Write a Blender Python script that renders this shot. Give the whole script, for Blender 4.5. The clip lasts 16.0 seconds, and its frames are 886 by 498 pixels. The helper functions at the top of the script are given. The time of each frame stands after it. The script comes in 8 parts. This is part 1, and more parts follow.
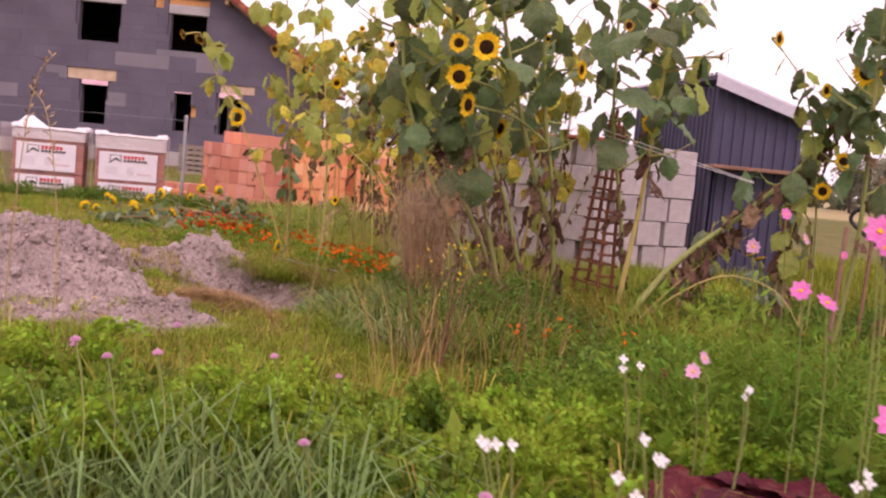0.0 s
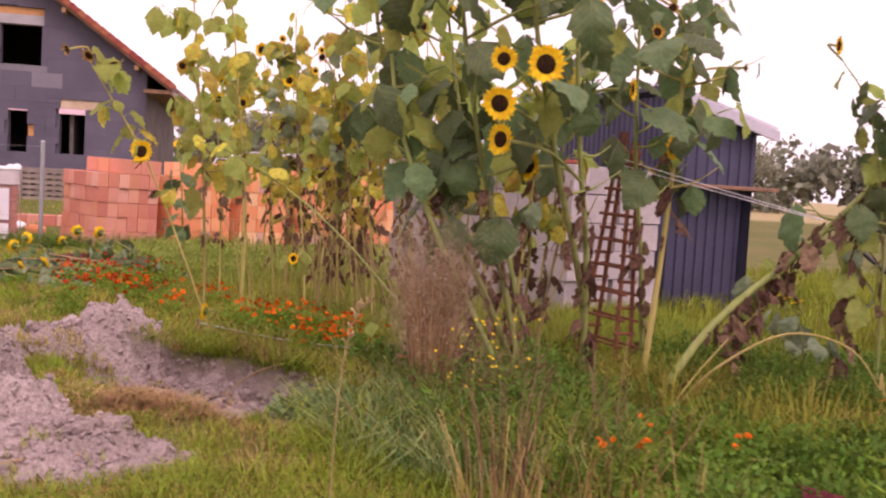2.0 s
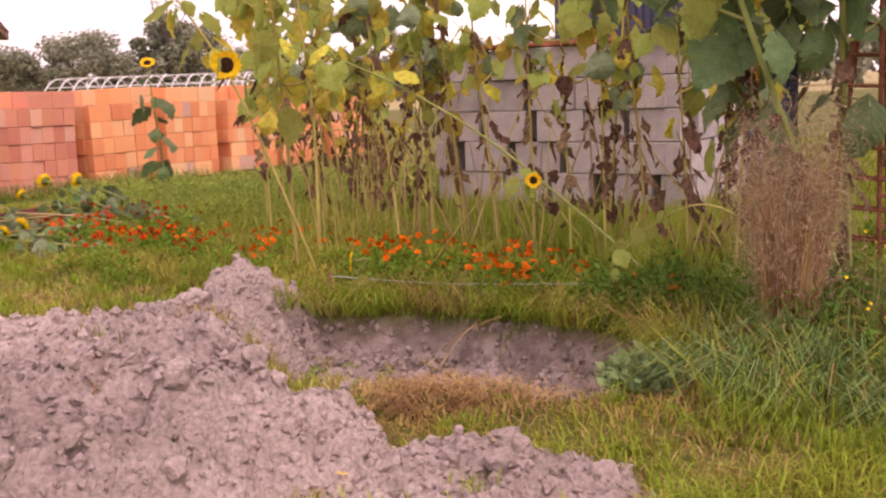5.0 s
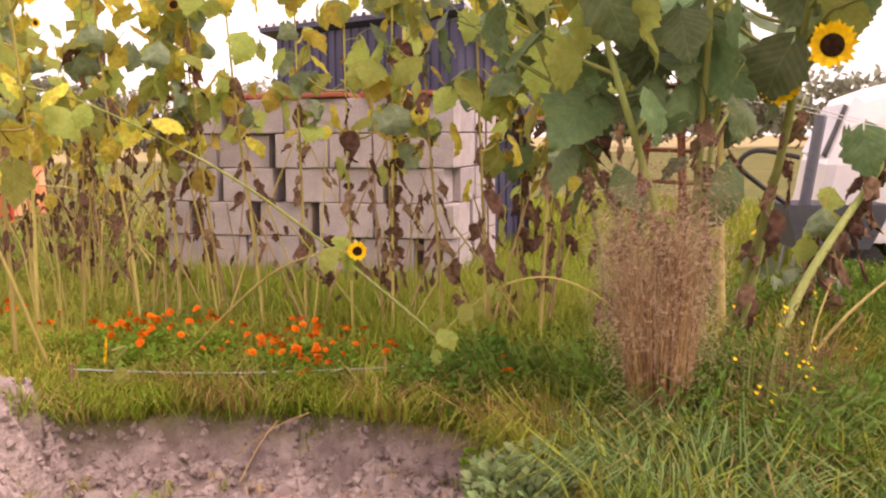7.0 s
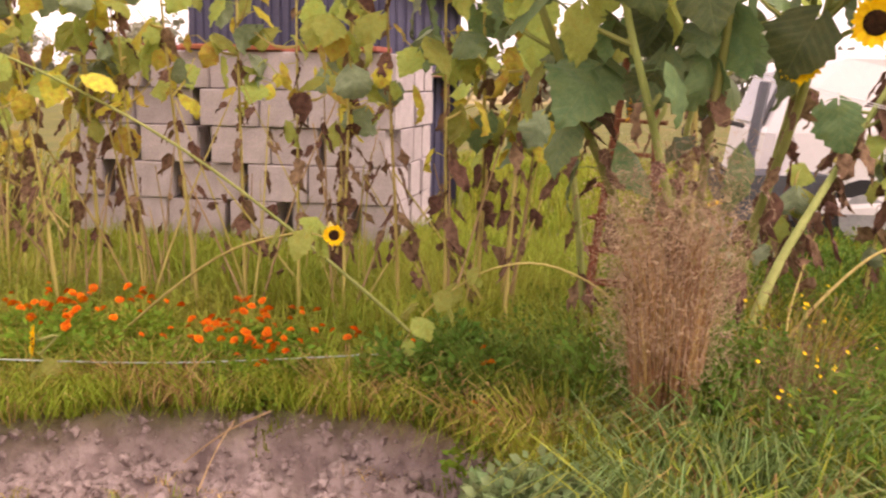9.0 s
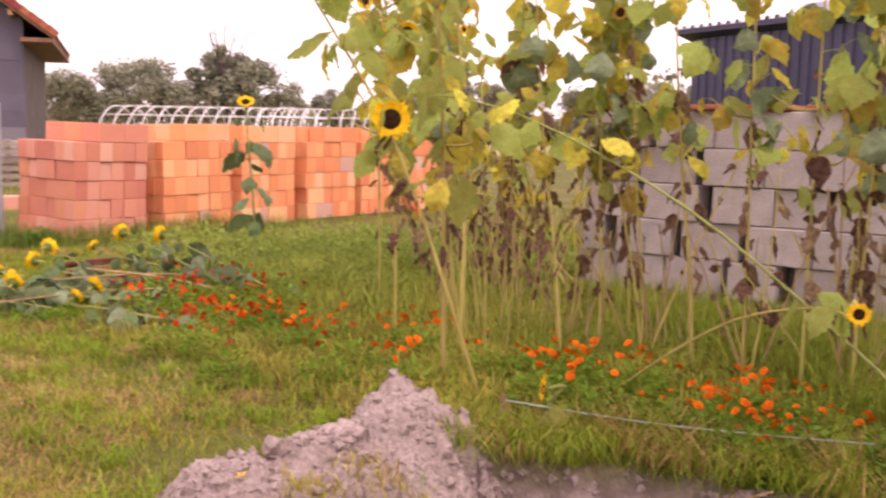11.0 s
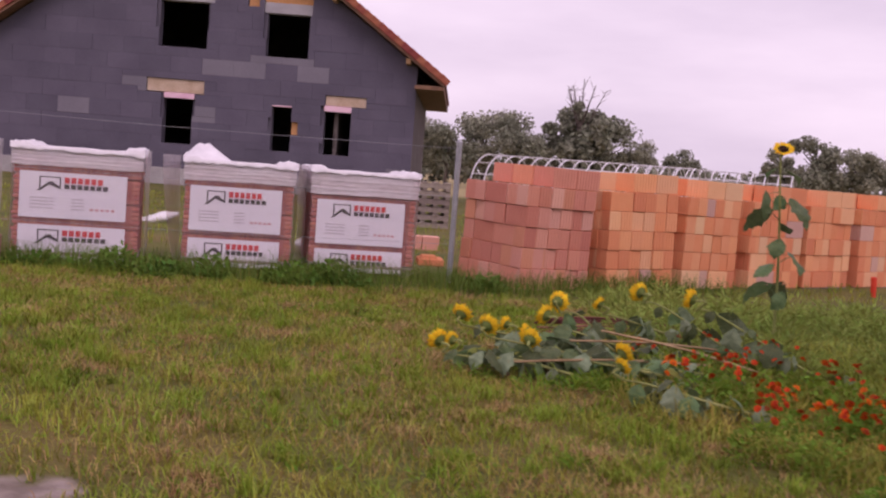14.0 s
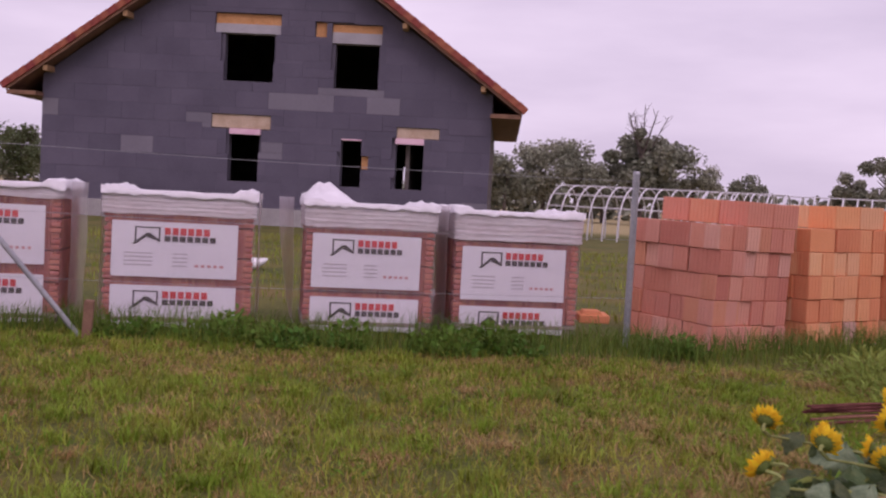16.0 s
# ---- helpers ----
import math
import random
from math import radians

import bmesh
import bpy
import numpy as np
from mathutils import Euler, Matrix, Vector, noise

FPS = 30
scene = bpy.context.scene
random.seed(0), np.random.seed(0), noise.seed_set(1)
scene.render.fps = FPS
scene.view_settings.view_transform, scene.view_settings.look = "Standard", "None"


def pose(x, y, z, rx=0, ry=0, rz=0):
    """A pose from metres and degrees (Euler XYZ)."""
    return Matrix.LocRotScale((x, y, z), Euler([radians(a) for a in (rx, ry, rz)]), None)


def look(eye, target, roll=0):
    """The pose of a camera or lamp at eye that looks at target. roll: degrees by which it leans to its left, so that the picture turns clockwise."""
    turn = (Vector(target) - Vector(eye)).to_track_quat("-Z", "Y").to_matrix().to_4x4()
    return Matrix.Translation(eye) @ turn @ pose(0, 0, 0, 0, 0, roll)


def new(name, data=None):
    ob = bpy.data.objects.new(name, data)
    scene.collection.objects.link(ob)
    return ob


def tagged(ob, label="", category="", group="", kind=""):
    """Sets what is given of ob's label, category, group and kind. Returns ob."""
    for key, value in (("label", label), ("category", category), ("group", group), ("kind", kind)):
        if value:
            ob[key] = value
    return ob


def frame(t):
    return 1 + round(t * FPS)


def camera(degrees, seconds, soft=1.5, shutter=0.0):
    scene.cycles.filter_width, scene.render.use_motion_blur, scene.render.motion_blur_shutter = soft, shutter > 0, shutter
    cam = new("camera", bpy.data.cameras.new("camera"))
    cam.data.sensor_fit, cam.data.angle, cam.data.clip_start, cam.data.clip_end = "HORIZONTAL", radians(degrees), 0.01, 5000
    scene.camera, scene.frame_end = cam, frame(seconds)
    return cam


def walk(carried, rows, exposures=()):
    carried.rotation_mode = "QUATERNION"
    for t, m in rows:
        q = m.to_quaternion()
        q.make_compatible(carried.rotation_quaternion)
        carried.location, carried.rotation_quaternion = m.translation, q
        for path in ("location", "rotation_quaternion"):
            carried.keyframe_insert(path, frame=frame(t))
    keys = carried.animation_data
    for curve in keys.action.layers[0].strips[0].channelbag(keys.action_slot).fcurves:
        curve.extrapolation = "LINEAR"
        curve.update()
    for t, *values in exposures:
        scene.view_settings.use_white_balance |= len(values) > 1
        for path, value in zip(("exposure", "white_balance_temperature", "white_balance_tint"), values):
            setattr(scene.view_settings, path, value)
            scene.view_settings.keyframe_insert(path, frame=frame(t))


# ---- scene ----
cam = camera(48.1, 16.0, soft=2.2, shutter=0.3)

PATH = [
    (0, (1.985, -7.184, 1.116), (2.02, -5.192, 0.945), 5.3),
    (0.5, (1.794, -6.775, 1.177), (1.897, -4.785, 1.009), 3.2),
    (1, (1.685, -6.296, 1.22), (1.881, -4.313, 1.048), 1.9),
    (1.5, (1.481, -5.944, 1.243), (1.792, -3.974, 1.089), 3.8),
    (2, (1.221, -5.752, 1.264), (1.559, -3.786, 1.126), 3.3),
    (2.5, (0.922, -5.398, 1.21), (1.158, -3.418, 1.05), 6.3),
    (3, (0.616, -5.163, 1.199), (0.865, -3.191, 0.98), 5.6),
    (3.2, (0.528, -5.066, 1.255), (0.778, -3.118, 0.878), 3.9),
    (5.3, (-0.524, -3.92, 1.19), (0.234, -2.095, 0.886), -0.5),
    (5.5, (-0.542, -3.829, 1.189), (0.271, -2.024, 0.902), 1.2),
    (6, (-0.519, -3.589, 1.209), (0.544, -1.919, 0.921), -0.8),
    (6.5, (-0.601, -3.426, 1.255), (0.602, -1.849, 0.994), 0.6),
    (7, (-0.611, -3.202, 1.191), (0.644, -1.662, 0.966), -0.4),
    (7.5, (-0.565, -3.061, 1.197), (0.712, -1.538, 0.969), 2.1),
    (8, (-0.586, -2.89, 1.206), (0.85, -1.522, 0.947), 0.7),
    (8.2, (-0.605, -2.795, 1.22), (0.892, -1.502, 0.926), -0.0),
    (10.3, (-0.611, -2.694, 1.273), (0.343, -0.971, 0.924), 1.7),
    (10.5, (-0.645, -2.687, 1.272), (0.213, -0.906, 0.964), 1.1),
    (11, (-0.695, -2.652, 1.303), (-0.075, -0.766, 1.064), 1.1),
    (11.5, (-0.519, -2.7, 1.304), (-0.095, -0.757, 1.092), 0.4),
    (12, (-0.858, -2.505, 1.29), (-0.478, -0.551, 1.102), 3.6),
    (12.5, (-1.116, -2.322, 1.253), (-0.821, -0.36, 1.001), 2.6),
    (13, (-1.356, -2.096, 1.194), (-1.346, -0.113, 0.936), 4.1),
    (13.5, (-1.522, -1.703, 1.183), (-1.649, 0.283, 0.983), 4.3),
    (14, (-1.789, -1.357, 1.175), (-1.808, 0.637, 1.02), 4.5),
    (14.5, (-2.087, -0.995, 1.15), (-2.305, 0.988, 1.008), 2.9),
    (15, (-2.347, -0.665, 1.161), (-2.608, 1.312, 0.998), 2.7),
    (15.5, (-2.595, -0.227, 1.172), (-2.753, 1.762, 1.049), 4.3),
    (16, (-2.804, 0.272, 1.18), (-2.921, 2.266, 1.081), 3.2),
]
walk(cam, [(t, look(eye, target, roll)) for t, eye, target, roll in PATH],
     exposures=[(0, 0.62, 7300, 44), (3, 0.74, 7250, 45), (5.5, 0.86, 7850, 36), (6.5, 1.09, 7950, 34), (8.2, 1.26, 8200, 32), (10.3, 1.28, 8050, 36), (10.5, 1.17, 7900, 36), (11.5, 0.88, 7500, 39), (12, 0.5, 7300, 41), (12.5, 0.26, 7100, 43), (13, 0.33, 7000, 43), (14, -0.03, 6600, 44), (16, -0.2, 6350, 45)])

# ---- world and light: overcast day, soft light from high above ----
world = bpy.data.worlds.new("overcast_sky")
scene.world = world
world.use_nodes = True
wn, wl = world.node_tree.nodes, world.node_tree.links
wn.clear()
w_out = wn.new("ShaderNodeOutputWorld")
w_bg = wn.new("ShaderNodeBackground")
w_sky = wn.new("ShaderNodeTexSky")
w_sky.sky_type = 'NISHITA'
w_sky.sun_disc = False
w_sky.sun_elevation, w_sky.sun_rotation = radians(42), radians(200)
w_sky.dust_density = 4.0
w_co = wn.new("ShaderNodeTexCoord")
w_map = wn.new("ShaderNodeMapping")
w_map.inputs["Scale"].default_value = (1.2, 1.2, 5.0)
w_noise = wn.new("ShaderNodeTexNoise")
w_noise.inputs["Scale"].default_value = 1.6
w_noise.inputs["Detail"].default_value = 6.0
w_ramp = wn.new("ShaderNodeValToRGB")
w_ramp.color_ramp.elements[0].position = 0.34
w_ramp.color_ramp.elements[0].color = (6.6, 6.5, 7.1, 1)
w_ramp.color_ramp.elements[1].position = 0.62
w_ramp.color_ramp.elements[1].color = (9.3, 9.2, 9.5, 1)
w_mix = wn.new("ShaderNodeMix")
w_mix.data_type = 'RGBA'
w_mix.inputs["Factor"].default_value = 0.93
wl.new(w_co.outputs["Generated"], w_map.inputs["Vector"])
wl.new(w_map.outputs["Vector"], w_noise.inputs["Vector"])
wl.new(w_noise.outputs["Fac"], w_ramp.inputs["Fac"])
wl.new(w_sky.outputs["Color"], w_mix.inputs["A"])
wl.new(w_ramp.outputs["Color"], w_mix.inputs["B"])
wl.new(w_mix.outputs["Result"], w_bg.inputs["Color"])
w_bg.inputs["Strength"].default_value = 0.1
wl.new(w_bg.outputs["Background"], w_out.inputs["Surface"])

sun = new("sun", bpy.data.lights.new("sun", 'SUN'))
sun.data.energy, sun.data.angle, sun.data.color = 0.9, radians(25), (1.0, 0.96, 0.9)
sun.matrix_world = look((0, 0, 30), (-8, 22, 0))


# ---- materials ----
def surf(name, c1, c2, scale=3.0, fine=40.0, fine_amt=0.25, rough=0.85, bump=0.2, bump_scale=None, metal=0.0,
         rand=0.0, island=0.0, leaf=0.0, c3=None, scale3=0.7, amt3=0.5, spec=0.3, coords="Object", stretch=None, alpha=1.0):
    m = bpy.data.materials.new(name)
    m.use_nodes = True
    n, l = m.node_tree.nodes, m.node_tree.links
    b = n["Principled BSDF"]
    out = n["Material Output"]
    b.inputs["Roughness"].default_value = rough
    b.inputs["Metallic"].default_value = metal
    b.inputs["Specular IOR Level"].default_value = spec
    if coords == "Position":
        co = n.new("ShaderNodeNewGeometry").outputs["Position"]
    else:
        co = n.new("ShaderNodeTexCoord").outputs[coords]
    if stretch:
        mp = n.new("ShaderNodeMapping")
        mp.inputs["Scale"].default_value = stretch
        l.new(co, mp.inputs["Vector"])
        co = mp.outputs["Vector"]

    def noise_tex(s, detail=4.0):
        t = n.new("ShaderNodeTexNoise")
        t.inputs["Scale"].default_value, t.inputs["Detail"].default_value = s, detail
        l.new(co, t.inputs["Vector"])
        return t.outputs["Fac"]

    def sharpen(fac, lo, hi):
        r = n.new("ShaderNodeMapRange")
        r.inputs["From Min"].default_value, r.inputs["From Max"].default_value = lo, hi
        l.new(fac, r.inputs["Value"])
        return r.outputs["Result"]

    def mix(fac, a, c, mode='MIX'):
        x = n.new("ShaderNodeMix")
        x.data_type, x.blend_type = 'RGBA', mode
        for sock, val in (("Factor", fac), ("A", a), ("B", c)):
            if isinstance(val, (int, float)):
                x.inputs[sock].default_value = val
            elif isinstance(val, tuple):
                x.inputs[sock].default_value = (*val[:3], 1)
            else:
                l.new(val, x.inputs[sock])
        return x.outputs["Result"]

    col = mix(sharpen(noise_tex(scale), 0.35, 0.65), c1, c2)
    if c3:
        f = sharpen(noise_tex(scale3, 3.0), 0.5, 0.68)
        mul = n.new("ShaderNodeMath")
        mul.operation = 'MULTIPLY'
        mul.inputs[1].default_value = amt3
        l.new(f, mul.inputs[0])
        col = mix(mul.outputs[0], col, c3)
    fine_fac = noise_tex(fine, 5.0)
    val = sharpen(fine_fac, 0.25, 0.75)
    hsv = n.new("ShaderNodeHueSaturation")
    l.new(col, hsv.inputs["Color"])
    vmap = n.new("ShaderNodeMapRange")
    vmap.inputs["To Min"].default_value, vmap.inputs["To Max"].default_value = 1 - fine_amt, 1 + fine_amt
    l.new(val, vmap.inputs["Value"])
    value = vmap.outputs["Result"]
    for amount, node, sock in ((rand, "ShaderNodeObjectInfo", "Random"), (island, "ShaderNodeNewGeometry", "Random Per Island")):
        if amount:
            src = n.new(node).outputs[sock]
            rm = n.new("ShaderNodeMapRange")
            rm.inputs["To Min"].default_value, rm.inputs["To Max"].default_value = 1 - amount, 1 + amount
            l.new(src, rm.inputs["Value"])
            mu = n.new("ShaderNodeMath")
            mu.operation = 'MULTIPLY'
            l.new(value, mu.inputs[0])
            l.new(rm.outputs["Result"], mu.inputs[1])
            value = mu.outputs[0]
            hm = n.new("ShaderNodeMapRange")
            hm.inputs["To Min"].default_value, hm.inputs["To Max"].default_value = 0.5 - amount * 0.07, 0.5 + amount * 0.07
            l.new(src, hm.inputs["Value"])
            l.new(hm.outputs["Result"], hsv.inputs["Hue"])
    l.new(value, hsv.inputs["Value"])
    col = hsv.outputs["Color"]
    l.new(col, b.inputs["Base Color"])
    if bump:
        bp = n.new("ShaderNodeBump")
        bp.inputs["Strength"].default_value = bump
        bp.inputs["Distance"].default_value = 0.02
        l.new(noise_tex(bump_scale, 6.0) if bump_scale else fine_fac, bp.inputs["Height"])
        l.new(bp.outputs["Normal"], b.inputs["Normal"])
    if leaf:
        tr = n.new("ShaderNodeBsdfTranslucent")
        l.new(col, tr.inputs["Color"])
        ms = n.new("ShaderNodeMixShader")
        ms.inputs[0].default_value = leaf
        l.new(b.outputs[0], ms.inputs[1])
        l.new(tr.outputs[0], ms.inputs[2])
        l.new(ms.outputs[0], out.inputs["Surface"])
    if alpha < 1:
        b.inputs["Alpha"].default_value = alpha
    return m


M = {}
M["soil"] = surf("soil", (0.31, 0.24, 0.228), (0.43, 0.345, 0.328), 2.2, 60, 0.35, 0.95, 1.0, 45, c3=(0.24, 0.182, 0.165), scale3=3.2, amt3=0.5, coords="Position")
M["block_clay"] = surf("fired_clay", (0.8, 0.31, 0.145), (0.86, 0.385, 0.2), 5, 60, 0.12, 0.9, 0.2, rand=0.17)
M["block_clay_dull"] = surf("fired_clay_dull", (0.66, 0.265, 0.185), (0.74, 0.335, 0.24), 5, 60, 0.12, 0.9, 0.2, rand=0.18)


def mixed_batches(m, tints, amount):
    """Lets each block take one of several firing colours."""
    n, l = m.node_tree.nodes, m.node_tree.links
    b = n["Principled BSDF"]
    col = b.inputs["Base Color"].links[0].from_socket
    mul, frac, ramp, mx = n.new("ShaderNodeMath"), n.new("ShaderNodeMath"), n.new("ShaderNodeValToRGB"), n.new("ShaderNodeMix")
    mul.operation, frac.operation = 'MULTIPLY', 'FRACT'
    mul.inputs[1].default_value = 37.0
    l.new(n.new("ShaderNodeObjectInfo").outputs["Random"], mul.inputs[0])
    l.new(mul.outputs[0], frac.inputs[0])
    l.new(frac.outputs[0], ramp.inputs["Fac"])
    ramp.color_ramp.interpolation = 'CONSTANT'
    for k, (at, c) in enumerate(tints):
        el = ramp.color_ramp.elements[k] if k < 2 else ramp.color_ramp.elements.new(at)
        el.position, el.color = at, (*c, 1)
    mx.data_type = 'RGBA'
    mx.inputs["Factor"].default_value = amount
    l.new(col, mx.inputs["A"])
    l.new(ramp.outputs["Color"], mx.inputs["B"])
    l.new(mx.outputs["Result"], b.inputs["Base Color"])


mixed_batches(M["block_clay"], ((0.0, (0.8, 0.3, 0.14)), (0.3, (0.84, 0.38, 0.19)), (0.55, (0.72, 0.25, 0.12)), (0.75, (0.86, 0.5, 0.28)), (0.9, (0.8, 0.56, 0.34)), (0.96, (0.55, 0.4, 0.37))), 0.7)
mixed_batches(M["block_clay_dull"], ((0.0, (0.68, 0.27, 0.19)), (0.35, (0.74, 0.35, 0.26)), (0.6, (0.58, 0.2, 0.14)), (0.78, (0.76, 0.42, 0.33)), (0.92, (0.7, 0.3, 0.17))), 0.7)
# clay tinted a little darker, as painted shade in the block joints
M["clay_gap_shade"] = surf("clay_shadow_core", (0.62, 0.25, 0.13), (0.68, 0.3, 0.17), 4, 50, 0.2, 0.95, 0.2)
M["concrete"] = surf("concrete_block", (0.42, 0.37, 0.38), (0.53, 0.47, 0.48), 6, 90, 0.2, 0.95, 0.4, rand=0.12, c3=(0.27, 0.24, 0.23), scale3=4, amt3=0.4)
# dark concrete copy: shade behind the open joints is put into the colour
M["concrete_shade"] = surf("concrete_core_shade", (0.12, 0.11, 0.1), (0.16, 0.14, 0.13), 6, 60, 0.2, 0.95, 0.2)
M["eps"] = surf("graphite_insulation", (0.112, 0.1, 0.136), (0.136, 0.122, 0.163), 0.8, 30, 0.08, 0.9, 0.1, rand=0.07)
M["eps_light"] = surf("faded_insulation", (0.19, 0.175, 0.21), (0.215, 0.2, 0.235), 0.8, 30, 0.08, 0.9, 0.1, rand=0.06)
M["eps_joint"] = surf("insulation_joint", (0.11, 0.1, 0.13), (0.13, 0.118, 0.15), 2, 30, 0.1, 0.9, 0.1)
M["render_base"] = surf("plinth_render", (0.34, 0.32, 0.32), (0.42, 0.4, 0.39), 1.5, 30, 0.15, 0.9, 0.2)
# dark base colour stands in for the unlit rooms behind the openings
M["interior"] = surf("raw_interior_shade", (0.12, 0.1, 0.095), (0.18, 0.15, 0.14), 1.5, 20, 0.2, 0.95, 0.2)
M["timber"] = surf("pine_timber", (0.42, 0.24, 0.12), (0.52, 0.32, 0.17), 3, 40, 0.2, 0.75, 0.2, stretch=(1, 1, 8))
M["timber_orange"] = surf("orange_shutter_backing", (0.55, 0.26, 0.1), (0.66, 0.34, 0.15), 3, 30, 0.2, 0.8, 0.15)
M["shutter_box"] = surf("grey_shutter_box", (0.36, 0.34, 0.36), (0.44, 0.42, 0.44), 2, 40, 0.12, 0.8, 0.1)
M["shutter_beige"] = surf("beige_lintel_foam", (0.5, 0.36, 0.25), (0.62, 0.48, 0.36), 3, 40, 0.15, 0.85, 0.15)
M["pink_foil"] = surf("pink_film", (0.82, 0.5, 0.62), (0.9, 0.62, 0.7), 3, 30, 0.08, 0.5, 0.05)
M["roof_tile"] = surf("red_roof_tile", (0.26, 0.06, 0.045), (0.36, 0.1, 0.065), 4, 40, 0.2, 0.8, 0.2, rand=0.2)
M["soffit"] = surf("soffit_timber", (0.19, 0.1, 0.065), (0.27, 0.145, 0.09), 3, 30, 0.2, 0.8, 0.1)
M["tile_stack"] = surf("terracotta_roof_tiles", (0.48, 0.13, 0.1), (0.56, 0.19, 0.14), 7, 60, 0.15, 0.8, 0.15, island=0.18)
M["label"] = surf("white_label_print", (0.82, 0.8, 0.87), (0.88, 0.86, 0.92), 2.5, 30, 0.05, 0.45, 0.15, 9)
M["ink_black"] = surf("black_ink", (0.03, 0.03, 0.035), (0.05, 0.05, 0.05), 3, 30, 0.1, 0.5, 0)
M["ink_red"] = surf("red_ink", (0.62, 0.02, 0.03), (0.7, 0.05, 0.05), 3, 30, 0.1, 0.5, 0)
M["plastic_red"] = surf("orange_red_plastic", (0.75, 0.06, 0.03), (0.82, 0.09, 0.04), 3, 30, 0.08, 0.5, 0)
M["ink_faint"] = surf("faint_ink", (0.45, 0.42, 0.46), (0.5, 0.47, 0.5), 3, 30, 0.1, 0.5, 0)
M["ink_redfaint"] = surf("faint_red_ink", (0.62, 0.3, 0.32), (0.66, 0.36, 0.38), 3, 30, 0.1, 0.5, 0)
M["film"] = surf("stretch_film", (0.7, 0.57, 0.58), (0.8, 0.68, 0.69), 3, 14, 0.15, 0.3, 0.5, 8, alpha=0.15, spec=0.6)
M["film_band"] = surf("bunched_film", (0.82, 0.74, 0.77), (0.9, 0.84, 0.87), 3, 14, 0.1, 0.4, 0.4, 8, alpha=0.72, spec=0.5, stretch=(1, 1, 5))
M["film_side"] = surf("cloudy_film", (0.78, 0.7, 0.7), (0.86, 0.79, 0.79), 3, 14, 0.1, 0.4, 0.4, 8, alpha=0.42, spec=0.4, leaf=0.0)
M["film_white"] = surf("white_film_cover", (0.74, 0.7, 0.73), (0.82, 0.79, 0.82), 3, 14, 0.08, 0.4, 0.6, 9, spec=0.5)
M["galv"] = surf("galvanised_steel", (0.33, 0.34, 0.36), (0.42, 0.42, 0.44), 4, 50, 0.15, 0.45, 0.05, metal=0.6)
M["rust"] = surf("rusty_rebar", (0.17, 0.062, 0.035), (0.27, 0.1, 0.055), 20, 90, 0.3, 0.9, 0.4)
M["wood_grey"] = surf("weathered_wood", (0.24, 0.2, 0.17), (0.34, 0.28, 0.24), 5, 50, 0.2, 0.9, 0.3, rand=0.2)
M["wood_brown"] = surf("brown_stake", (0.24, 0.13, 0.09), (0.32, 0.18, 0.12), 5, 50, 0.2, 0.9, 0.3)
M["tin"] = surf("blue_sheet_metal", (0.06, 0.06, 0.105), (0.085, 0.083, 0.14), 1.2, 30, 0.12, 0.5, 0.05)
M["tin_light"] = surf("pale_metal_edge", (0.5, 0.48, 0.55), (0.6, 0.57, 0.63), 2, 30, 0.1, 0.5, 0.05)
M["white_tube"] = surf("white_tube", (0.66, 0.64, 0.67), (0.74, 0.72, 0.75), 3, 30, 0.08, 0.5, 0)
M["sack"] = surf("white_sack", (0.7, 0.68, 0.68), (0.78, 0.76, 0.76), 4, 30, 0.1, 0.7, 0.4, 10)
M["car_paint"] = surf("white_car_paint", (0.72, 0.69, 0.7), (0.76, 0.73, 0.74), 1, 20, 0.03, 0.25, 0, spec=0.6)
M["black_plastic"] = surf("black_plastic", (0.02, 0.02, 0.022), (0.035, 0.035, 0.038), 3, 30, 0.1, 0.5, 0.05)
M["grey_plastic"] = surf("dark_grey_plastic", (0.1, 0.105, 0.13), (0.14, 0.145, 0.17), 3, 30, 0.1, 0.5, 0.05)
M["glass_dark"] = surf("tinted_glass", (0.05, 0.055, 0.06), (0.07, 0.07, 0.08), 1, 10, 0.02, 0.05, 0, spec=0.8)
M["twine"] = surf("pale_green_twine", (0.36, 0.42, 0.38), (0.44, 0.5, 0.46), 20, 60, 0.1, 0.7, 0.1)


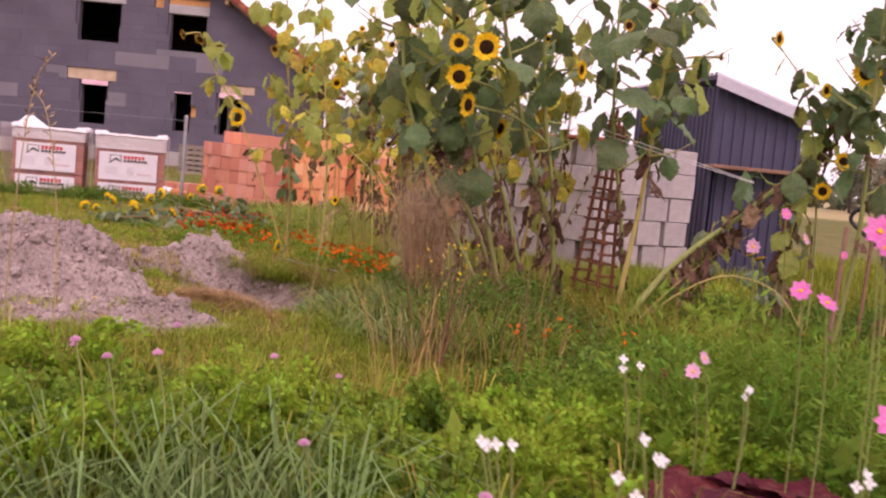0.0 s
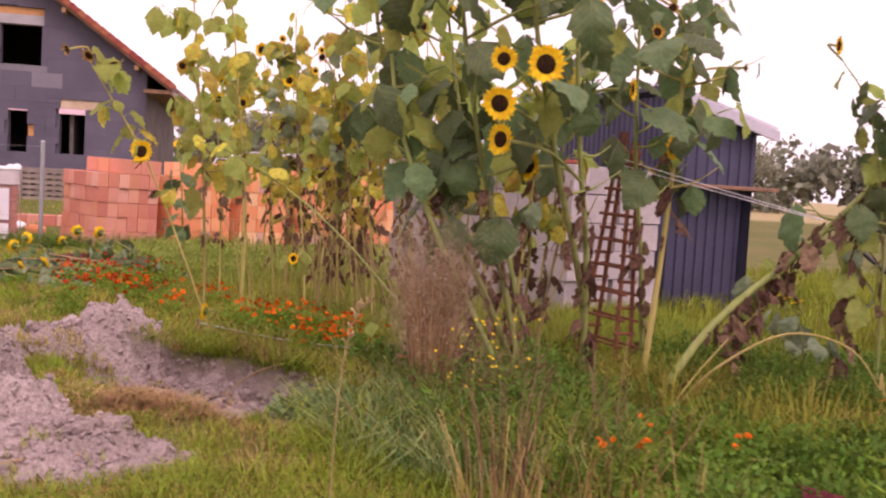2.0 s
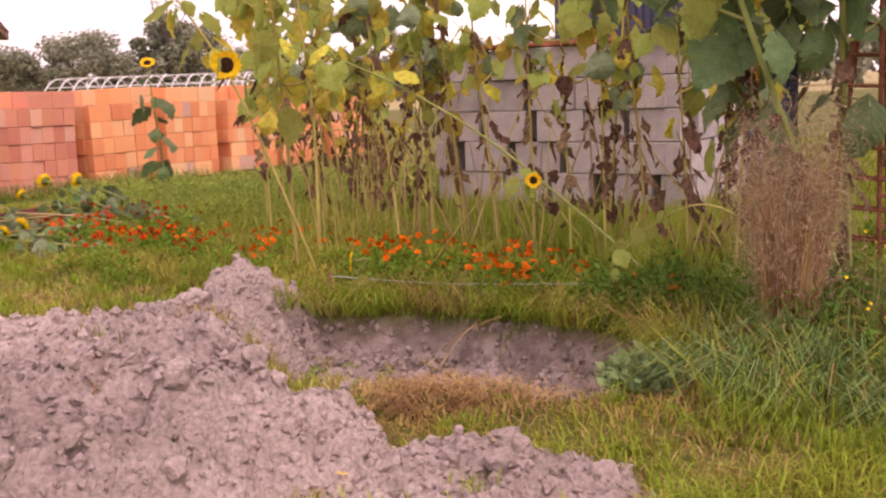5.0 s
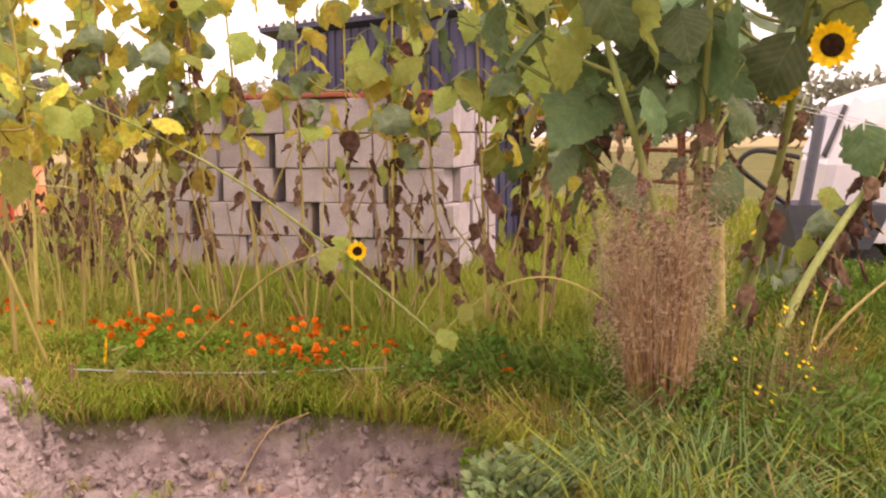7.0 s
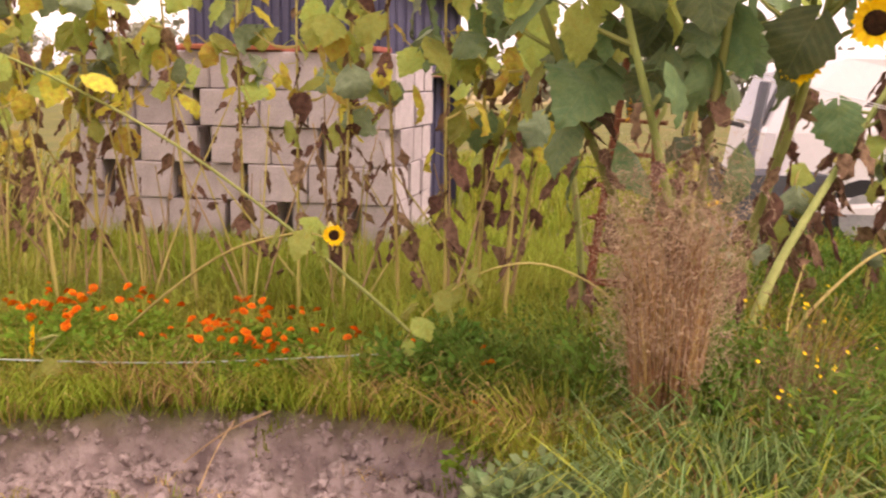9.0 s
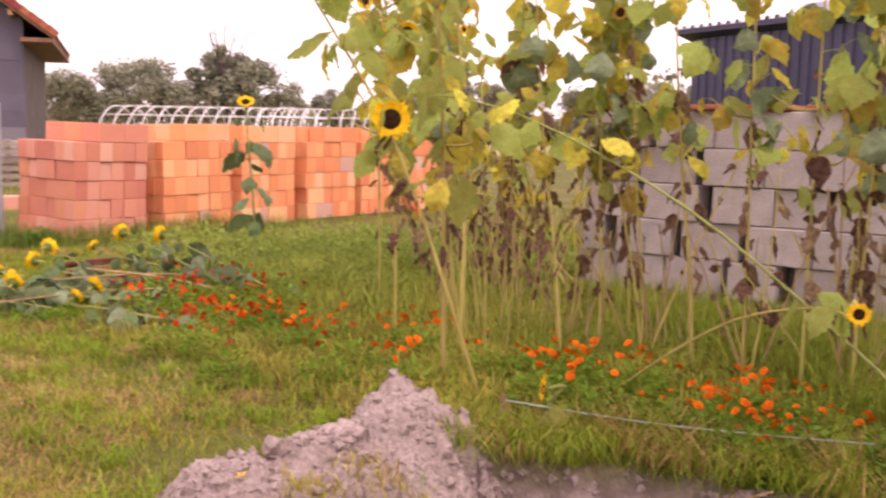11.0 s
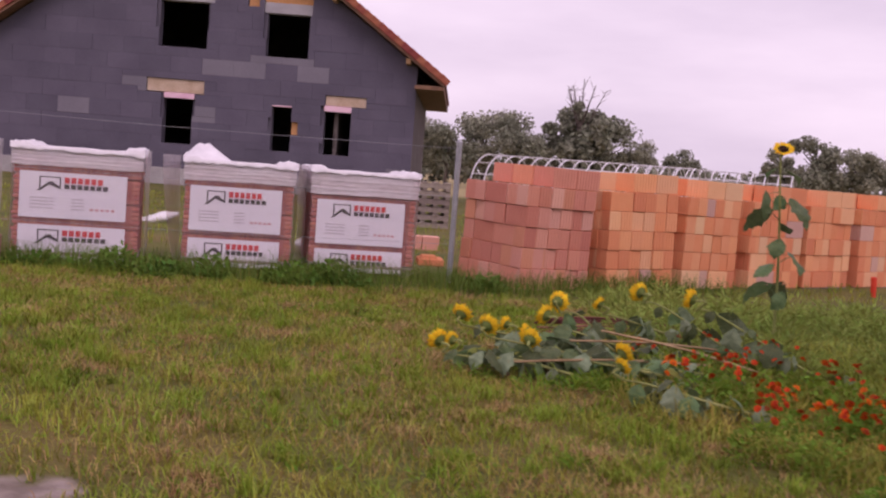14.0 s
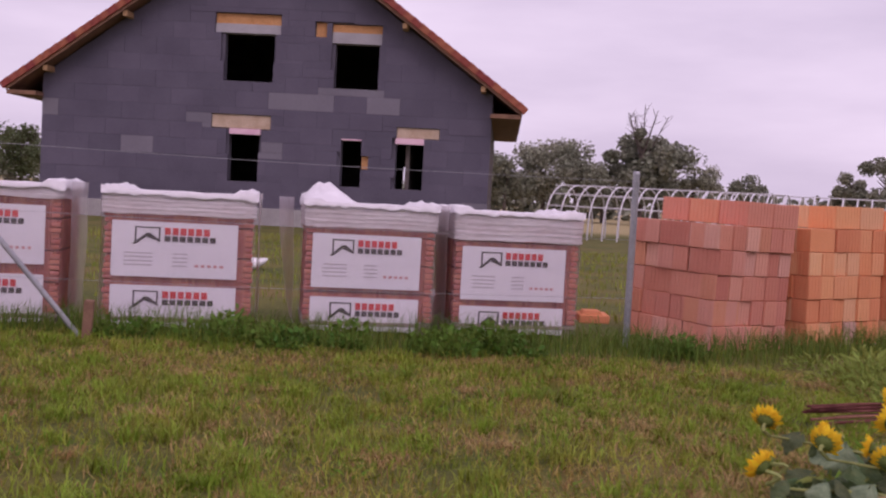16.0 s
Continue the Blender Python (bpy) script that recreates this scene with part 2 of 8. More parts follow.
# ---- mesh helpers ----
class Build:
    """Collects vertices and faces for one mesh."""

    def __init__(self):
        self.v, self.f = [], []

    def add(self, verts, faces):
        k = len(self.v)
        self.v += [tuple(p) for p in verts]
        self.f += [tuple(i + k for i in q) for q in faces]
        return self

    def box(self, x0, x1, y0, y1, z0, z1, bevel=0.0, m=None):
        if bevel:
            pts = []
            for z, ins in ((z0, bevel), (z0 + bevel, 0), (z1 - bevel, 0), (z1, bevel)):
                a, b, c, d = x0 + ins, x1 - ins, y0 + ins, y1 - ins
                pts += [(a, c, z), (b, c, z), (b, d, z), (a, d, z)]
            fc = [(3, 2, 1, 0), (12, 13, 14, 15)]
            for r in range(3):
                for i in range(4):
                    j = (i + 1) % 4
                    fc.append((r * 4 + i, r * 4 + j, r * 4 + 4 + j, r * 4 + 4 + i))
        else:
            pts = [(x0, y0, z0), (x1, y0, z0), (x1, y1, z0), (x0, y1, z0), (x0, y0, z1), (x1, y0, z1), (x1, y1, z1), (x0, y1, z1)]
            fc = [(3, 2, 1, 0), (4, 5, 6, 7), (0, 1, 5, 4), (1, 2, 6, 5), (2, 3, 7, 6), (3, 0, 4, 7)]
        if m:
            pts = [m @ Vector(p) for p in pts]
        return self.add(pts, fc)

    def prism(self, outline, y0, y1):
        """A polygon of (x, z) points, given anticlockwise as seen from -y, extruded from y0 to y1."""
        n = len(outline)
        pts = [(x, y0, z) for x, z in outline] + [(x, y1, z) for x, z in outline]
        fc = [tuple(range(n)), tuple(range(2 * n - 1, n - 1, -1))]
        fc += [(i, i + n, (i + 1) % n + n, (i + 1) % n) for i in range(n)]
        return self.add(pts, fc)

    def tube(self, pts, radii, n=6, cap=True):
        pts = [Vector(p) for p in pts]
        if isinstance(radii, (int, float)):
            radii = [radii] * len(pts)
        rings, side = [], None
        for i, p in enumerate(pts):
            d = (pts[min(i + 1, len(pts) - 1)] - pts[max(i - 1, 0)]).normalized()
            if side is None:
                side = d.orthogonal().normalized()
            side = (side - d * side.dot(d)).normalized()
            up = d.cross(side)
            rings.append([p + (side * math.cos(a) + up * math.sin(a)) * radii[i] for a in [2 * math.pi * k / n for k in range(n)]])
        fc = []
        for i in range(len(pts) - 1):
            for k in range(n):
                j = (k + 1) % n
                fc.append((i * n + k, i * n + j, i * n + n + j, i * n + n + k))
        if cap:
            fc += [tuple(range(n - 1, -1, -1)), tuple((len(pts) - 1) * n + k for k in range(n))]
        return self.add([q for r in rings for q in r], fc)

    def mesh(self, name, mat, smooth=False):
        me = bpy.data.meshes.new(name)
        me.from_pydata(self.v, [], self.f)
        me.materials.append(mat)
        if smooth:
            me.polygons.foreach_set("use_smooth", [True] * len(me.polygons))
        me.update()
        return me


def part(name, build, mat, parent=None, label="", m=None, smooth=False):
    """Links one mesh as an object, under parent if given."""
    me = build if isinstance(build, bpy.types.Mesh) else build.mesh(name, mat, smooth)
    ob = new(name, me)
    if parent:
        ob.parent = parent
    if m is not None:
        ob.matrix_basis = m
    if label:
        ob["label"] = label
    return ob


def base(name, m, label, category, group="", kind=""):
    e = new(name)
    e.matrix_basis = m
    e.empty_display_size = 0.1
    return tagged(e, label, category, group, kind)


GROUND = 0.1


# ---- terrain: flat meadow with a dug hole ----
def n3(x, y, s, seed=0.0):
    return noise.noise(Vector((x * s, y * s, seed)))


HOLE_X, HOLE_Y, HOLE_U, HOLE_V, HOLE_A = 0.97, -0.2, 1.08, 0.6, radians(-50)


def hole_depth(x, y):
    """How far the dug bed lies below the lawn, from 0 at its rim to 1."""
    ux, uy = x - HOLE_X, y - HOLE_Y
    u, v = ux * math.cos(HOLE_A) + uy * math.sin(HOLE_A), -ux * math.sin(HOLE_A) + uy * math.cos(HOLE_A)
    d = math.sqrt((u / HOLE_U) ** 2 + (v / HOLE_V) ** 2) + 0.2 * n3(x, y, 2.3, 4.0) + 0.1 * n3(x, y, 6.0, 4.0)
    return max(0.0, min(1.0, (1.08 - d) / (0.2 if v > 0 else 0.4)))


def ground_z(x, y):
    near = max(0.0, 1 - math.hypot(x, y) / 30)
    z = GROUND + 0.03 * n3(x, y, 0.7) * near + 0.012 * n3(x, y, 3.1, 2.0) * near
    h = hole_depth(x, y)
    if h > 0:
        z -= h * 0.17 + h * (0.09 * n3(x, y, 3.5, 7.0) + 0.14 * abs(n3(x, y, 7.0, 2.0)) + 0.1 * abs(n3(x, y, 15.0, 6.0)) + 0.05 * abs(n3(x, y, 31.0, 3.0)))
    return z


# heaps of dug soil: centre, reach sideways, to the front and to the back, height
HEAPS = [(-0.52, -1.1, 0.73, 0.72, 0.75, 0.44), (-0.5, -1.5, 0.42, 0.28, 0.61, 0.34), (0.0, -1.25, 0.4, 0.34, 0.44, 0.2), (0.42, -1.72, 0.4, 0.42, 0.4, 0.1), (0.0, -1.95, 0.36, 0.24, 0.4, 0.05), (0.66, -1.78, 0.26, 0.26, 0.26, 0.05),
         (0.31, 0.65, 0.32, 0.33, 0.34, 0.27), (0.05, 0.57, 0.35, 0.37, 0.26, 0.14), (-0.34, 0.3, 0.27, 0.42, 0.46, 0.12)]


def mound_z(x, y):
    """Height of the heaped soil above the lawn; negative outside."""
    w = 0.1 * n3(x, y, 1.6, 11.0) + 0.07 * n3(x, y, 4.2, 13.0)
    h, cap = -1.0, 0.1
    for cx, cy, rx, front, back, top in HEAPS:
        d = math.hypot((x - cx) / rx, (y - cy) / (front if y < cy else back)) + w
        if top * (1 - d * d * abs(d)) > h:
            h, cap = top * (1 - d * d * abs(d)), top
    ridge = 0.14 * (0.2 - abs(n3(x, y, 3.4, 5.0))) + 0.15 * (0.22 - abs(n3(x, y, 7.5, 15.0)))
    lump = 0.05 * n3(x, y, 2.6, 3.0) + ridge + 0.09 * (0.25 - abs(n3(x, y, 15.0, 8.0))) + 0.032 * n3(x, y, 30.0, 1.0) + 0.018 * n3(x, y, 52.0, 6.0)
    z = h + lump * max(0.0, min(1.0, 0.35 + h * 5))
    return z if z < cap else cap + 0.35 * (z - cap)


def axis_steps(lo, hi, step, far):
    a, s = list(np.arange(lo, hi + step / 2, step)), step
    while a[-1] < far:
        s *= 1.35
        a.append(a[-1] + s)
    s, front = step, []
    p = lo
    while p > -far:
        s *= 1.35
        p -= s
        front.insert(0, p)
    return front + a


def ground_sheet():
    xs, ys = axis_steps(-3.0, 4.2, 0.03, 900), axis_steps(-3.0, 3.0, 0.03, 900)
    v = [(x, y, ground_z(x, y)) for y in ys for x in xs]
    w = len(xs)
    f = [(j * w + i, j * w + i + 1, j * w + w + i + 1, j * w + w + i) for j in range(len(ys) - 1) for i in range(w - 1)]
    b = Build()
    b.v, b.f = v, f
    return b


def ground_material():
    """Trodden lawn, with bare soil in the dug bed and a dry field far away."""
    m = surf("meadow_ground", (0.085, 0.1, 0.02), (0.145, 0.135, 0.03), 1.3, 30, 0.3, 0.95, 1.0, 28, c3=(0.21, 0.14, 0.05), scale3=0.8, amt3=0.6, coords="Position")
    n, l = m.node_tree.nodes, m.node_tree.links
    b = n["Principled BSDF"]
    col = b.inputs["Base Color"].links[0].from_socket
    at = n.new("ShaderNodeAttribute")
    at.attribute_name = "bare"
    pos = n.new("ShaderNodeNewGeometry").outputs["Position"]
    nz = n.new("ShaderNodeTexNoise")
    nz.inputs["Scale"].default_value, nz.inputs["Detail"].default_value = 9.0, 6.0
    l.new(pos, nz.inputs["Vector"])
    rp = n.new("ShaderNodeValToRGB")
    rp.color_ramp.elements[0].position, rp.color_ramp.elements[0].color = 0.38, (0.22, 0.165, 0.155, 1)
    rp.color_ramp.elements[1].position, rp.color_ramp.elements[1].color = 0.62, (0.4, 0.318, 0.302, 1)
    l.new(nz.outputs["Fac"], rp.inputs["Fac"])
    mx = n.new("ShaderNodeMix")
    mx.data_type = 'RGBA'
    l.new(at.outputs["Fac"], mx.inputs["Factor"])
    l.new(col, mx.inputs["A"])
    l.new(rp.outputs["Color"], mx.inputs["B"])
    sep = n.new("ShaderNodeSeparateXYZ")
    l.new(pos, sep.inputs[0])
    far = n.new("ShaderNodeMapRange")
    far.inputs["From Min"].default_value, far.inputs["From Max"].default_value = 40.0, 46.0
    l.new(sep.outputs["Y"], far.inputs["Value"])
    m2 = n.new("ShaderNodeMix")
    m2.data_type = 'RGBA'
    m2.inputs["B"].default_value = (0.36, 0.29, 0.14, 1)
    l.new(far.outputs["Result"], m2.inputs["Factor"])
    l.new(mx.outputs["Result"], m2.inputs["A"])
    l.new(m2.outputs["Result"], b.inputs["Base Color"])
    return m


M["ground"] = ground_material()
gb = ground_sheet()
gm = gb.mesh("ground", M["ground"], True)
att = gm.attributes.new("bare", 'FLOAT', 'POINT')


def bare(x, y):
    h = hole_depth(x, y)
    s = math.hypot((x + 3.2) / 0.36, (y - 1.56) / 0.24) + 0.6 * n3(x, y, 3.0, 9.0) + 0.5 * n3(x, y, 9.0, 19.0)
    return max(min(1.0, h * 1.6), max(0.0, min(0.8, (1.0 - s) * 3)))


att.data.foreach_set("value", [bare(x, y) if -5 < x < 5 and -5 < y < 5 else 0.0 for x, y, z in gb.v])
tagged(part("ground", gm, None), "green and yellow meadow ground with a dug soil bed", "ground", kind="structure")


def soil_mound():
    step, b = 0.0155, Build()
    xs, ys = np.arange(-1.7, 1.1, step), np.arange(-2.4, 1.4, step)
    idx, w = {}, 0
    hs = {}
    for j, y in enumerate(ys):
        for i, x in enumerate(xs):
            hs[i, j] = mound_z(x, y)
    for j in range(len(ys) - 1):
        for i in range(len(xs) - 1):
            q = [(i, j), (i + 1, j), (i + 1, j + 1), (i, j + 1)]
            if max(hs[k] for k in q) < -0.03:
                continue
            for k in q:
                if k not in idx:
                    idx[k] = len(b.v)
                    x, y = xs[k[0]], ys[k[1]]
                    b.v.append((x, y, ground_z(x, y) + max(hs[k], -0.06)))
            b.f.append(tuple(idx[k] for k in q))
    return b


rng = random.Random(5)
md = tagged(part("soil_mound", soil_mound(), M["soil"], smooth=True), "heap of crumbly grey-brown dug soil on the lawn", "soil heap")
clod_bm = bmesh.new()
bmesh.ops.create_icosphere(clod_bm, subdivisions=2, radius=1.0)
for v in clod_bm.verts:
    v.co *= 1 + 0.42 * noise.noise(v.co * 1.7) + 0.16 * noise.noise(v.co * 4.1)
clod_mesh = bpy.data.meshes.new("clod")
clod_bm.to_mesh(clod_mesh)
clod_bm.free()
clod_mesh.materials.append(M["soil"])
made = 0
while made < 280:
    x, y = rng.uniform(-1.3, 1.8), rng.uniform(-2.2, 1.3)
    h = mound_z(x, y)
    hd = hole_depth(x, y)
    if h < -0.04 and hd < 0.3:
        continue
    r = rng.choice((0.012, 0.015, 0.02, 0.026, 0.034, 0.046))
    z = ground_z(x, y) + (max(h, 0) if h > -0.03 else 0)
    part("clod", clod_mesh, None, md, m=pose(x, y, z + r * 0.1, rng.uniform(0, 360), rng.uniform(0, 360), 0) @ Matrix.Diagonal((r, r * rng.uniform(0.7, 1.2), r * 0.8, 1)))
    made += 1


def crumbs():
    """Thousands of small angular soil crumbs over the heap and the dug bed."""
    gg = np.random.default_rng(12)
    shape = np.array([[1, 0, 0], [-1, 0, 0], [0, 1, 0], [0, -1, 0], [0, 0, 1], [0, 0, -1]], float)
    tri = np.array([[0, 2, 4], [2, 1, 4], [1, 3, 4], [3, 0, 4], [2, 0, 5], [1, 2, 5], [3, 1, 5], [0, 3, 5]])
    vs, count = [], 0
    while count < 11000:
        x, y = gg.uniform(-1.6, 2.1), gg.uniform(-2.7, 1.6)
        h, hd = mound_z(x, y), hole_depth(x, y)
        if h < -0.02 and hd < 0.25:
            continue
        r = 0.005 + 0.022 * gg.random() ** 3
        z = ground_z(x, y) + max(h, 0.0)
        vs.append(shape * gg.uniform(0.6, 1.3, (6, 1)) @ np.linalg.qr(gg.normal(0, 1, (3, 3)))[0] * r + np.array([x, y, z + r * 0.1]))
        count += 1
    b = Build()
    b.v = [tuple(p) for p in np.concatenate(vs)]
    b.f = [tuple(t + k * 6) for k in range(count) for t in tri.tolist() for t in [np.array(t)]]
    b.f = [tuple(int(q) for q in t) for t in b.f]
    return b


tagged(part("soil_crumbs", crumbs(), M["soil"], smooth=False), "loose crumbs of dug grey-brown soil", "soil", kind="stuff")


# ---- the half-built house ----
HX, HY, SLOPE, RIDGE = -10.2, 30.06, 0.72, 9.35
OPEN = [(-11.5, -9.98, 4.42, 6.46), (-8.12, -6.78, 4.34, 6.27), (-8.75, -8.4, 5.85, 6.31), (-11.25, -10.32, 1.4, 3.42), (-7.8, -7.18, 1.41, 2.85), (-6.14, -5.3, 1.42, 3.28)]
# wider pockets for the shutter boxes beside and above the openings
POCKET = [(-11.81, -9.79, 5.85, 6.46), (-8.24, -6.72, 5.68, 6.27), (-11.8, -9.98, 2.98, 3.42), (-6.14, -4.85, 2.95, 3.28), (-7.2, -6.96, 1.95, 2.36), (-8.75, -8.4, 5.85, 6.31)]
NOTCH = [(-11.6, -11.4, 5.0, 5.85), (-10.1, -9.92, 5.0, 5.86), (-8.22, -8.0, 4.9, 5.68), (-11.32, -11.1, 2.2, 2.98), (-10.4, -10.24, 2.3, 2.98), (-6.24, -6.0, 1.42, 1.75), (-6.26, -6.05, 2.3, 2.95), (-7.9, -7.7, 2.0, 2.45)]


def minus(rects, hole):
    out = []
    hx0, hx1, hz0, hz1 = hole
    for x0, x1, z0, z1 in rects:
        if hx0 >= x1 or hx1 <= x0 or hz0 >= z1 or hz1 <= z0:
            out.append((x0, x1, z0, z1))
            continue
        if z0 < hz0:
            out.append((x0, x1, z0, hz0))
        if z1 > hz1:
            out.append((x0, x1, hz1, z1))
        m0, m1 = max(z0, hz0), min(z1, hz1)
        if x0 < hx0:
            out.append((x0, hx0, m0, m1))
        if x1 > hx1:
            out.append((hx1, x1, m0, m1))
    return out


def under_roof(x0, x1, z0, z1, drop=0.0):
    """The rectangle cut off at the gable's slopes, as a polygon of (x, z)."""
    poly = [(x0, z0), (x1, z0), (x1, z1), (x0, z1)]
    for side in (1, -1):
        lim = lambda p: RIDGE - drop - SLOPE * side * (p[0] - HX) - p[1]
        out = []
        for i, p in enumerate(poly):
            q = poly[(i + 1) % len(poly)]
            a, c = lim(p), lim(q)
            if a >= 0:
                out.append(p)
            if (a >= 0) != (c >= 0):
                t = a / (a - c)
                out.append((p[0] + t * (q[0] - p[0]), p[1] + t * (q[1] - p[1])))
        poly = out
        if len(poly) < 3:
            return []
    return poly


house = base("house", pose(0, 0, 0), "unplastered house clad in dark grey insulation boards with red roof", "house")
x_l, x_r = -17.08, -3.31
rects = [(x_l + 0.1, x_r - 0.1, 0.0, 10.0)]
for o in OPEN + POCKET:
    rects = minus(rects, o)
for r in rects:
    p = under_roof(*r, drop=0.1)
    if p:
        part("front_wall", Build().prism(p, HY + 0.1, HY + 0.38), M["eps_joint"], house, "masonry front wall behind the boards")
for xa in (x_l + 0.02, x_r - 0.3):
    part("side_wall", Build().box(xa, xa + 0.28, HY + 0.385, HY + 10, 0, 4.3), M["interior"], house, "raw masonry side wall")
back = [(x_l + 0.1, x_r - 0.1, 0.0, 10.0)]
for o in ((-11.9, -11.0, 1.2, 2.6), (-6.9, -6.2, 1.3, 2.4)):
    back = minus(back, o)
for r in back:
    p = under_roof(*r, drop=-0.06)
    if p:
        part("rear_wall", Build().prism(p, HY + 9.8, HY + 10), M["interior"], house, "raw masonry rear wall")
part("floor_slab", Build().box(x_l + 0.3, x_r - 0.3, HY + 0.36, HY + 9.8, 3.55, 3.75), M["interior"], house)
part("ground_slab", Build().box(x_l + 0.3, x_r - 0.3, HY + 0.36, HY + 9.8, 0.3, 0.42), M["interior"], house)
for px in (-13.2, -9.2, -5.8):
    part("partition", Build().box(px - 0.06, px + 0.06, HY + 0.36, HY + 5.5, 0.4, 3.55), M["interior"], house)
part("plinth", Build().box(x_l - 0.02, x_r + 0.02, HY - 0.02, HY + 0.34, -0.1, 0.62, 0.01), M["render_base"], house, "pale grey rendered plinth")
LIGHT = [(-9.3, 4.1), (-8.3, 4.1), (-7.0, 4.1), (-12.4, 3.2), (-14.4, 2.4), (-16.7, 3.4), (-9.9, 2.2), (-4.0, 0.8)]
rb = random.Random(3)
row, z = 0, 0.62
while z < 9.4:
    x = x_l - (0.5 if row % 2 else 0.0)
    while x < x_r:
        r = [(max(x, x_l), min(x + 1.0, x_r), z, z + 0.5)]
        for o in OPEN + POCKET + NOTCH:
            r = minus(r, o)
        for q in r:
            g = 0.002
            if q[1] - q[0] < 0.05 or q[3] - q[2] < 0.05:
                continue
            p = under_roof(q[0] + g, q[1] - g, q[2] + g, q[3] - g, drop=0.05)
            if p:
                cx, cz = (q[0] + q[1]) / 2, (q[2] + q[3]) / 2
                lite = any(abs(cx - a) < 0.5 and abs(cz - c) < 0.26 for a, c in LIGHT)
                off = rb.uniform(0, 0.012)
                part("insulation_board", Build().prism(p, HY - off, HY + 0.09), M["eps_light" if lite else "eps"], house)
        x += 1.0
    z += 0.5
    row += 1
# shutter boxes and lintels over the openings
for x0, x1, z0, z1, zm in ((-11.8, -9.8, 5.86, 6.45, 6.14), (-8.23, -6.73, 5.69, 6.26, 6.02)):
    part("shutter_box", Build().box(x0, x1, HY + 0.06, HY + 0.4, z0, zm, 0.01), M["shutter_box"], house)
    part("lintel_backing", Build().box(x0, x1, HY + 0.1, HY + 0.4, zm, z1, 0.01), M["timber_orange"], house, "orange foam-filled lintel pocket")
for x0, x1, z0, z1 in ((-11.79, -9.99, 3.0, 3.41), (-6.13, -4.86, 2.96, 3.27)):
    part("shutter_box", Build().box(x0, x1, HY + 0.05, HY + 0.38, z0, z1, 0.01), M["shutter_beige"], house, "beige shutter box")
for x0, x1, z0, z1 in ((-11.24, -10.28, 2.82, 2.99), (-6.16, -5.3, 2.77, 2.95), (-7.8, -7.18, 2.8, 2.85)):
    part("film_strip", Build().box(x0, x1, HY + 0.0, HY + 0.2, z0, z1, 0.01), M["pink_foil"], house, "pale pink film strip")
for x0, x1, z0, z1 in ((-8.74, -8.41, 5.86, 6.3), (-7.17, -6.97, 1.96, 2.35), (-6.3, -6.16, 1.45, 1.75), (-6.32, -6.18, 2.5, 2.75)):
    part("foam_fill", Build().box(x0, x1, HY + 0.12, HY + 0.3, z0, z1, 0.01), M["timber_orange"], house)
# added pink patch imitates daylight showing through the rear opening
part("pink_board", Build().box(-11.42, -11.2, HY + 9.7, HY + 9.78, 1.5, 2.3), M["pink_foil"], house)

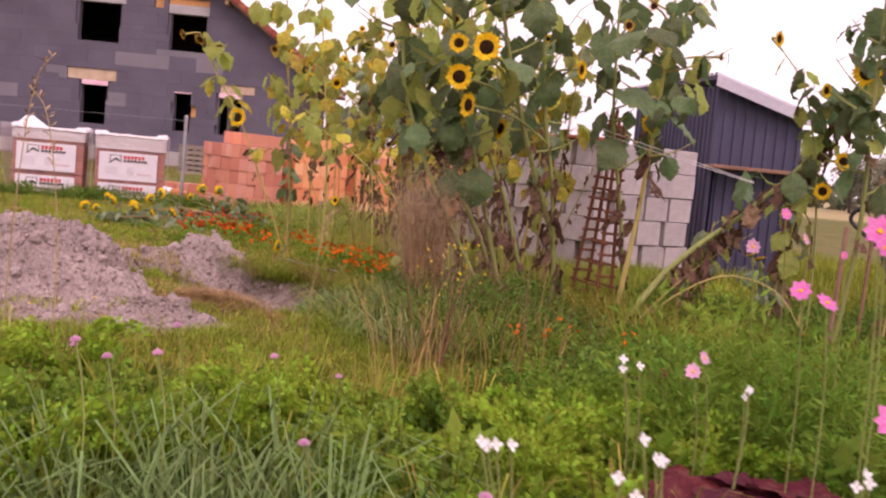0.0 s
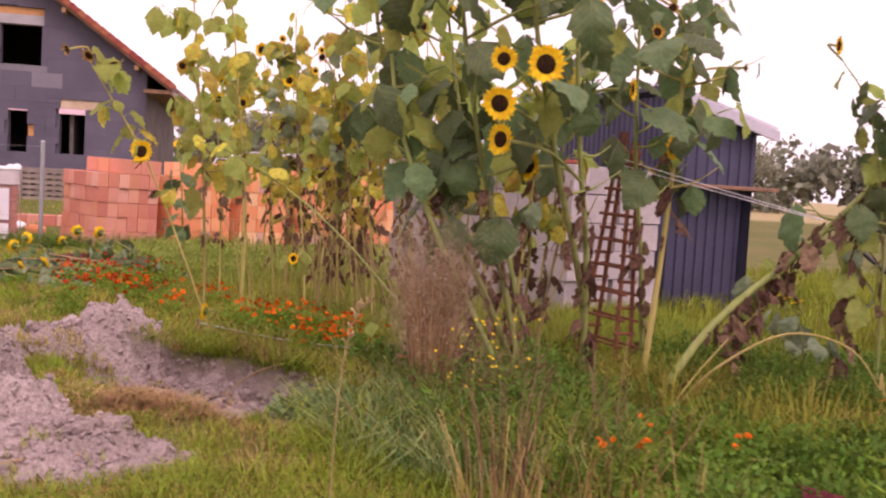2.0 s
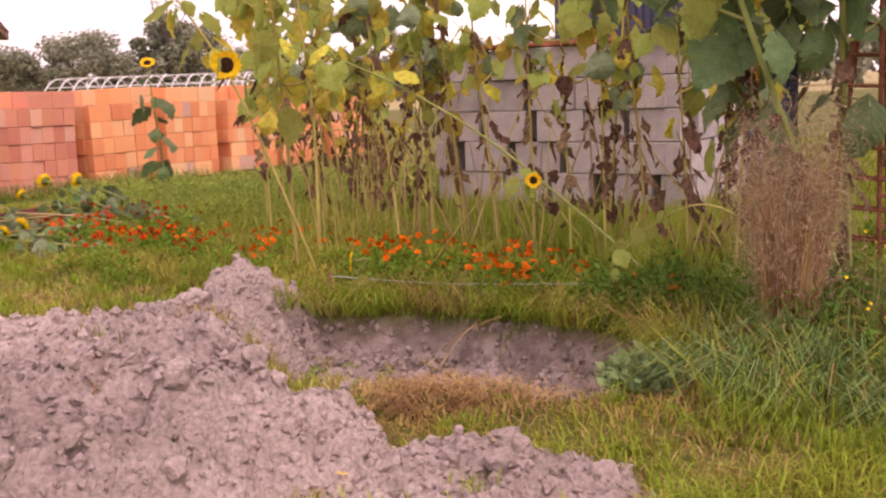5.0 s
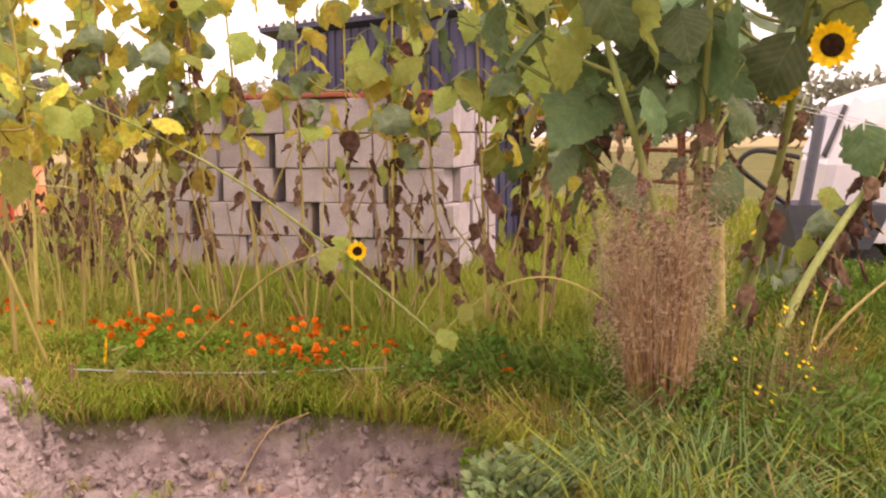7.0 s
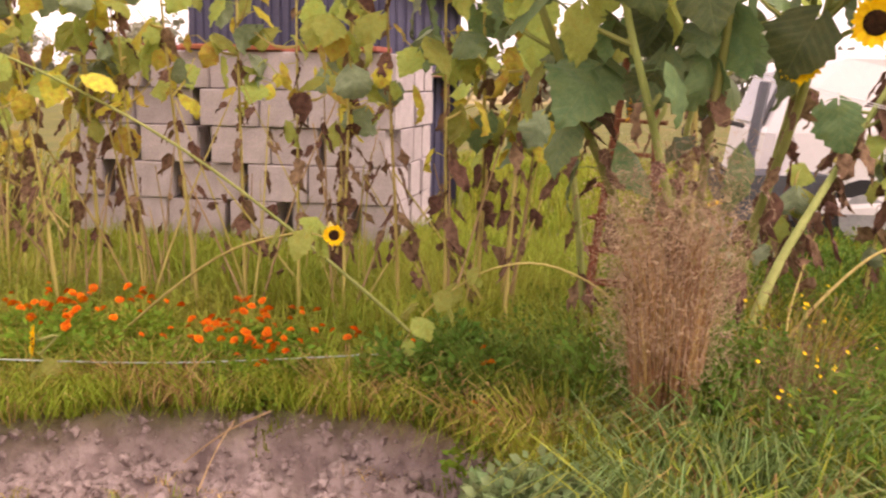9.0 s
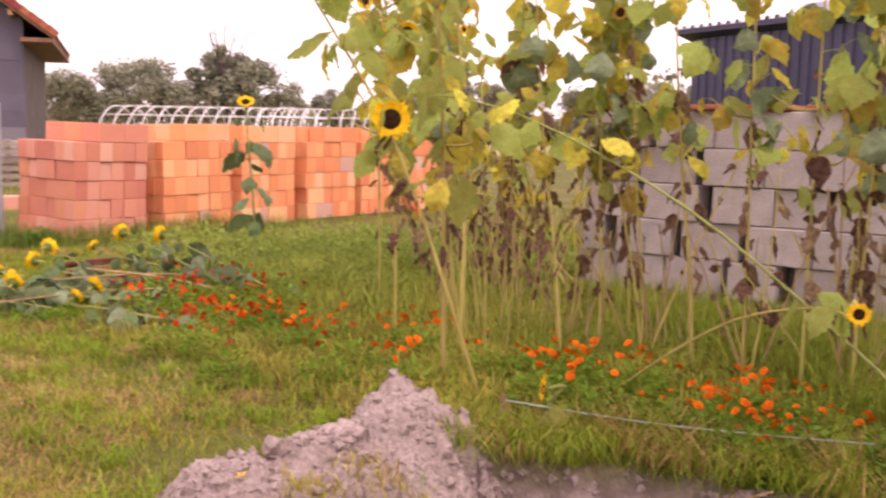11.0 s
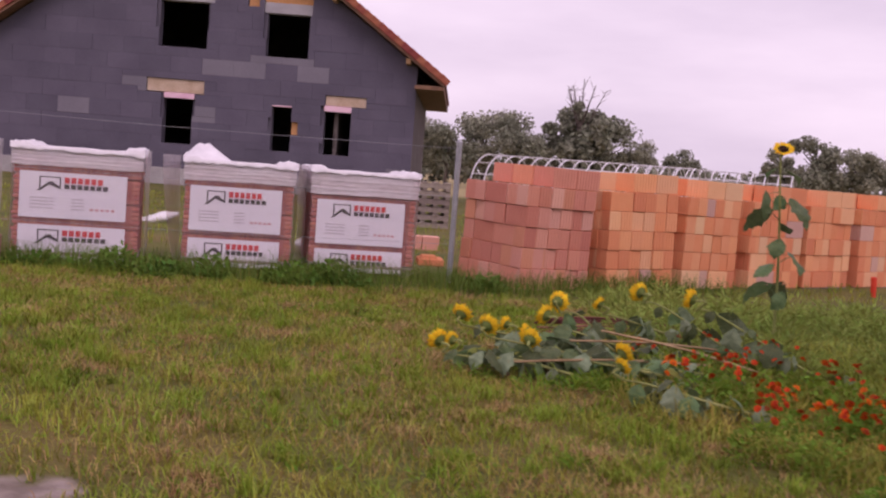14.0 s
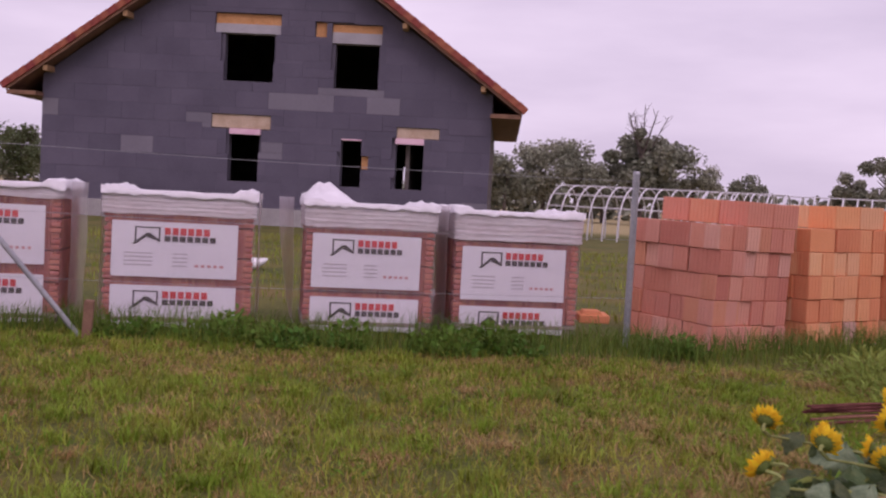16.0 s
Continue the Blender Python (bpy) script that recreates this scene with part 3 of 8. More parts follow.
# roof: two slopes with a gable overhang, boxed eaves and red verge tiles
for side in (1, -1):
    under = Build()
    x_e = 7.75
    y0, y1 = HY - 0.55, HY + 10.5
    za, zb = RIDGE + 0.02, RIDGE + 0.02 - SLOPE * x_e
    pts = [(HX, y0, za), (HX + side * x_e, y0, zb), (HX + side * x_e, y1, zb), (HX, y1, za)]
    pts += [(x, y, zz + 0.14) for x, y, zz in pts]
    under.add(pts, [(0, 1, 2, 3), (7, 6, 5, 4), (0, 4, 5, 1), (1, 5, 6, 2), (2, 6, 7, 3), (3, 7, 4, 0)])
    part("roof_slope", under, M["soffit"], house, "timber roof deck")
    part("bargeboard", Build().add([(HX, y0 - 0.03, za - 0.04), (HX + side * x_e, y0 - 0.03, zb - 0.04), (HX + side * x_e, y0 - 0.03, zb + 0.12), (HX, y0 - 0.03, za + 0.12),
                                    (HX, y0 - 0.002, za - 0.04), (HX + side * x_e, y0 - 0.002, zb - 0.04), (HX + side * x_e, y0 - 0.002, zb + 0.15), (HX, y0 - 0.002, za + 0.15)],
                                   [(0, 1, 2, 3), (7, 6, 5, 4), (0, 4, 5, 1), (3, 2, 6, 7), (1, 5, 6, 2), (0, 3, 7, 4)]), M["soffit"], house, "stained brown bargeboard")
    ee = Build()
    e0, e1 = HX + side * 6.85, HX + side * x_e
    zs = zb - 0.02
    ee.prism([(min(e0, e1), zs - 0.12), (max(e0, e1), zs - 0.12), (max(e0, e1), zs), (min(e0, e1), zs)], y0 + 0.01, y1 - 0.02)
    part("eave_box", ee, M["soffit"], house, "boxed timber eave")
    cover = Build()
    pts = [(HX, y0 + 0.1, za + 0.15), (HX + side * (x_e + 0.05), y0 + 0.1, zb + 0.12), (HX + side * (x_e + 0.05), y1, zb + 0.12), (HX, y1, za + 0.15)]
    pts += [(x, y, zz + 0.07) for x, y, zz in pts]
    cover.add(pts, [(0, 1, 2, 3), (7, 6, 5, 4), (0, 4, 5, 1), (1, 5, 6, 2), (2, 6, 7, 3), (3, 7, 4, 0)])
    part("tile_cover", cover, M["roof_tile"], house, "red clay tile covering")
    ang = math.degrees(math.atan(SLOPE))
    vt = Build().box(-0.17, 0.17, -0.07, 0.14, -0.1, 0.11, 0.015).mesh("verge_tile", M["roof_tile"])
    k = int(x_e / 0.8 / 0.3)
    for i in range(32):
        d = 0.12 + i * x_e / 31.5
        part("verge_tile", vt, None, house, m=pose(HX + side * d, y0 - 0.02, RIDGE + 0.2 - SLOPE * d, 0, side * (ang + 4), 0))
    for i, d in enumerate((1.4, 4.2, 6.6)):
        part("purlin", Build().box(HX + side * d - 0.07, HX + side * d + 0.07, y0 + 0.04, HY + 0.3, RIDGE - SLOPE * d - 0.2, RIDGE - SLOPE * d - 0.03, 0.008), M["timber"], house)


# ---- roof tile pallets in film ----
def tile_pallet(m, w, h, d, label, peak=False, lab=(0.37, 0.82, 0.3)):
    """Crated roof tiles: four tiers of tiles on edge, printed labels and stretch film. Origin at the front left foot.
    lab: foot and head of the upper label and head of the lower one, as shares of the height."""
    e = base("tile_pallet", m, label, "pallet", "pallets of roof tiles")
    b = Build()
    for k in range(3):
        b.box(0.02 + k * (w - 0.14) / 2, 0.12 + k * (w - 0.14) / 2, 0.02, d - 0.02, 0.0, 0.1, 0.004)
    b.box(0, w, 0, d, 0.1, 0.13, 0.004)
    part("wooden_base", b, M["wood_grey"], e, "weathered wooden pallet")
    tiers, z0 = 4, 0.135
    th = (h - z0) / tiers
    r = random.Random(int(w * 1000 + h * 777))
    for k in range(tiers):
        b, za = Build(), z0 + k * th
        n = 42
        for i in range(n):
            x0 = 0.03 + i * (w - 0.06) / n
            o = r.uniform(0, 0.012)
            b.box(x0 + 0.002, x0 + (w - 0.06) / n - 0.004, 0.03 + o, d * 0.5, za + 0.004, za + th - 0.008 - r.uniform(0, 0.006))
        n = 22
        for i in range(n):
            y0 = d * 0.1 + i * d * 0.88 / n
            for x0, x1 in ((0.012, 0.08), (w - 0.08, w - 0.012)):
                b.box(x0, x1, y0 + 0.002, y0 + d * 0.88 / n - 0.004, za + 0.004, za + th - 0.01)
        b.box(0.06, w - 0.06, 0.06, d - 0.02, za, za + th - 0.03)
        for i in range(int(th / 0.042)):
            for x0, x1 in ((0.0, 0.075), (w - 0.075, w)):
                o = r.uniform(0.0, 0.012)
                b.box(x0 + o, x1 - o, 0.008 + o, 0.1, za + i * 0.042 + 0.003, za + i * 0.042 + 0.036, 0.006)
        part("tile_tier", b, M["tile_stack"], e)
    # printed sheets with bars for the unreadable print and a plain mark
    for za, zb in ((h * lab[0], h * lab[1]), (0.06, h * lab[2])):
        x0, x1 = w * 0.055, w * 0.89
        sheet = part("label_sheet", Build().box(x0, x1, 0.004, 0.008, za, zb), M["label"], e, "white printed label sheet")
        top, ww = zb - 0.02, x1 - x0
        mk = Build()
        a, s, t = x0 + ww * 0.18, ww * 0.2, 0.012
        q = top - 0.15
        mk.box(a, a + t, 0.0005, 0.0035, q + 0.02, top - 0.02).box(a, a + s, 0.0005, 0.0035, top - 0.03, top - 0.02).box(a + s - t, a + s, 0.0005, 0.0035, q + 0.02, top - 0.02)
        mk.add([(a - 0.02, 0.0005, q), (a + 0.01, 0.0005, q), (a + s * 0.45, 0.0005, q + 0.085), (a + s * 0.45, 0.0005, q + 0.055), (a + s, 0.0005, q + 0.035), (a + s, 0.0005, q + 0.02), (a + s * 0.62, 0.0005, q + 0.085)],
               [(0, 1, 3, 2), (2, 3, 5, 4, 6)])
        part("printed_mark", mk, M["ink_black"], sheet, "black angular mark")
        xb = a + s + 0.03
        lr = Build()
        for i in range(6):
            lr.box(xb + i * ww * 0.062, xb + i * ww * 0.062 + ww * 0.048, 0.0005, 0.0035, q + 0.075, top - 0.022)
        part("print_bar", lr, M["ink_red"], sheet, "red print bars")
        lb = Build()
        for i in range(7):
            lb.box(xb + i * ww * 0.06, xb + i * ww * 0.06 + ww * 0.048, 0.0005, 0.0035, q + 0.025, q + 0.066)
        part("print_bar", lb, M["ink_black"], sheet, "black print bars")
        if zb - za > 0.3:
            fb, fr = Build(), Build()
            for i in range(4):
                for j, (u, wd) in enumerate(((0.1, 0.22), (0.48, 0.12))):
                    fb.box(x0 + ww * u, x0 + ww * (u + wd), 0.001, 0.0035, q - 0.07 - i * 0.03, q - 0.062 - i * 0.03)
            for i in range(5):
                fr.box(x0 + ww * (0.66 + i * 0.05), x0 + ww * (0.69 + i * 0.05), 0.001, 0.0035, q - 0.16, q - 0.14)
            part("print_bar", fb, M["ink_faint"], sheet)
            part("print_bar", fr, M["ink_redfaint"], sheet)
    # stretch film round the load, and a white crumpled cover on top
    fl, n = Build(), 10
    ring = []
    for k in range(9):
        zz = 0.1 + (h - 0.08) * k / 8
        pts = []
        for i in range(4 * n):
            s, u = divmod(i, n)
            u /= n
            x, y = ((u * w, 0), (w, u * d), ((1 - u) * w, d), (0, (1 - u) * d))[s]
            cx, cy = x - w / 2, y - d / 2
            g = 1.012 + 0.012 * noise.noise(Vector((x * 4 + h * 9, y * 4, zz * 3)))
            pts.append((w / 2 + cx * g, d / 2 + cy * g - 0.004, zz))
        ring.append(pts)
    fl.v = [p for q in ring for p in q]
    c = 4 * n
    fl.f = [(k * c + i, k * c + (i + 1) % c, k * c + c + (i + 1) % c, k * c + c + i) for k in range(8) for i in range(c)]
    film = part("stretch_film", fl, M["film"], e, "translucent creased stretch film", smooth=True)
    bd, c, steps = Build(), 40, 14
    for k in range(steps + 1):
        zz = h * (lab[1] + 0.05) + (h * (0.95 - lab[1]) + 0.012) * k / steps
        for i in range(c):
            s, u = divmod(i, 10)
            x, y = ((u * w / 10, 0), (w, u * d / 10), ((10 - u) * w / 10, d), (0, (10 - u) * d / 10))[s]
            g = 1.022 + 0.01 * math.sin(k * 2.4 + 1.5 * noise.noise(Vector((x * 3, y * 3, h * 5)))) + 0.01 * noise.noise(Vector((x * 5, y * 5, zz * 9)))
            bd.v.append((w / 2 + (x - w / 2) * g, d / 2 + (y - d / 2) * g - 0.004, zz + 0.012 * noise.noise(Vector((x * 4 + h, y * 4, k * 0.4)))))
    bd.f = [(k * c + i, k * c + (i + 1) % c, k * c + c + (i + 1) % c, k * c + c + i) for k in range(steps) for i in range(c)]
    part("bunched_film", bd, M["film_band"], e, "whitish bunched film round the upper edge", smooth=True)
    for x, o in ((-0.03, -1), (w + 0.03, 1)):
        sf, m_ = Build(), 9
        for k in range(m_ + 1):
            for i in range(m_ + 1):
                y, zz = d * (0.16 + 0.86 * i / m_), 0.04 + h * k / m_
                sf.v.append((x + o * (0.015 + (0.16 * (k / m_) ** 0.5 * (1.1 - i / m_) if peak and o < 0 else 0.0) + 0.025 * noise.noise(Vector((y * 5, zz * 2, w * 9 + o)))), y, zz))
        sf.f = [(k * (m_ + 1) + i, k * (m_ + 1) + i + 1, (k + 1) * (m_ + 1) + i + 1, (k + 1) * (m_ + 1) + i) for k in range(m_) for i in range(m_)]
        part("side_film", sf, M["film_side"], e, "cloudy loose film over the side", smooth=True)
    cv, nx, ny = Build(), 26, 12
    for j in range(ny + 1):
        for i in range(nx + 1):
            u, v = min(max((i - 1) / (nx - 2), 0), 1), min(max((j - 1) / (ny - 2), 0), 1)
            edge = 1 if i in (0, nx) or j in (0, ny) else 0
            zz = h + 0.012 + 0.02 * abs(noise.noise(Vector((u * 5 + h * 31, v * 4, 2.0)))) + (0.03 * (1 + noise.noise(Vector((u * 14, v * 9, h)))) if (u < 0.14 or u > 0.84) and not edge else 0)
            if peak:
                zz += 0.17 * max(0, 1 - math.hypot((u - 0.2) * 4.5, (v - 0.6) * 2.2))
            if edge:
                zz = h - 0.004 - 0.05 * abs(noise.noise(Vector((u * 9, v * 9, h * 7))))
            cv.v.append((u * (w + 0.05) - 0.025, v * (d + 0.05) - 0.03, zz))
    for j in range(ny):
        for i in range(nx):
            a = j * (nx + 1) + i
            cv.f.append((a, a + 1, a + nx + 2, a + nx + 1))
    part("film_cover", cv, M["film_white"], e, "crumpled white film cover", smooth=True)
    return e


for x0, y0, x1, y1, top, lab, pk, sheets in ((-3.16, 8.08, -2.17, 8.34, 1.09, "film-wrapped pallet of red roof tiles with white labels, beside a post", False, (0.32, 0.74, 0.27)),
                                     (-4.3, 7.78, -3.32, 8.02, 1.095, "film-wrapped pallet of red roof tiles with a peaked film top", True, (0.38, 0.785, 0.31)),
                                     (-5.74, 7.43, -4.68, 7.71, 1.11, "film-wrapped pallet of red roof tiles standing in tall grass", False, (0.41, 0.8, 0.35)),
                                     (-7.06, 7.22, -6.08, 7.47, 1.12, "film-wrapped pallet of red roof tiles behind a braced post", False, (0.46, 0.865, 0.39)),
                                     (-8.5, 6.9, -7.5, 7.15, 1.13, "film-wrapped pallet of red roof tiles at the row's end", False, (0.46, 0.865, 0.39))):
    w = math.hypot(x1 - x0, y1 - y0)
    tile_pallet(pose(x0, y0, 0.08 - 0.012 * max(0.0, -x0 - 3.2), 0, 0, math.degrees(math.atan2(y1 - y0, x1 - x0))), w, top - 0.08 + 0.012 * max(0.0, -x0 - 3.2), 0.85, lab, pk, sheets)


# ---- stacks of hollow clay blocks ----
def grooved_block(w, d, h, name, mat):
    """A clay block with shallow vertical grooves on its faces."""
    def side(a, c, nx, ny):
        n = max(3, int(math.dist(a, c) / 0.035))
        pts = []
        for i in range(n):
            for t, dip in ((0.0, 0.005), (0.1, 0.0), (0.9, 0.0), (1.0, 0.005)):
                u = (i + t) / n
                pts.append((a[0] + (c[0] - a[0]) * u + nx * dip, a[1] + (c[1] - a[1]) * u + ny * dip))
        return pts
    ring = side((0, 0), (w, 0), 0, 1) + [(w - 0.004, 0.004), (w - 0.004, d - 0.004), (0.004, d - 0.004)] + side((0, d - 0.01), (0, 0.01), 1, 0)
    b, n = Build(), len(ring)
    cx, cy = w / 2, d / 2
    for z, s in ((0.003, 0.985), (0.008, 1.0), (h - 0.008, 1.0), (h - 0.003, 0.985)):
        b.v += [(cx + (x - cx) * s, cy + (y - cy) * s, z) for x, y in ring]
    for k in range(3):
        b.f += [(k * n + i, k * n + (i + 1) % n, k * n + n + (i + 1) % n, k * n + n + i) for i in range(n)]
    b.f += [tuple(range(n - 1, -1, -1)), tuple(range(3 * n, 4 * n))]
    return b.mesh(name, mat)


BH = 0.2
CLAY = {}
for key in ("block_clay", "block_clay_dull"):
    CLAY[key] = [grooved_block(w, 0.3, BH, "clay_block", M[key]) for w in (0.15, 0.23, 0.31)]


def clay_stack(m, key, label, rows, extra, seed):
    e = base("block_stack", m, label, "brick stack", "stacks of clay blocks")
    r = random.Random(seed)
    W = D = 0.93
    part("wooden_base", Build().box(0, W, 0, D, 0, 0.05, 0.004), M["wood_grey"], e)
    part("block_core", Build().box(0.03, W - 0.03, 0.03, D - 0.04, 0.05, 0.05 + rows * BH - 0.01), M["clay_gap_shade"], e, "inner rows of clay blocks, tinted darker for shade")
    for k in range(rows + 1):
        z, slip = 0.05 + k * BH, r.uniform(-0.012, 0.012)
        for face in (0, 1):
            c = 0
            while c < 6:
                i = 2 if c < 5 and (r.random() < 0.06 or k == rows) else 0
                w, x = (0.15, 0.23, 0.305)[i], c * 0.155
                o = r.uniform(-0.014, 0.014) + slip
                if face == 0:
                    if k < rows or c >= int(6 * extra * 0.3 + 0.5):
                        part("clay_block", CLAY[key][i], None, e, m=pose(x + slip, o, z, 0, r.uniform(-0.5, 0.5), r.uniform(-2.2, 2.2)))
                elif k < rows:
                    part("clay_block", CLAY[key][i], None, e, m=pose(o, W - x, z, 0, 0, -90 + r.uniform(-0.8, 0.8)))
                c += 2 if i else 1
        if k == rows and extra:
            for c in range(int(6 * extra * 0.3 + 0.5), 5, 2):
                for y in (0.31, 0.615):
                    part("clay_block", CLAY[key][2], None, e, m=pose(c * 0.155, y, z, 0, 0, r.uniform(-0.8, 0.8)))
    return e


ROW_A, C1 = 36, (-1.13, 8.1)
ca, sa = math.cos(radians(ROW_A)), math.sin(radians(ROW_A))
for i, (off, key, rows, extra, lab) in enumerate(((0.0, "block_clay_dull", 5, 1, "stack of dusty pink hollow clay blocks on a pallet"), (1.15, "block_clay", 5, 1, "stack of orange hollow clay blocks on a pallet"),
                                                   (2.28, "block_clay", 5, 1, "stack of orange hollow clay blocks on a pallet"), (3.42, "block_clay", 5, 0.3, "stack of orange hollow clay blocks on a pallet"),
                                                   (4.5, "block_clay", 5, 0.3, "stack of orange hollow clay blocks on a pallet"), (5.6, "block_clay", 5, 0.3, "stack of orange hollow clay blocks on a pallet"))):
    clay_stack(pose(C1[0] + ca * off, C1[1] + sa * off, 0.06, (1.0, -0.6, 0.7, 0, 0, 0)[i], (1.2, -0.9, 0.8, 0, 0, 0)[i], ROW_A + (3, -4, 2, -1, 1, 0)[i]), key, lab, rows, extra, 40 + i)


# ---- stack of hollow concrete blocks ----
def concrete_block(w, h, d, hollow):
    b = Build()
    if hollow:
        t = 0.035
        b.box(0, w, 0, d, 0, t).box(0, w, 0, d, h - t, h).box(0, t, 0, d, t, h - t).box(w - t, w, 0, d, t, h - t).box(t, w - t, d * 0.6, d * 0.65, t, h - t)
    else:
        b.box(0, w, 0, d, 0, h, 0.006)
    return b.mesh("concrete_block", M["concrete"])


def concrete_stack():
    """Rows of hollow blocks laid dry, with open joints, and flat red slabs on top."""
    L, Wd, rows, h = 2.1, 1.25, 6, 0.232
    e = base("concrete_block_stack", pose(2.3, 3.46, 0.06, 0, 0, -55), "stack of grey hollow concrete blocks with open joints", "block stack")
    part("block_core", Build().box(0.2, L - 0.2, 0.2, Wd - 0.05, 0, rows * h - 0.02), M["concrete_shade"], e, "inner blocks coloured dark for shade")
    full = [(0.375, concrete_block(0.375, h - 0.006, 0.2, False)), (0.3, concrete_block(0.3, h - 0.006, 0.2, False)), (0.18, concrete_block(0.18, h - 0.006, 0.2, False))]
    r = random.Random(9)
    for k in range(rows):
        x = r.choice((0.0, 0.0, 0.03, 0.09))
        while x < L - 0.1:
            w, me = r.choice((full[0], full[0], full[0], full[1], full[2]))
            if x + w > L:
                w, me = next(((a_, b_) for a_, b_ in full if x + a_ <= L + 0.02), full[2])
            part("concrete_block", me, None, e, m=pose(min(x, L - w), r.uniform(-0.02, 0.02), k * h, 0, 0, r.uniform(-1.2, 1.2)))
            x += w + r.choice((0.008, 0.012, 0.012, 0.05, 0.07, 0.1))
        y = 0.21
        while y < Wd - 0.12:
            w, me = r.choice(full[:2]) if y < 0.5 else full[1]
            part("concrete_block", me, None, e, m=pose(L + r.uniform(-0.02, 0.015), min(y, Wd - w), k * h, 0, 0, 90 + r.uniform(-1, 1)))
            y += w + r.choice((0.008, 0.03, 0.06))
    x = -0.02
    while x < L - 0.1:
        w = r.uniform(0.2, 0.42)
        slab = Build().box(0, w, -0.06, 0.3, 0, 0.032, 0.006).mesh("cover_slab", M["roof_tile"])
        part("cover_slab", slab, None, e, m=pose(x, r.uniform(-0.03, 0.03), rows * h + 0.002, r.uniform(-0.8, 2.0), r.uniform(-1.0, 1.0), r.uniform(-3, 3)))
        x += w + r.choice((0.01, 0.02, 0.09))
    return e


concrete_stack()


# ---- dark blue sheet metal shed ----
def shed():
    """Lean-to of ribbed sheets: the roof falls along the narrow front."""
    W, D, hi, lo = 0.98, 2.45, 2.14, 1.86
    e = base("shed", pose(4.93, 3.35, 0.06, 0, 0, 9), "dark blue ribbed sheet metal shed with pale roof edge", "shed")

    def corrugated(x0, x1, top, foot=0.0):
        """One folded sheet with raised ribs."""
        b, n, xs = Build(), int((x1 - x0) / 0.11), []
        for i in range(n):
            w = (x1 - x0) / n
            xs += [(x0 + i * w, 0.0), (x0 + (i + 0.5) * w, 0.0), (x0 + (i + 0.58) * w, 0.02), (x0 + (i + 0.92) * w, 0.02)]
        xs.append((x1, 0.0))
        m = len(xs)
        for z in (0, 1):
            for back in (0, 1):
                b.v += [(x, 0.03 if back else -p, top(x) if z else foot) for x, p in xs]
        for i in range(m - 1):
            b.f += [(i, i + 1, 2 * m + i + 1, 2 * m + i), (m + i + 1, m + i, 3 * m + i, 3 * m + i + 1), (2 * m + i, 2 * m + i + 1, 3 * m + i + 1, 3 * m + i)]
        return b
    fall = lambda x: hi + (lo - hi) * x / W
    part("front_wall", corrugated(0, W, fall, 1.3), M["tin"], e, "ribbed upper front wall")
    part("front_door", corrugated(0.05, W - 0.04, lambda x: 1.27), M["tin"], e, "recessed ribbed lower front", m=pose(0, 0.12, 0))
    part("side_wall", corrugated(0, D, lambda x: lo), M["tin"], e, m=pose(W, 0, 0, 0, 0, 90))
    part("side_wall", corrugated(0, D, lambda x: hi), M["tin"], e, m=pose(0, D, 0, 0, 0, -90))
    part("rear_wall", Build().prism([(0, 0), (W, 0), (W, lo), (0, hi)], D - 0.02, D), M["tin"], e)
    za, zb = fall(-0.12) + 0.01, fall(W + 0.13) + 0.01
    roof = part("roof", Build().prism([(-0.12, za), (W + 0.13, zb), (W + 0.13, zb + 0.04), (-0.12, za + 0.04)], -0.16, D + 0.12), M["tin"], e)
    ribs, prof = Build(), []
    for i in range(24):
        y = -0.16 + i * (D + 0.24) / 23
        prof += [(y, 0.0), (y + 0.01, 0.032), (y + 0.05, 0.032), (y + 0.06, 0.0)]
    for x, z in ((-0.13, za + 0.044), (W + 0.14, zb + 0.044)):
        ribs.v += [(x, y, z + p) for y, p in prof]
    ribs.f = [(i, len(prof) + i, len(prof) + i + 1, i + 1) for i in range(len(prof) - 1)]
    part("roof_sheet", ribs, M["tin_light"], roof, "pale ribbed roof sheet")
    part("fascia", Build().prism([(-0.13, za - 0.07), (W + 0.14, zb - 0.07), (W + 0.14, zb + 0.035), (-0.13, za + 0.035)], -0.185, -0.163), M["tin_light"], e, "pale folded fascia")
    part("roof_vent", Build().box(0.1, 0.3, 0.95, 1.2, hi, hi + 0.22, 0.01), M["tin_light"], e, "pale roof vent")
    part("wall_rail", Build().box(-0.06, W + 0.2, -0.16, 0.1, 1.27, 1.31, 0.006), M["wood_brown"], e, "reddish brown wooden ledge")
    return e


shed()


# ---- fence posts, brace, stakes ----
def post(x, y, top, label, brace=None):
    e = base("fence_post", pose(x, y, 0), label, "post")
    part("pole", Build().tube([(0, 0, 0), (0, 0, top)], 0.027, 10), M["galv"], e)
    part("cap", Build().tube([(0, 0, top), (0, 0, top + 0.02)], [0.03, 0.022], 10), M["galv"], e)
    if brace:
        part("brace", Build().tube([(0.02, -0.03, top - 0.13), brace], 0.019, 8), M["galv"], e)
    return e


post(-1.8, 8.0, 1.46, "galvanised steel fence post at the end of the pallets")
post(-6.7, 6.68, 1.5, "galvanised steel fence post with a slanting brace", (1.1, 0.15, 0.08))
tagged(part("stake", Build().box(-0.03, 0.03, -0.02, 0.02, 0, 0.32, 0.006), M["wood_brown"], m=pose(-5.55, 6.75, 0.06, 2, 3, 10)), "short brown wooden stake in tall grass", "stake")

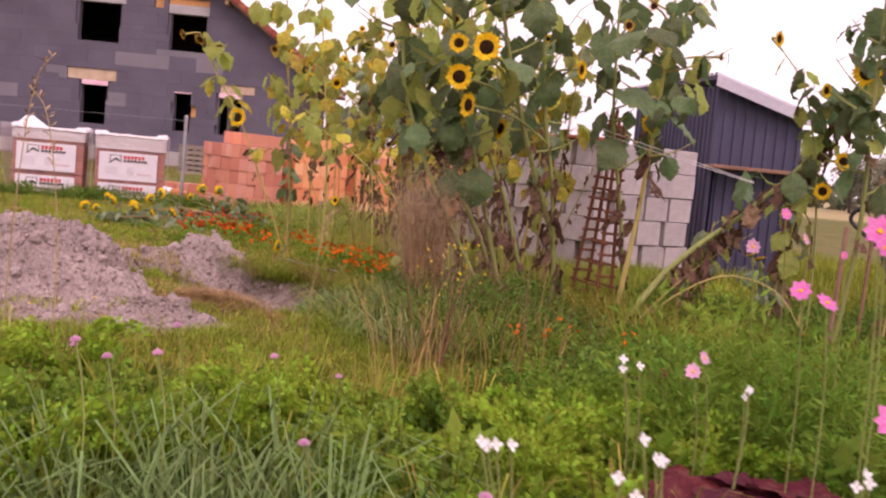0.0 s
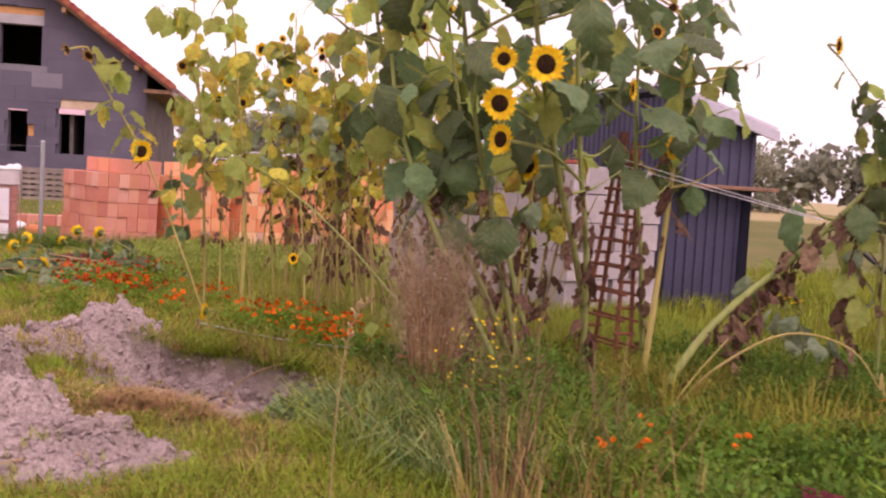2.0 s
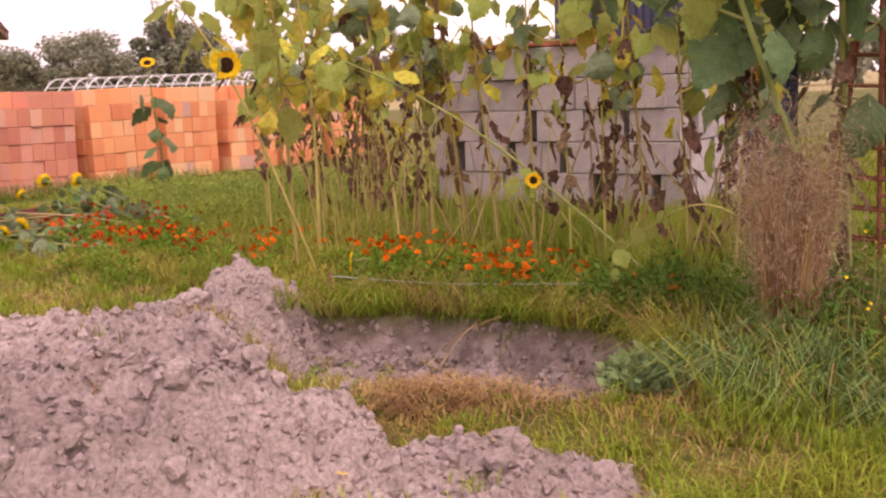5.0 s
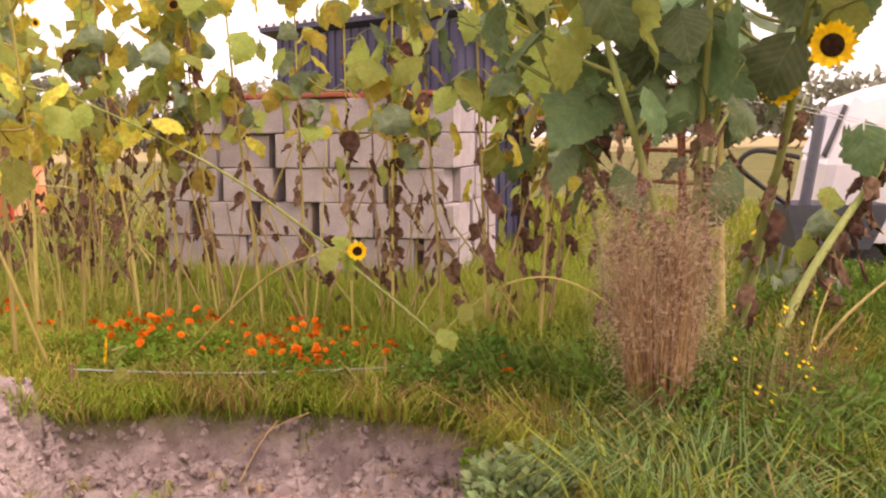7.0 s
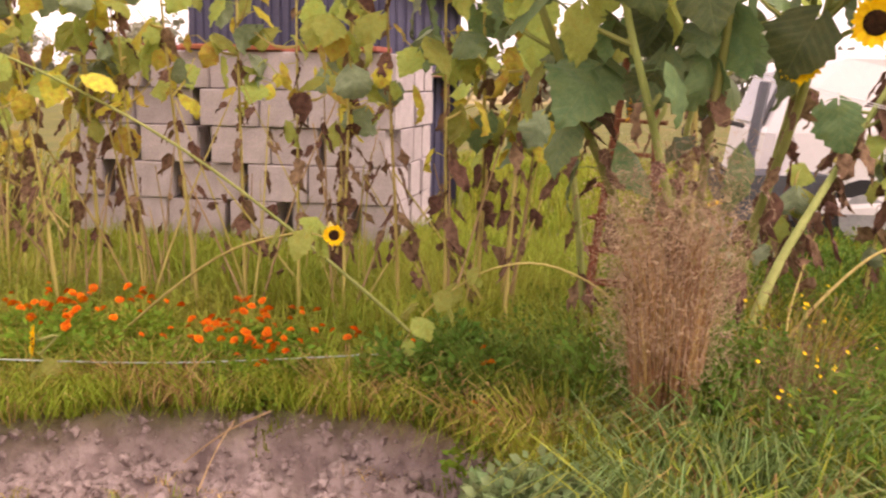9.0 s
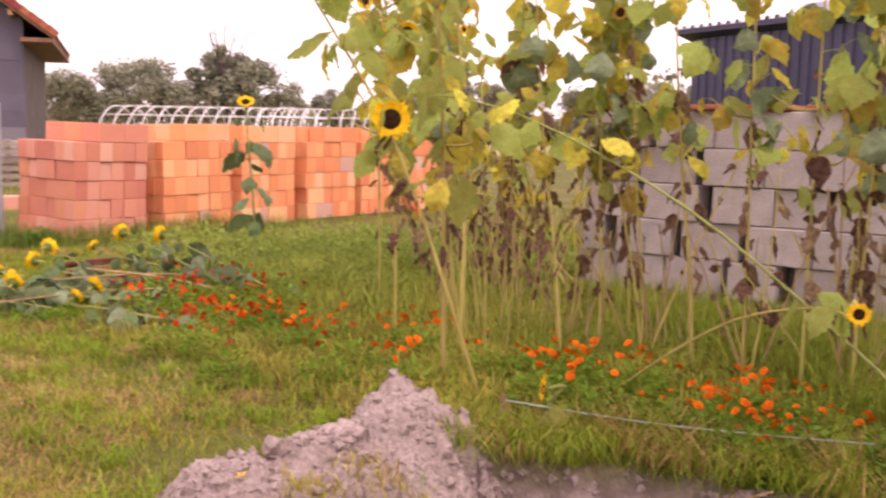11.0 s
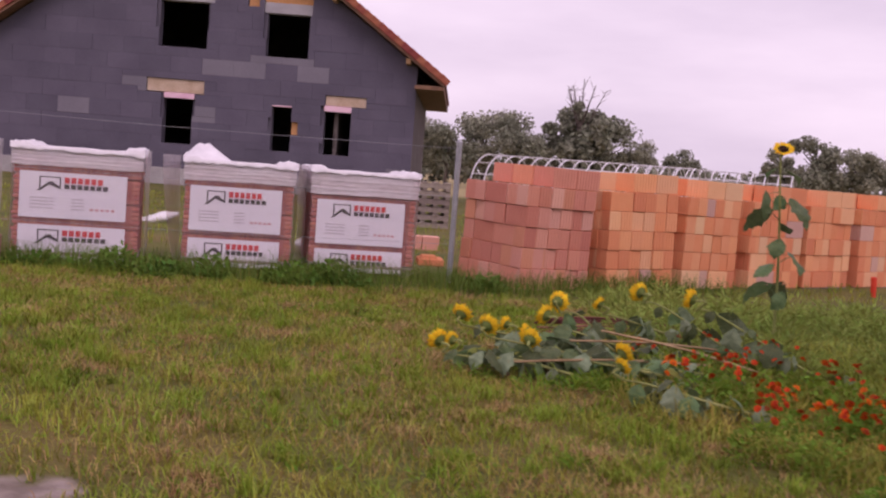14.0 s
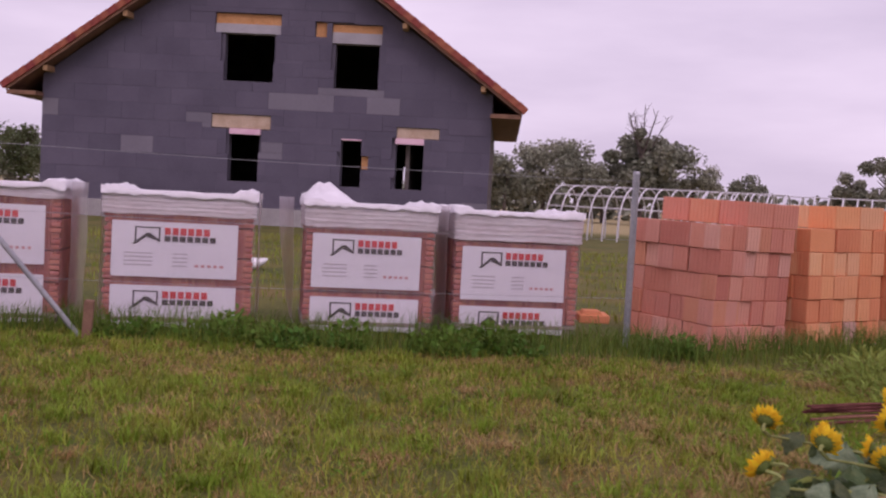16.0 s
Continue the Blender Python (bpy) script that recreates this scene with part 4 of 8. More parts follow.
# loose bricks and sacks behind the pallets
tagged(part("loose_block", Build().box(0, 0.26, 0, 0.16, 0, 0.07, 0.008).add([(0.02, 0.02, 0.07), (0.2, 0.02, 0.07), (0.2, 0.12, 0.07), (0.02, 0.12, 0.07), (0.04, 0.03, 0.1), (0.18, 0.03, 0.1), (0.18, 0.11, 0.1), (0.04, 0.11, 0.1)], [(4, 5, 6, 7), (0, 1, 5, 4), (1, 2, 6, 5), (2, 3, 7, 6), (3, 0, 4, 7)]), M["block_clay"], m=pose(-2.12, 8.55, 0.22, 6, 0, 12)), "orange clay block lying in the grass", "brick")
pb = base("red_brick_pile", pose(-3.4, 12.0, 0.08, 0, 0, 5), "low pile of red bricks behind the pallets", "brick pile")
for i in range(6):
    for k in range(1):
        part("brick", CLAY["block_clay_dull"][1], None, pb, m=pose(i * 0.24, (k % 2) * 0.02, k * 0.19))


def sack(m, seed, label):
    bm = bmesh.new()
    bmesh.ops.create_icosphere(bm, subdivisions=3, radius=1.0)
    for v in bm.verts:
        v.co = Vector((v.co.x * 0.32, v.co.y * 0.2, v.co.z * 0.09 + 0.06))
        v.co *= 1 + 0.35 * noise.noise(v.co * 4 + Vector((seed, 0, 0)))
    me = bpy.data.meshes.new("sack")
    bm.to_mesh(me)
    bm.free()
    me.materials.append(M["sack"])
    me.polygons.foreach_set("use_smooth", [True] * len(me.polygons))
    return tagged(part("plastic_sack", me, None, m=m), label, "sack", "white sacks")


sack(pose(-3.35, 10.2, 0.15, 0, 0, 40), 1, "crumpled white plastic sack behind the pallets")
sack(pose(-3.0, 10.8, 0.1, 10, 0, 10), 4, "crumpled white plastic sack behind the pallets")
sack(pose(-6.2, 13.5, 0.1, 0, -20, 30), 7, "torn white plastic sheet lying in the grass")


tagged(part("marker_peg", Build().tube([(0, 0, 0), (0, 0, 0.16), (0, 0, 0.24), (0, 0, 0.26)], [0.03, 0.034, 0.036, 0.028], 10), M["plastic_red"], m=pose(3.2, 10.35, 0.08, 3, -4, 0)), "bright orange-red plastic marker peg in the grass", "peg")


# wooden pallets piled up beside the house
def pallet_pile(m):
    e = base("pallet_pile", m, "pile of weathered wooden pallets near the house", "pallets")
    board = Build().box(0, 0.1, -0.02, 0.82, 0, 0.022, 0.004).mesh("board", M["wood_grey"])
    skid = Build().box(0, 1.2, 0, 0.1, 0, 0.09, 0.004).mesh("skid", M["wood_grey"])
    for k in range(6):
        z = k * 0.15
        pallet = part("pallet", skid, None, e, m=pose(0, 0.35, z))
        for y in (-0.35, 0.35):
            part("skid", skid, None, pallet, m=pose(0, y, 0))
        for j in range(6):
            part("board", board, None, pallet, m=pose(j * 0.22, -0.35, 0.092))
            part("board", board, None, pallet, m=pose(j * 0.22, -0.35, -0.024))
    return e


pallet_pile(pose(-3.1, 17.2, 0.1, 0, 0, 5))
pallet_pile(pose(-5.6, 22.6, 0.1, 0, 0, -5))


# ---- greenhouse frames ----
def tunnel(x0, y0, turn, length, w, h, label):
    e = base("greenhouse_frame", pose(x0, y0, GROUND, 0, 0, turn), label, "greenhouse frame", "greenhouse frames")
    n = int(length / 0.5)
    arch = [(0, w / 2 - w / 2 * math.cos(math.pi * k / 18), h * math.sin(math.pi * k / 18) ** 0.75) for k in range(19)]
    hoop = Build().tube(arch, 0.03, 5).mesh("hoop", M["white_tube"])
    for i in range(n + 1):
        part("hoop", hoop, None, e, m=pose(i * length / n, 0, 0))
    for k in (3, 5, 9, 13, 15):
        x, y, z = arch[k]
        part("rail", Build().tube([(0, y, z), (length, y, z)], 0.026, 5), M["white_tube"], e)
    return e


tunnel(-1.4, 34.2, -20, 7.6, 4.4, 1.85, "low white tubular greenhouse frame without cover")
tunnel(4.6, 38.5, -20, 6.5, 4.4, 1.95, "white tubular greenhouse frame standing behind another")


# ---- vegetation: materials ----
def plant(name, c1, c2, **kw):
    veins = kw.pop("veins", 0.0)
    kw = {"scale": 6, "fine": 40, "fine_amt": 0.18, "rough": 0.6, "bump": 0.15, "leaf": 0.3, "spec": 0.12, **kw}
    m = surf(name, c1, c2, kw.pop("scale"), kw.pop("fine"), kw.pop("fine_amt"), kw.pop("rough"), kw.pop("bump"), **kw)
    if veins:
        add_veins(m, veins)
    return m


def add_veins(m, amount):
    """A pale midrib and slanting side veins, in colour and relief, for a blade that runs along x."""
    n, l = m.node_tree.nodes, m.node_tree.links
    sep = n.new("ShaderNodeSeparateXYZ")
    l.new(n.new("ShaderNodeTexCoord").outputs["Object"], sep.inputs[0])

    def calc(op, a, b=None):
        x = n.new("ShaderNodeMath")
        x.operation = op
        for k, v in enumerate((a, b)):
            if isinstance(v, (int, float)):
                x.inputs[k].default_value = v
            elif v is not None:
                l.new(v, x.inputs[k])
        return x.outputs[0]
    side = calc('ABSOLUTE', sep.outputs["Y"])
    path = calc('SUBTRACT', calc('SUBTRACT', sep.outputs["X"], sep.outputs["Z"]), calc('MULTIPLY', side, 1.1))
    ribs = calc('POWER', calc('ABSOLUTE', calc('SINE', calc('MULTIPLY', path, 17.0))), 0.35)
    ribs = calc('SUBTRACT', 1.0, ribs)
    mid = calc('MAXIMUM', calc('SUBTRACT', 1.0, calc('MULTIPLY', side, 55.0)), 0.0)
    vein = calc('MINIMUM', calc('ADD', ribs, mid), 1.0)
    b = n["Principled BSDF"]
    col = b.inputs["Base Color"].links[0].from_socket
    mx = n.new("ShaderNodeMix")
    mx.data_type, mx.blend_type = 'RGBA', 'MIX'
    mx.inputs["B"].default_value = (0.45, 0.48, 0.2, 1)
    l.new(calc('MULTIPLY', vein, amount), mx.inputs["Factor"])
    l.new(col, mx.inputs["A"])
    for k in [q.to_socket for q in col.links]:
        if k.node != mx:
            l.new(mx.outputs["Result"], k)
    bp = n.new("ShaderNodeBump")
    bp.inputs["Strength"].default_value, bp.inputs["Distance"].default_value = 0.25, 0.008
    bp.invert = True
    l.new(vein, bp.inputs["Height"])
    l.new(b.inputs["Normal"].links[0].from_socket, bp.inputs["Normal"])
    l.new(bp.outputs["Normal"], b.inputs["Normal"])


M["leaf_dark"] = plant("dark_sunflower_leaf", (0.105, 0.172, 0.075), (0.155, 0.225, 0.1), rand=0.45, leaf=0.3, c3=(0.16, 0.19, 0.06), scale3=3, amt3=0.35, veins=0.14, rough=0.5, spec=0.25)
M["leaf_mid"] = plant("green_sunflower_leaf", (0.36, 0.44, 0.115), (0.46, 0.52, 0.145), rand=0.3, leaf=0.55, c3=(0.4, 0.36, 0.07), scale3=4, amt3=0.5, veins=0.18)
M["leaf_yellow"] = plant("yellowing_leaf", (0.52, 0.48, 0.08), (0.66, 0.56, 0.09), rand=0.28, leaf=0.4, c3=(0.5, 0.25, 0.06), scale3=5, amt3=0.7, veins=0.18)
M["leaf_grey"] = plant("wilted_grey_green_leaf", (0.19, 0.26, 0.155), (0.28, 0.35, 0.22), rand=0.2, leaf=0.25, veins=0.18)
M["leaf_dead"] = plant("dead_brown_leaf", (0.13, 0.075, 0.05), (0.27, 0.165, 0.11), rand=0.35, leaf=0.15, rough=0.9)
M["stem_pale"] = plant("pale_stalk", (0.4, 0.335, 0.11), (0.52, 0.43, 0.16), rand=0.15, leaf=0.0, rough=0.7, stretch=(1, 1, 0.2))
M["stem_green"] = plant("green_stalk", (0.24, 0.28, 0.09), (0.34, 0.36, 0.13), rand=0.15, leaf=0.0, rough=0.7, stretch=(1, 1, 0.2))
M["stem_dead"] = plant("dry_straw_stalk", (0.33, 0.22, 0.12), (0.44, 0.31, 0.18), rand=0.2, island=0.2, leaf=0.0, rough=0.9)
M["stalk_red"] = plant("dark_red_stalk", (0.15, 0.055, 0.045), (0.27, 0.12, 0.09), rand=0.3, leaf=0.0, rough=0.8, stretch=(1, 1, 0.3))
M["petal"] = plant("yellow_petal", (0.9, 0.56, 0.015), (0.95, 0.66, 0.03), rand=0.08, island=0.12, leaf=0.25, fine_amt=0.08)
M["petal_old"] = plant("faded_orange_petal", (0.6, 0.25, 0.03), (0.7, 0.36, 0.05), rand=0.15, island=0.2, leaf=0.2)
M["disc"] = plant("dark_seed_disc", (0.03, 0.014, 0.008), (0.075, 0.035, 0.015), fine=120, fine_amt=0.4, leaf=0.0, bump=0.8, rough=0.95)
M["calyx"] = plant("green_calyx", (0.14, 0.2, 0.05), (0.19, 0.25, 0.07), leaf=0.1, island=0.15)
M["marigold"] = plant("orange_marigold", (0.8, 0.15, 0.012), (0.86, 0.24, 0.015), rand=0.2, island=0.25, leaf=0.15, fine_amt=0.1)
M["marigold_red"] = plant("red_marigold", (0.55, 0.055, 0.012), (0.68, 0.1, 0.015), rand=0.2, island=0.25, leaf=0.15, fine_amt=0.1)
M["fine_green"] = plant("feathery_green", (0.13, 0.25, 0.03), (0.24, 0.355, 0.045), island=0.35, leaf=0.35, coords="Position", scale=1.4)
M["fine_lime"] = plant("feathery_lime_green", (0.18, 0.32, 0.026), (0.29, 0.42, 0.042), island=0.4, leaf=0.38, coords="Position", scale=1.4)
M["weed_grey"] = plant("grey_green_weed", (0.17, 0.26, 0.11), (0.27, 0.36, 0.17), island=0.35, leaf=0.3, coords="Position", scale=3)
M["fine_dark"] = plant("dark_fine_green", (0.09, 0.18, 0.03), (0.15, 0.25, 0.04), island=0.35, leaf=0.3, coords="Position", scale=2)
M["blade_green"] = plant("grass_green", (0.16, 0.225, 0.025), (0.38, 0.395, 0.058), island=0.42, leaf=0.35, coords="Position", scale=1.9)
M["blade_bright"] = plant("grass_fresh", (0.22, 0.33, 0.03), (0.3, 0.4, 0.05), island=0.3, leaf=0.35, coords="Position", scale=1.4)
M["blade_mid"] = plant("grass_yellow_green", (0.27, 0.345, 0.05), (0.41, 0.425, 0.08), island=0.35, leaf=0.35, coords="Position", scale=1.1)
M["fine_olive"] = plant("olive_weeds", (0.22, 0.3, 0.06), (0.33, 0.39, 0.09), island=0.35, leaf=0.35, coords="Position", scale=1.6)
M["blade_yellow"] = plant("grass_yellow", (0.26, 0.24, 0.045), (0.48, 0.39, 0.085), island=0.35, leaf=0.35, coords="Position", scale=2.3)
M["blade_dry"] = plant("grass_dry", (0.36, 0.225, 0.085), (0.48, 0.32, 0.14), island=0.35, leaf=0.2, coords="Position", scale=1.4)
M["blade_dark"] = plant("grass_dark", (0.1, 0.165, 0.03), (0.16, 0.23, 0.04), island=0.3, leaf=0.3, coords="Position", scale=1.4)
M["strap"] = plant("blue_green_strap_leaf", (0.15, 0.25, 0.08), (0.22, 0.33, 0.12), island=0.25, leaf=0.3, coords="Position")
M["strap_pale"] = plant("pale_grass_blade", (0.22, 0.3, 0.09), (0.33, 0.39, 0.15), island=0.35, leaf=0.3, coords="Position", scale=3)
M["straw_tuft"] = plant("brown_ornamental_grass", (0.33, 0.19, 0.085), (0.5, 0.31, 0.15), island=0.4, leaf=0.2, coords="Position", scale=3)
M["stalk_brown"] = plant("brown_seed_stalk", (0.2, 0.11, 0.07), (0.33, 0.2, 0.12), island=0.3, leaf=0.1, coords="Position", scale=3)
M["panicle"] = plant("pinkish_seed_head", (0.42, 0.3, 0.2), (0.52, 0.38, 0.26), island=0.3, leaf=0.25, coords="Position", scale=3)
M["pink"] = plant("pink_cosmos_petal", (0.78, 0.16, 0.5), (0.86, 0.28, 0.6), island=0.12, rand=0.1, leaf=0.3, fine_amt=0.06)
M["pink_pale"] = plant("pale_pink_petal", (0.72, 0.36, 0.55), (0.78, 0.45, 0.62), island=0.12, rand=0.1, leaf=0.3, fine_amt=0.06)
M["white_petal"] = plant("white_petal", (0.8, 0.8, 0.8), (0.86, 0.85, 0.85), island=0.05, leaf=0.2, fine_amt=0.04)
M["lettuce"] = plant("red_lettuce", (0.1, 0.015, 0.025), (0.17, 0.03, 0.045), rand=0.2, leaf=0.25, c3=(0.16, 0.13, 0.05), scale3=6, amt3=0.3)
# next two leaf colours are paled and greyed to carry distance haze
M["tree_leaf"] = plant("far_foliage_hazed", (0.26, 0.265, 0.19), (0.345, 0.345, 0.255), island=0.35, leaf=0.2, scale=0.6)
M["tree_leaf_dark"] = plant("far_dark_foliage_hazed", (0.21, 0.225, 0.16), (0.285, 0.29, 0.215), island=0.35, leaf=0.2, scale=0.6)
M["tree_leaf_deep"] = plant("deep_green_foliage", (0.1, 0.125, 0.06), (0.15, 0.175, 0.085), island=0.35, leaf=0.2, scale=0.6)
M["bark"] = plant("bark", (0.1, 0.08, 0.07), (0.16, 0.13, 0.11), leaf=0.0, rough=0.95, bump=0.4)


# ---- vegetation: shapes ----
def raw_mesh(name, verts, faces3, faces4, mat, smooth=False):
    me = bpy.data.meshes.new(name)
    nv, n3f, n4f = len(verts), len(faces3), len(faces4)
    me.vertices.add(nv)
    me.vertices.foreach_set("co", np.asarray(verts, np.float32).ravel())
    loops = np.concatenate([np.asarray(faces4, np.int32).ravel(), np.asarray(faces3, np.int32).ravel()])
    starts = np.concatenate([np.arange(n4f) * 4, n4f * 4 + np.arange(n3f) * 3]).astype(np.int32)
    me.loops.add(len(loops))
    me.loops.foreach_set("vertex_index", loops)
    me.polygons.add(n3f + n4f)
    me.polygons.foreach_set("loop_start", starts)
    me.materials.append(mat)
    if smooth:
        me.polygons.foreach_set("use_smooth", np.ones(n3f + n4f, bool))
    me.update(calc_edges=True)
    me.validate()
    return me


def grass_mesh(name, xy, z, h, width, lean, mat, seed, curl=0.5, toward=None):
    """Many blades: each a tapered strip that bends over, any way or towards one bearing."""
    g = np.random.default_rng(seed)
    n = len(xy)
    yaw = g.uniform(0, 2 * np.pi, n) if toward is None else g.normal(toward, 0.6, n)
    h = np.asarray(h) * g.uniform(0.6, 1.15, n)
    ln = lean * g.uniform(0.1, 1.0, n) * h
    face = yaw + g.uniform(0.6, 2.5, n)
    wx, wy = np.cos(face) * width * 0.5, np.sin(face) * width * 0.5
    dx, dy = np.cos(yaw) * ln, np.sin(yaw) * ln
    b = np.c_[xy, z]
    mid = b + np.c_[dx * 0.35, dy * 0.35, h * 0.62]
    tip = b + np.c_[dx, dy, h * (1 - curl * ln / np.maximum(h, 1e-4) * 0.5)]
    w = np.c_[wx, wy, np.zeros(n)]
    v = np.stack([b - w, b + w, mid + w * 0.75, mid - w * 0.75, tip], 1).reshape(-1, 3)
    k = np.arange(n)[:, None] * 5
    return raw_mesh(name, v, k + np.array([[3, 2, 4]]), k + np.array([[0, 1, 2, 3]]), mat)


def scatter(n, x0, x1, y0, y1, seed, keep=None):
    g = np.random.default_rng(seed)
    p = np.c_[g.uniform(x0, x1, n), g.uniform(y0, y1, n)]
    if keep:
        p = p[np.array([keep(x, y) for x, y in p])]
    return p


def zs(xy, extra=0.0):
    return np.array([ground_z(x, y) for x, y in xy]) + extra


def lawn_free(x, y):
    """Where grass grows: not on the heap, nor in the dug bed or on the bare patch."""
    if -1.8 < x < 2.4 and -3 < y < 1.6:
        if mound_z(x, y) > 0.0 or hole_depth(x, y) > 0.25:
            return False
    return bare(x, y) < 0.5


def leaf_mesh(name, mat, width, droop, fold, petiole, seed, ragged=0.07, hang=0.75):
    """A heart-shaped blade of length 1 on a petiole along +x; the blade hangs from the petiole's end."""
    r = random.Random(seed)
    b = Build()
    rise = petiole * 0.35
    if petiole:
        b.tube([(0, 0, 0), (petiole * 0.5, 0, rise * 0.8), (petiole, 0, rise)], [0.016, 0.013, 0.01], 4, False)
    rows = []
    ts = [0.0, 0.05, 0.11, 0.18, 0.26, 0.34, 0.43, 0.52, 0.61, 0.7, 0.79, 0.87, 0.94, 1.0]
    half = [0.03, 0.27, 0.41, 0.485, 0.505, 0.48, 0.43, 0.37, 0.305, 0.24, 0.175, 0.11, 0.05, 0.0]
    skew, curl = r.uniform(-0.12, 0.12), r.uniform(-0.35, 0.35)
    for i, (t, hw) in enumerate(zip(ts, half)):
        row_ = []
        for u in (-1, -0.66, -0.33, 0, 0.33, 0.66, 1):
            tooth = 1 + (0.075 * (-1) ** i + r.uniform(-ragged, ragged) if abs(u) == 1 else 0)
            y = hw * width * u * tooth * (1 + skew * u)
            bk = -0.24 * max(0.0, 1 - t * 4) * abs(u) ** 1.5
            a = hang + droop * t
            px = petiole + (math.sin(a) - math.sin(hang)) / droop + bk * math.cos(hang)
            pz = rise - (math.cos(hang) - math.cos(a)) / droop - bk * math.sin(hang)
            wave = 0.05 * noise.noise(Vector((t * 4 + seed, u * 1.8, seed * 1.3))) + 0.028 * abs(u) * math.sin(t * 21 + seed + 1.5 * u) + 0.1 * curl * u * t
            row_.append((px + wave * math.sin(a), y, pz - fold * abs(y) * math.cos(a * 0.6) + wave * math.cos(a)))
        rows.append(row_)
    k = len(b.v)
    b.v += [p for q in rows for p in q]
    for i in range(len(rows) - 1):
        for j in range(6):
            b.f.append((k + i * 7 + j, k + i * 7 + j + 1, k + i * 7 + 8 + j, k + i * 7 + 7 + j))
    return b.mesh(name, mat, True)


def dead_leaf_mesh(seed):
    """A shrivelled leaf that hangs down from the stalk."""
    r, b = random.Random(seed), Build()
    b.tube([(0, 0, 0), (0.15, 0, 0.03), (0.25, 0, -0.12)], [0.015, 0.012, 0.01], 4, False)
    k, n = len(b.v), 6
    for i in range(n + 1):
        t = i / n
        w = 0.34 * math.sin(math.pi * min(1, t * 0.9 + 0.12)) * r.uniform(0.35, 1.25)
        tw = t * r.uniform(0.3, 2.6)
        for u in (-1, -0.3, 0.4, 1):
            fold = 0.55 if abs(u) == 1 else 1.0
            x, y = 0.25 + math.sin(tw) * w * u * fold + r.uniform(-0.05, 0.05), math.cos(tw) * w * u * fold
            b.v.append((x + 0.1 * t, y + (0.12 if abs(u) == 1 else -0.06) * u * r.uniform(0.2, 1), -0.12 - t * r.uniform(0.6, 0.95)))
    for i in range(n):
        for j in range(3):
            b.f.append((k + i * 4 + j, k + i * 4 + j + 1, k + i * 4 + 5 + j, k + i * 4 + 4 + j))
    return b.mesh("dead_leaf", M["leaf_dead"], True)


LEAF = {}
for key, mat_, spec in (("dark", "leaf_dark", ((0.95, 0.9, 0.25), (0.88, 0.7, 0.45), (1.0, 1.2, 0.2), (0.9, 0.5, 0.7), (0.85, 1.5, 0.5))), ("mid", "leaf_mid", ((0.9, 0.8, 0.3), (0.85, 1.0, 0.5), (0.95, 0.6, 0.2), (0.8, 1.3, 0.7), (0.9, 0.5, 0.5))),
                        ("yellow", "leaf_yellow", ((0.9, 1.0, 0.3), (0.82, 1.4, 0.7), (0.92, 0.8, 0.4), (0.7, 1.8, 0.9))), ("grey", "leaf_grey", ((0.9, 1.9, 0.6), (0.85, 1.4, 0.7), (0.95, 2.2, 0.4)))):
    LEAF[key] = [leaf_mesh("leaf", M[mat_], w, d, f, 0.55, i + 1) for i, (w, d, f) in enumerate(spec)]
LEAF["dead"] = [dead_leaf_mesh(i) for i in (1, 2, 3, 4, 5, 6, 7)]


def petals_mesh(name, mat, n, r0, r1, width, cup, seed, rings=1):
    r, b = random.Random(seed), Build()
    for ring in range(rings):
        for i in range(n):
            a = 2 * math.pi * (i + 0.5 * ring) / n + r.uniform(-0.08, 0.08)
            l = r1 * r.uniform(0.86, 1.08) * (1 - 0.1 * ring)
            c = cup * r.uniform(0.5, 1.4) + ring * 0.12
            ca_, sa_ = math.cos(a), math.sin(a)

            def at(rad, off, z):
                return (ca_ * rad - sa_ * off, sa_ * rad + ca_ * off, z)
            m_ = (r0 + l) * 0.55
            b.add([at(r0, -width * 0.25, 0), at(r0, width * 0.25, 0), at(m_, width * 0.5, c * 0.4 + 0.01), at(m_, 0, c * 0.4 - 0.015), at(m_, -width * 0.5, c * 0.4 + 0.01), at(l, 0, c)],
                  [(0, 1, 2, 3), (0, 3, 4), (3, 2, 5), (4, 3, 5)])
    return b.mesh(name, mat, True)


def disc_mesh():
    b, n = Build(), 14
    prof = [(0.46, -0.02), (0.47, 0.05), (0.4, 0.1), (0.24, 0.1), (0.0, 0.06)]
    for r_, z in prof[:-1]:
        b.v += [(math.cos(2 * math.pi * k / n) * r_, math.sin(2 * math.pi * k / n) * r_, z) for k in range(n)]
    b.v.append((0, 0, prof[-1][1]))
    for i in range(3):
        for k in range(n):
            b.f.append((i * n + k, i * n + (k + 1) % n, i * n + n + (k + 1) % n, i * n + n + k))
    b.f += [(3 * n + k, 3 * n + (k + 1) % n, 4 * n) for k in range(n)]
    return b.mesh("seed_disc", M["disc"], True)


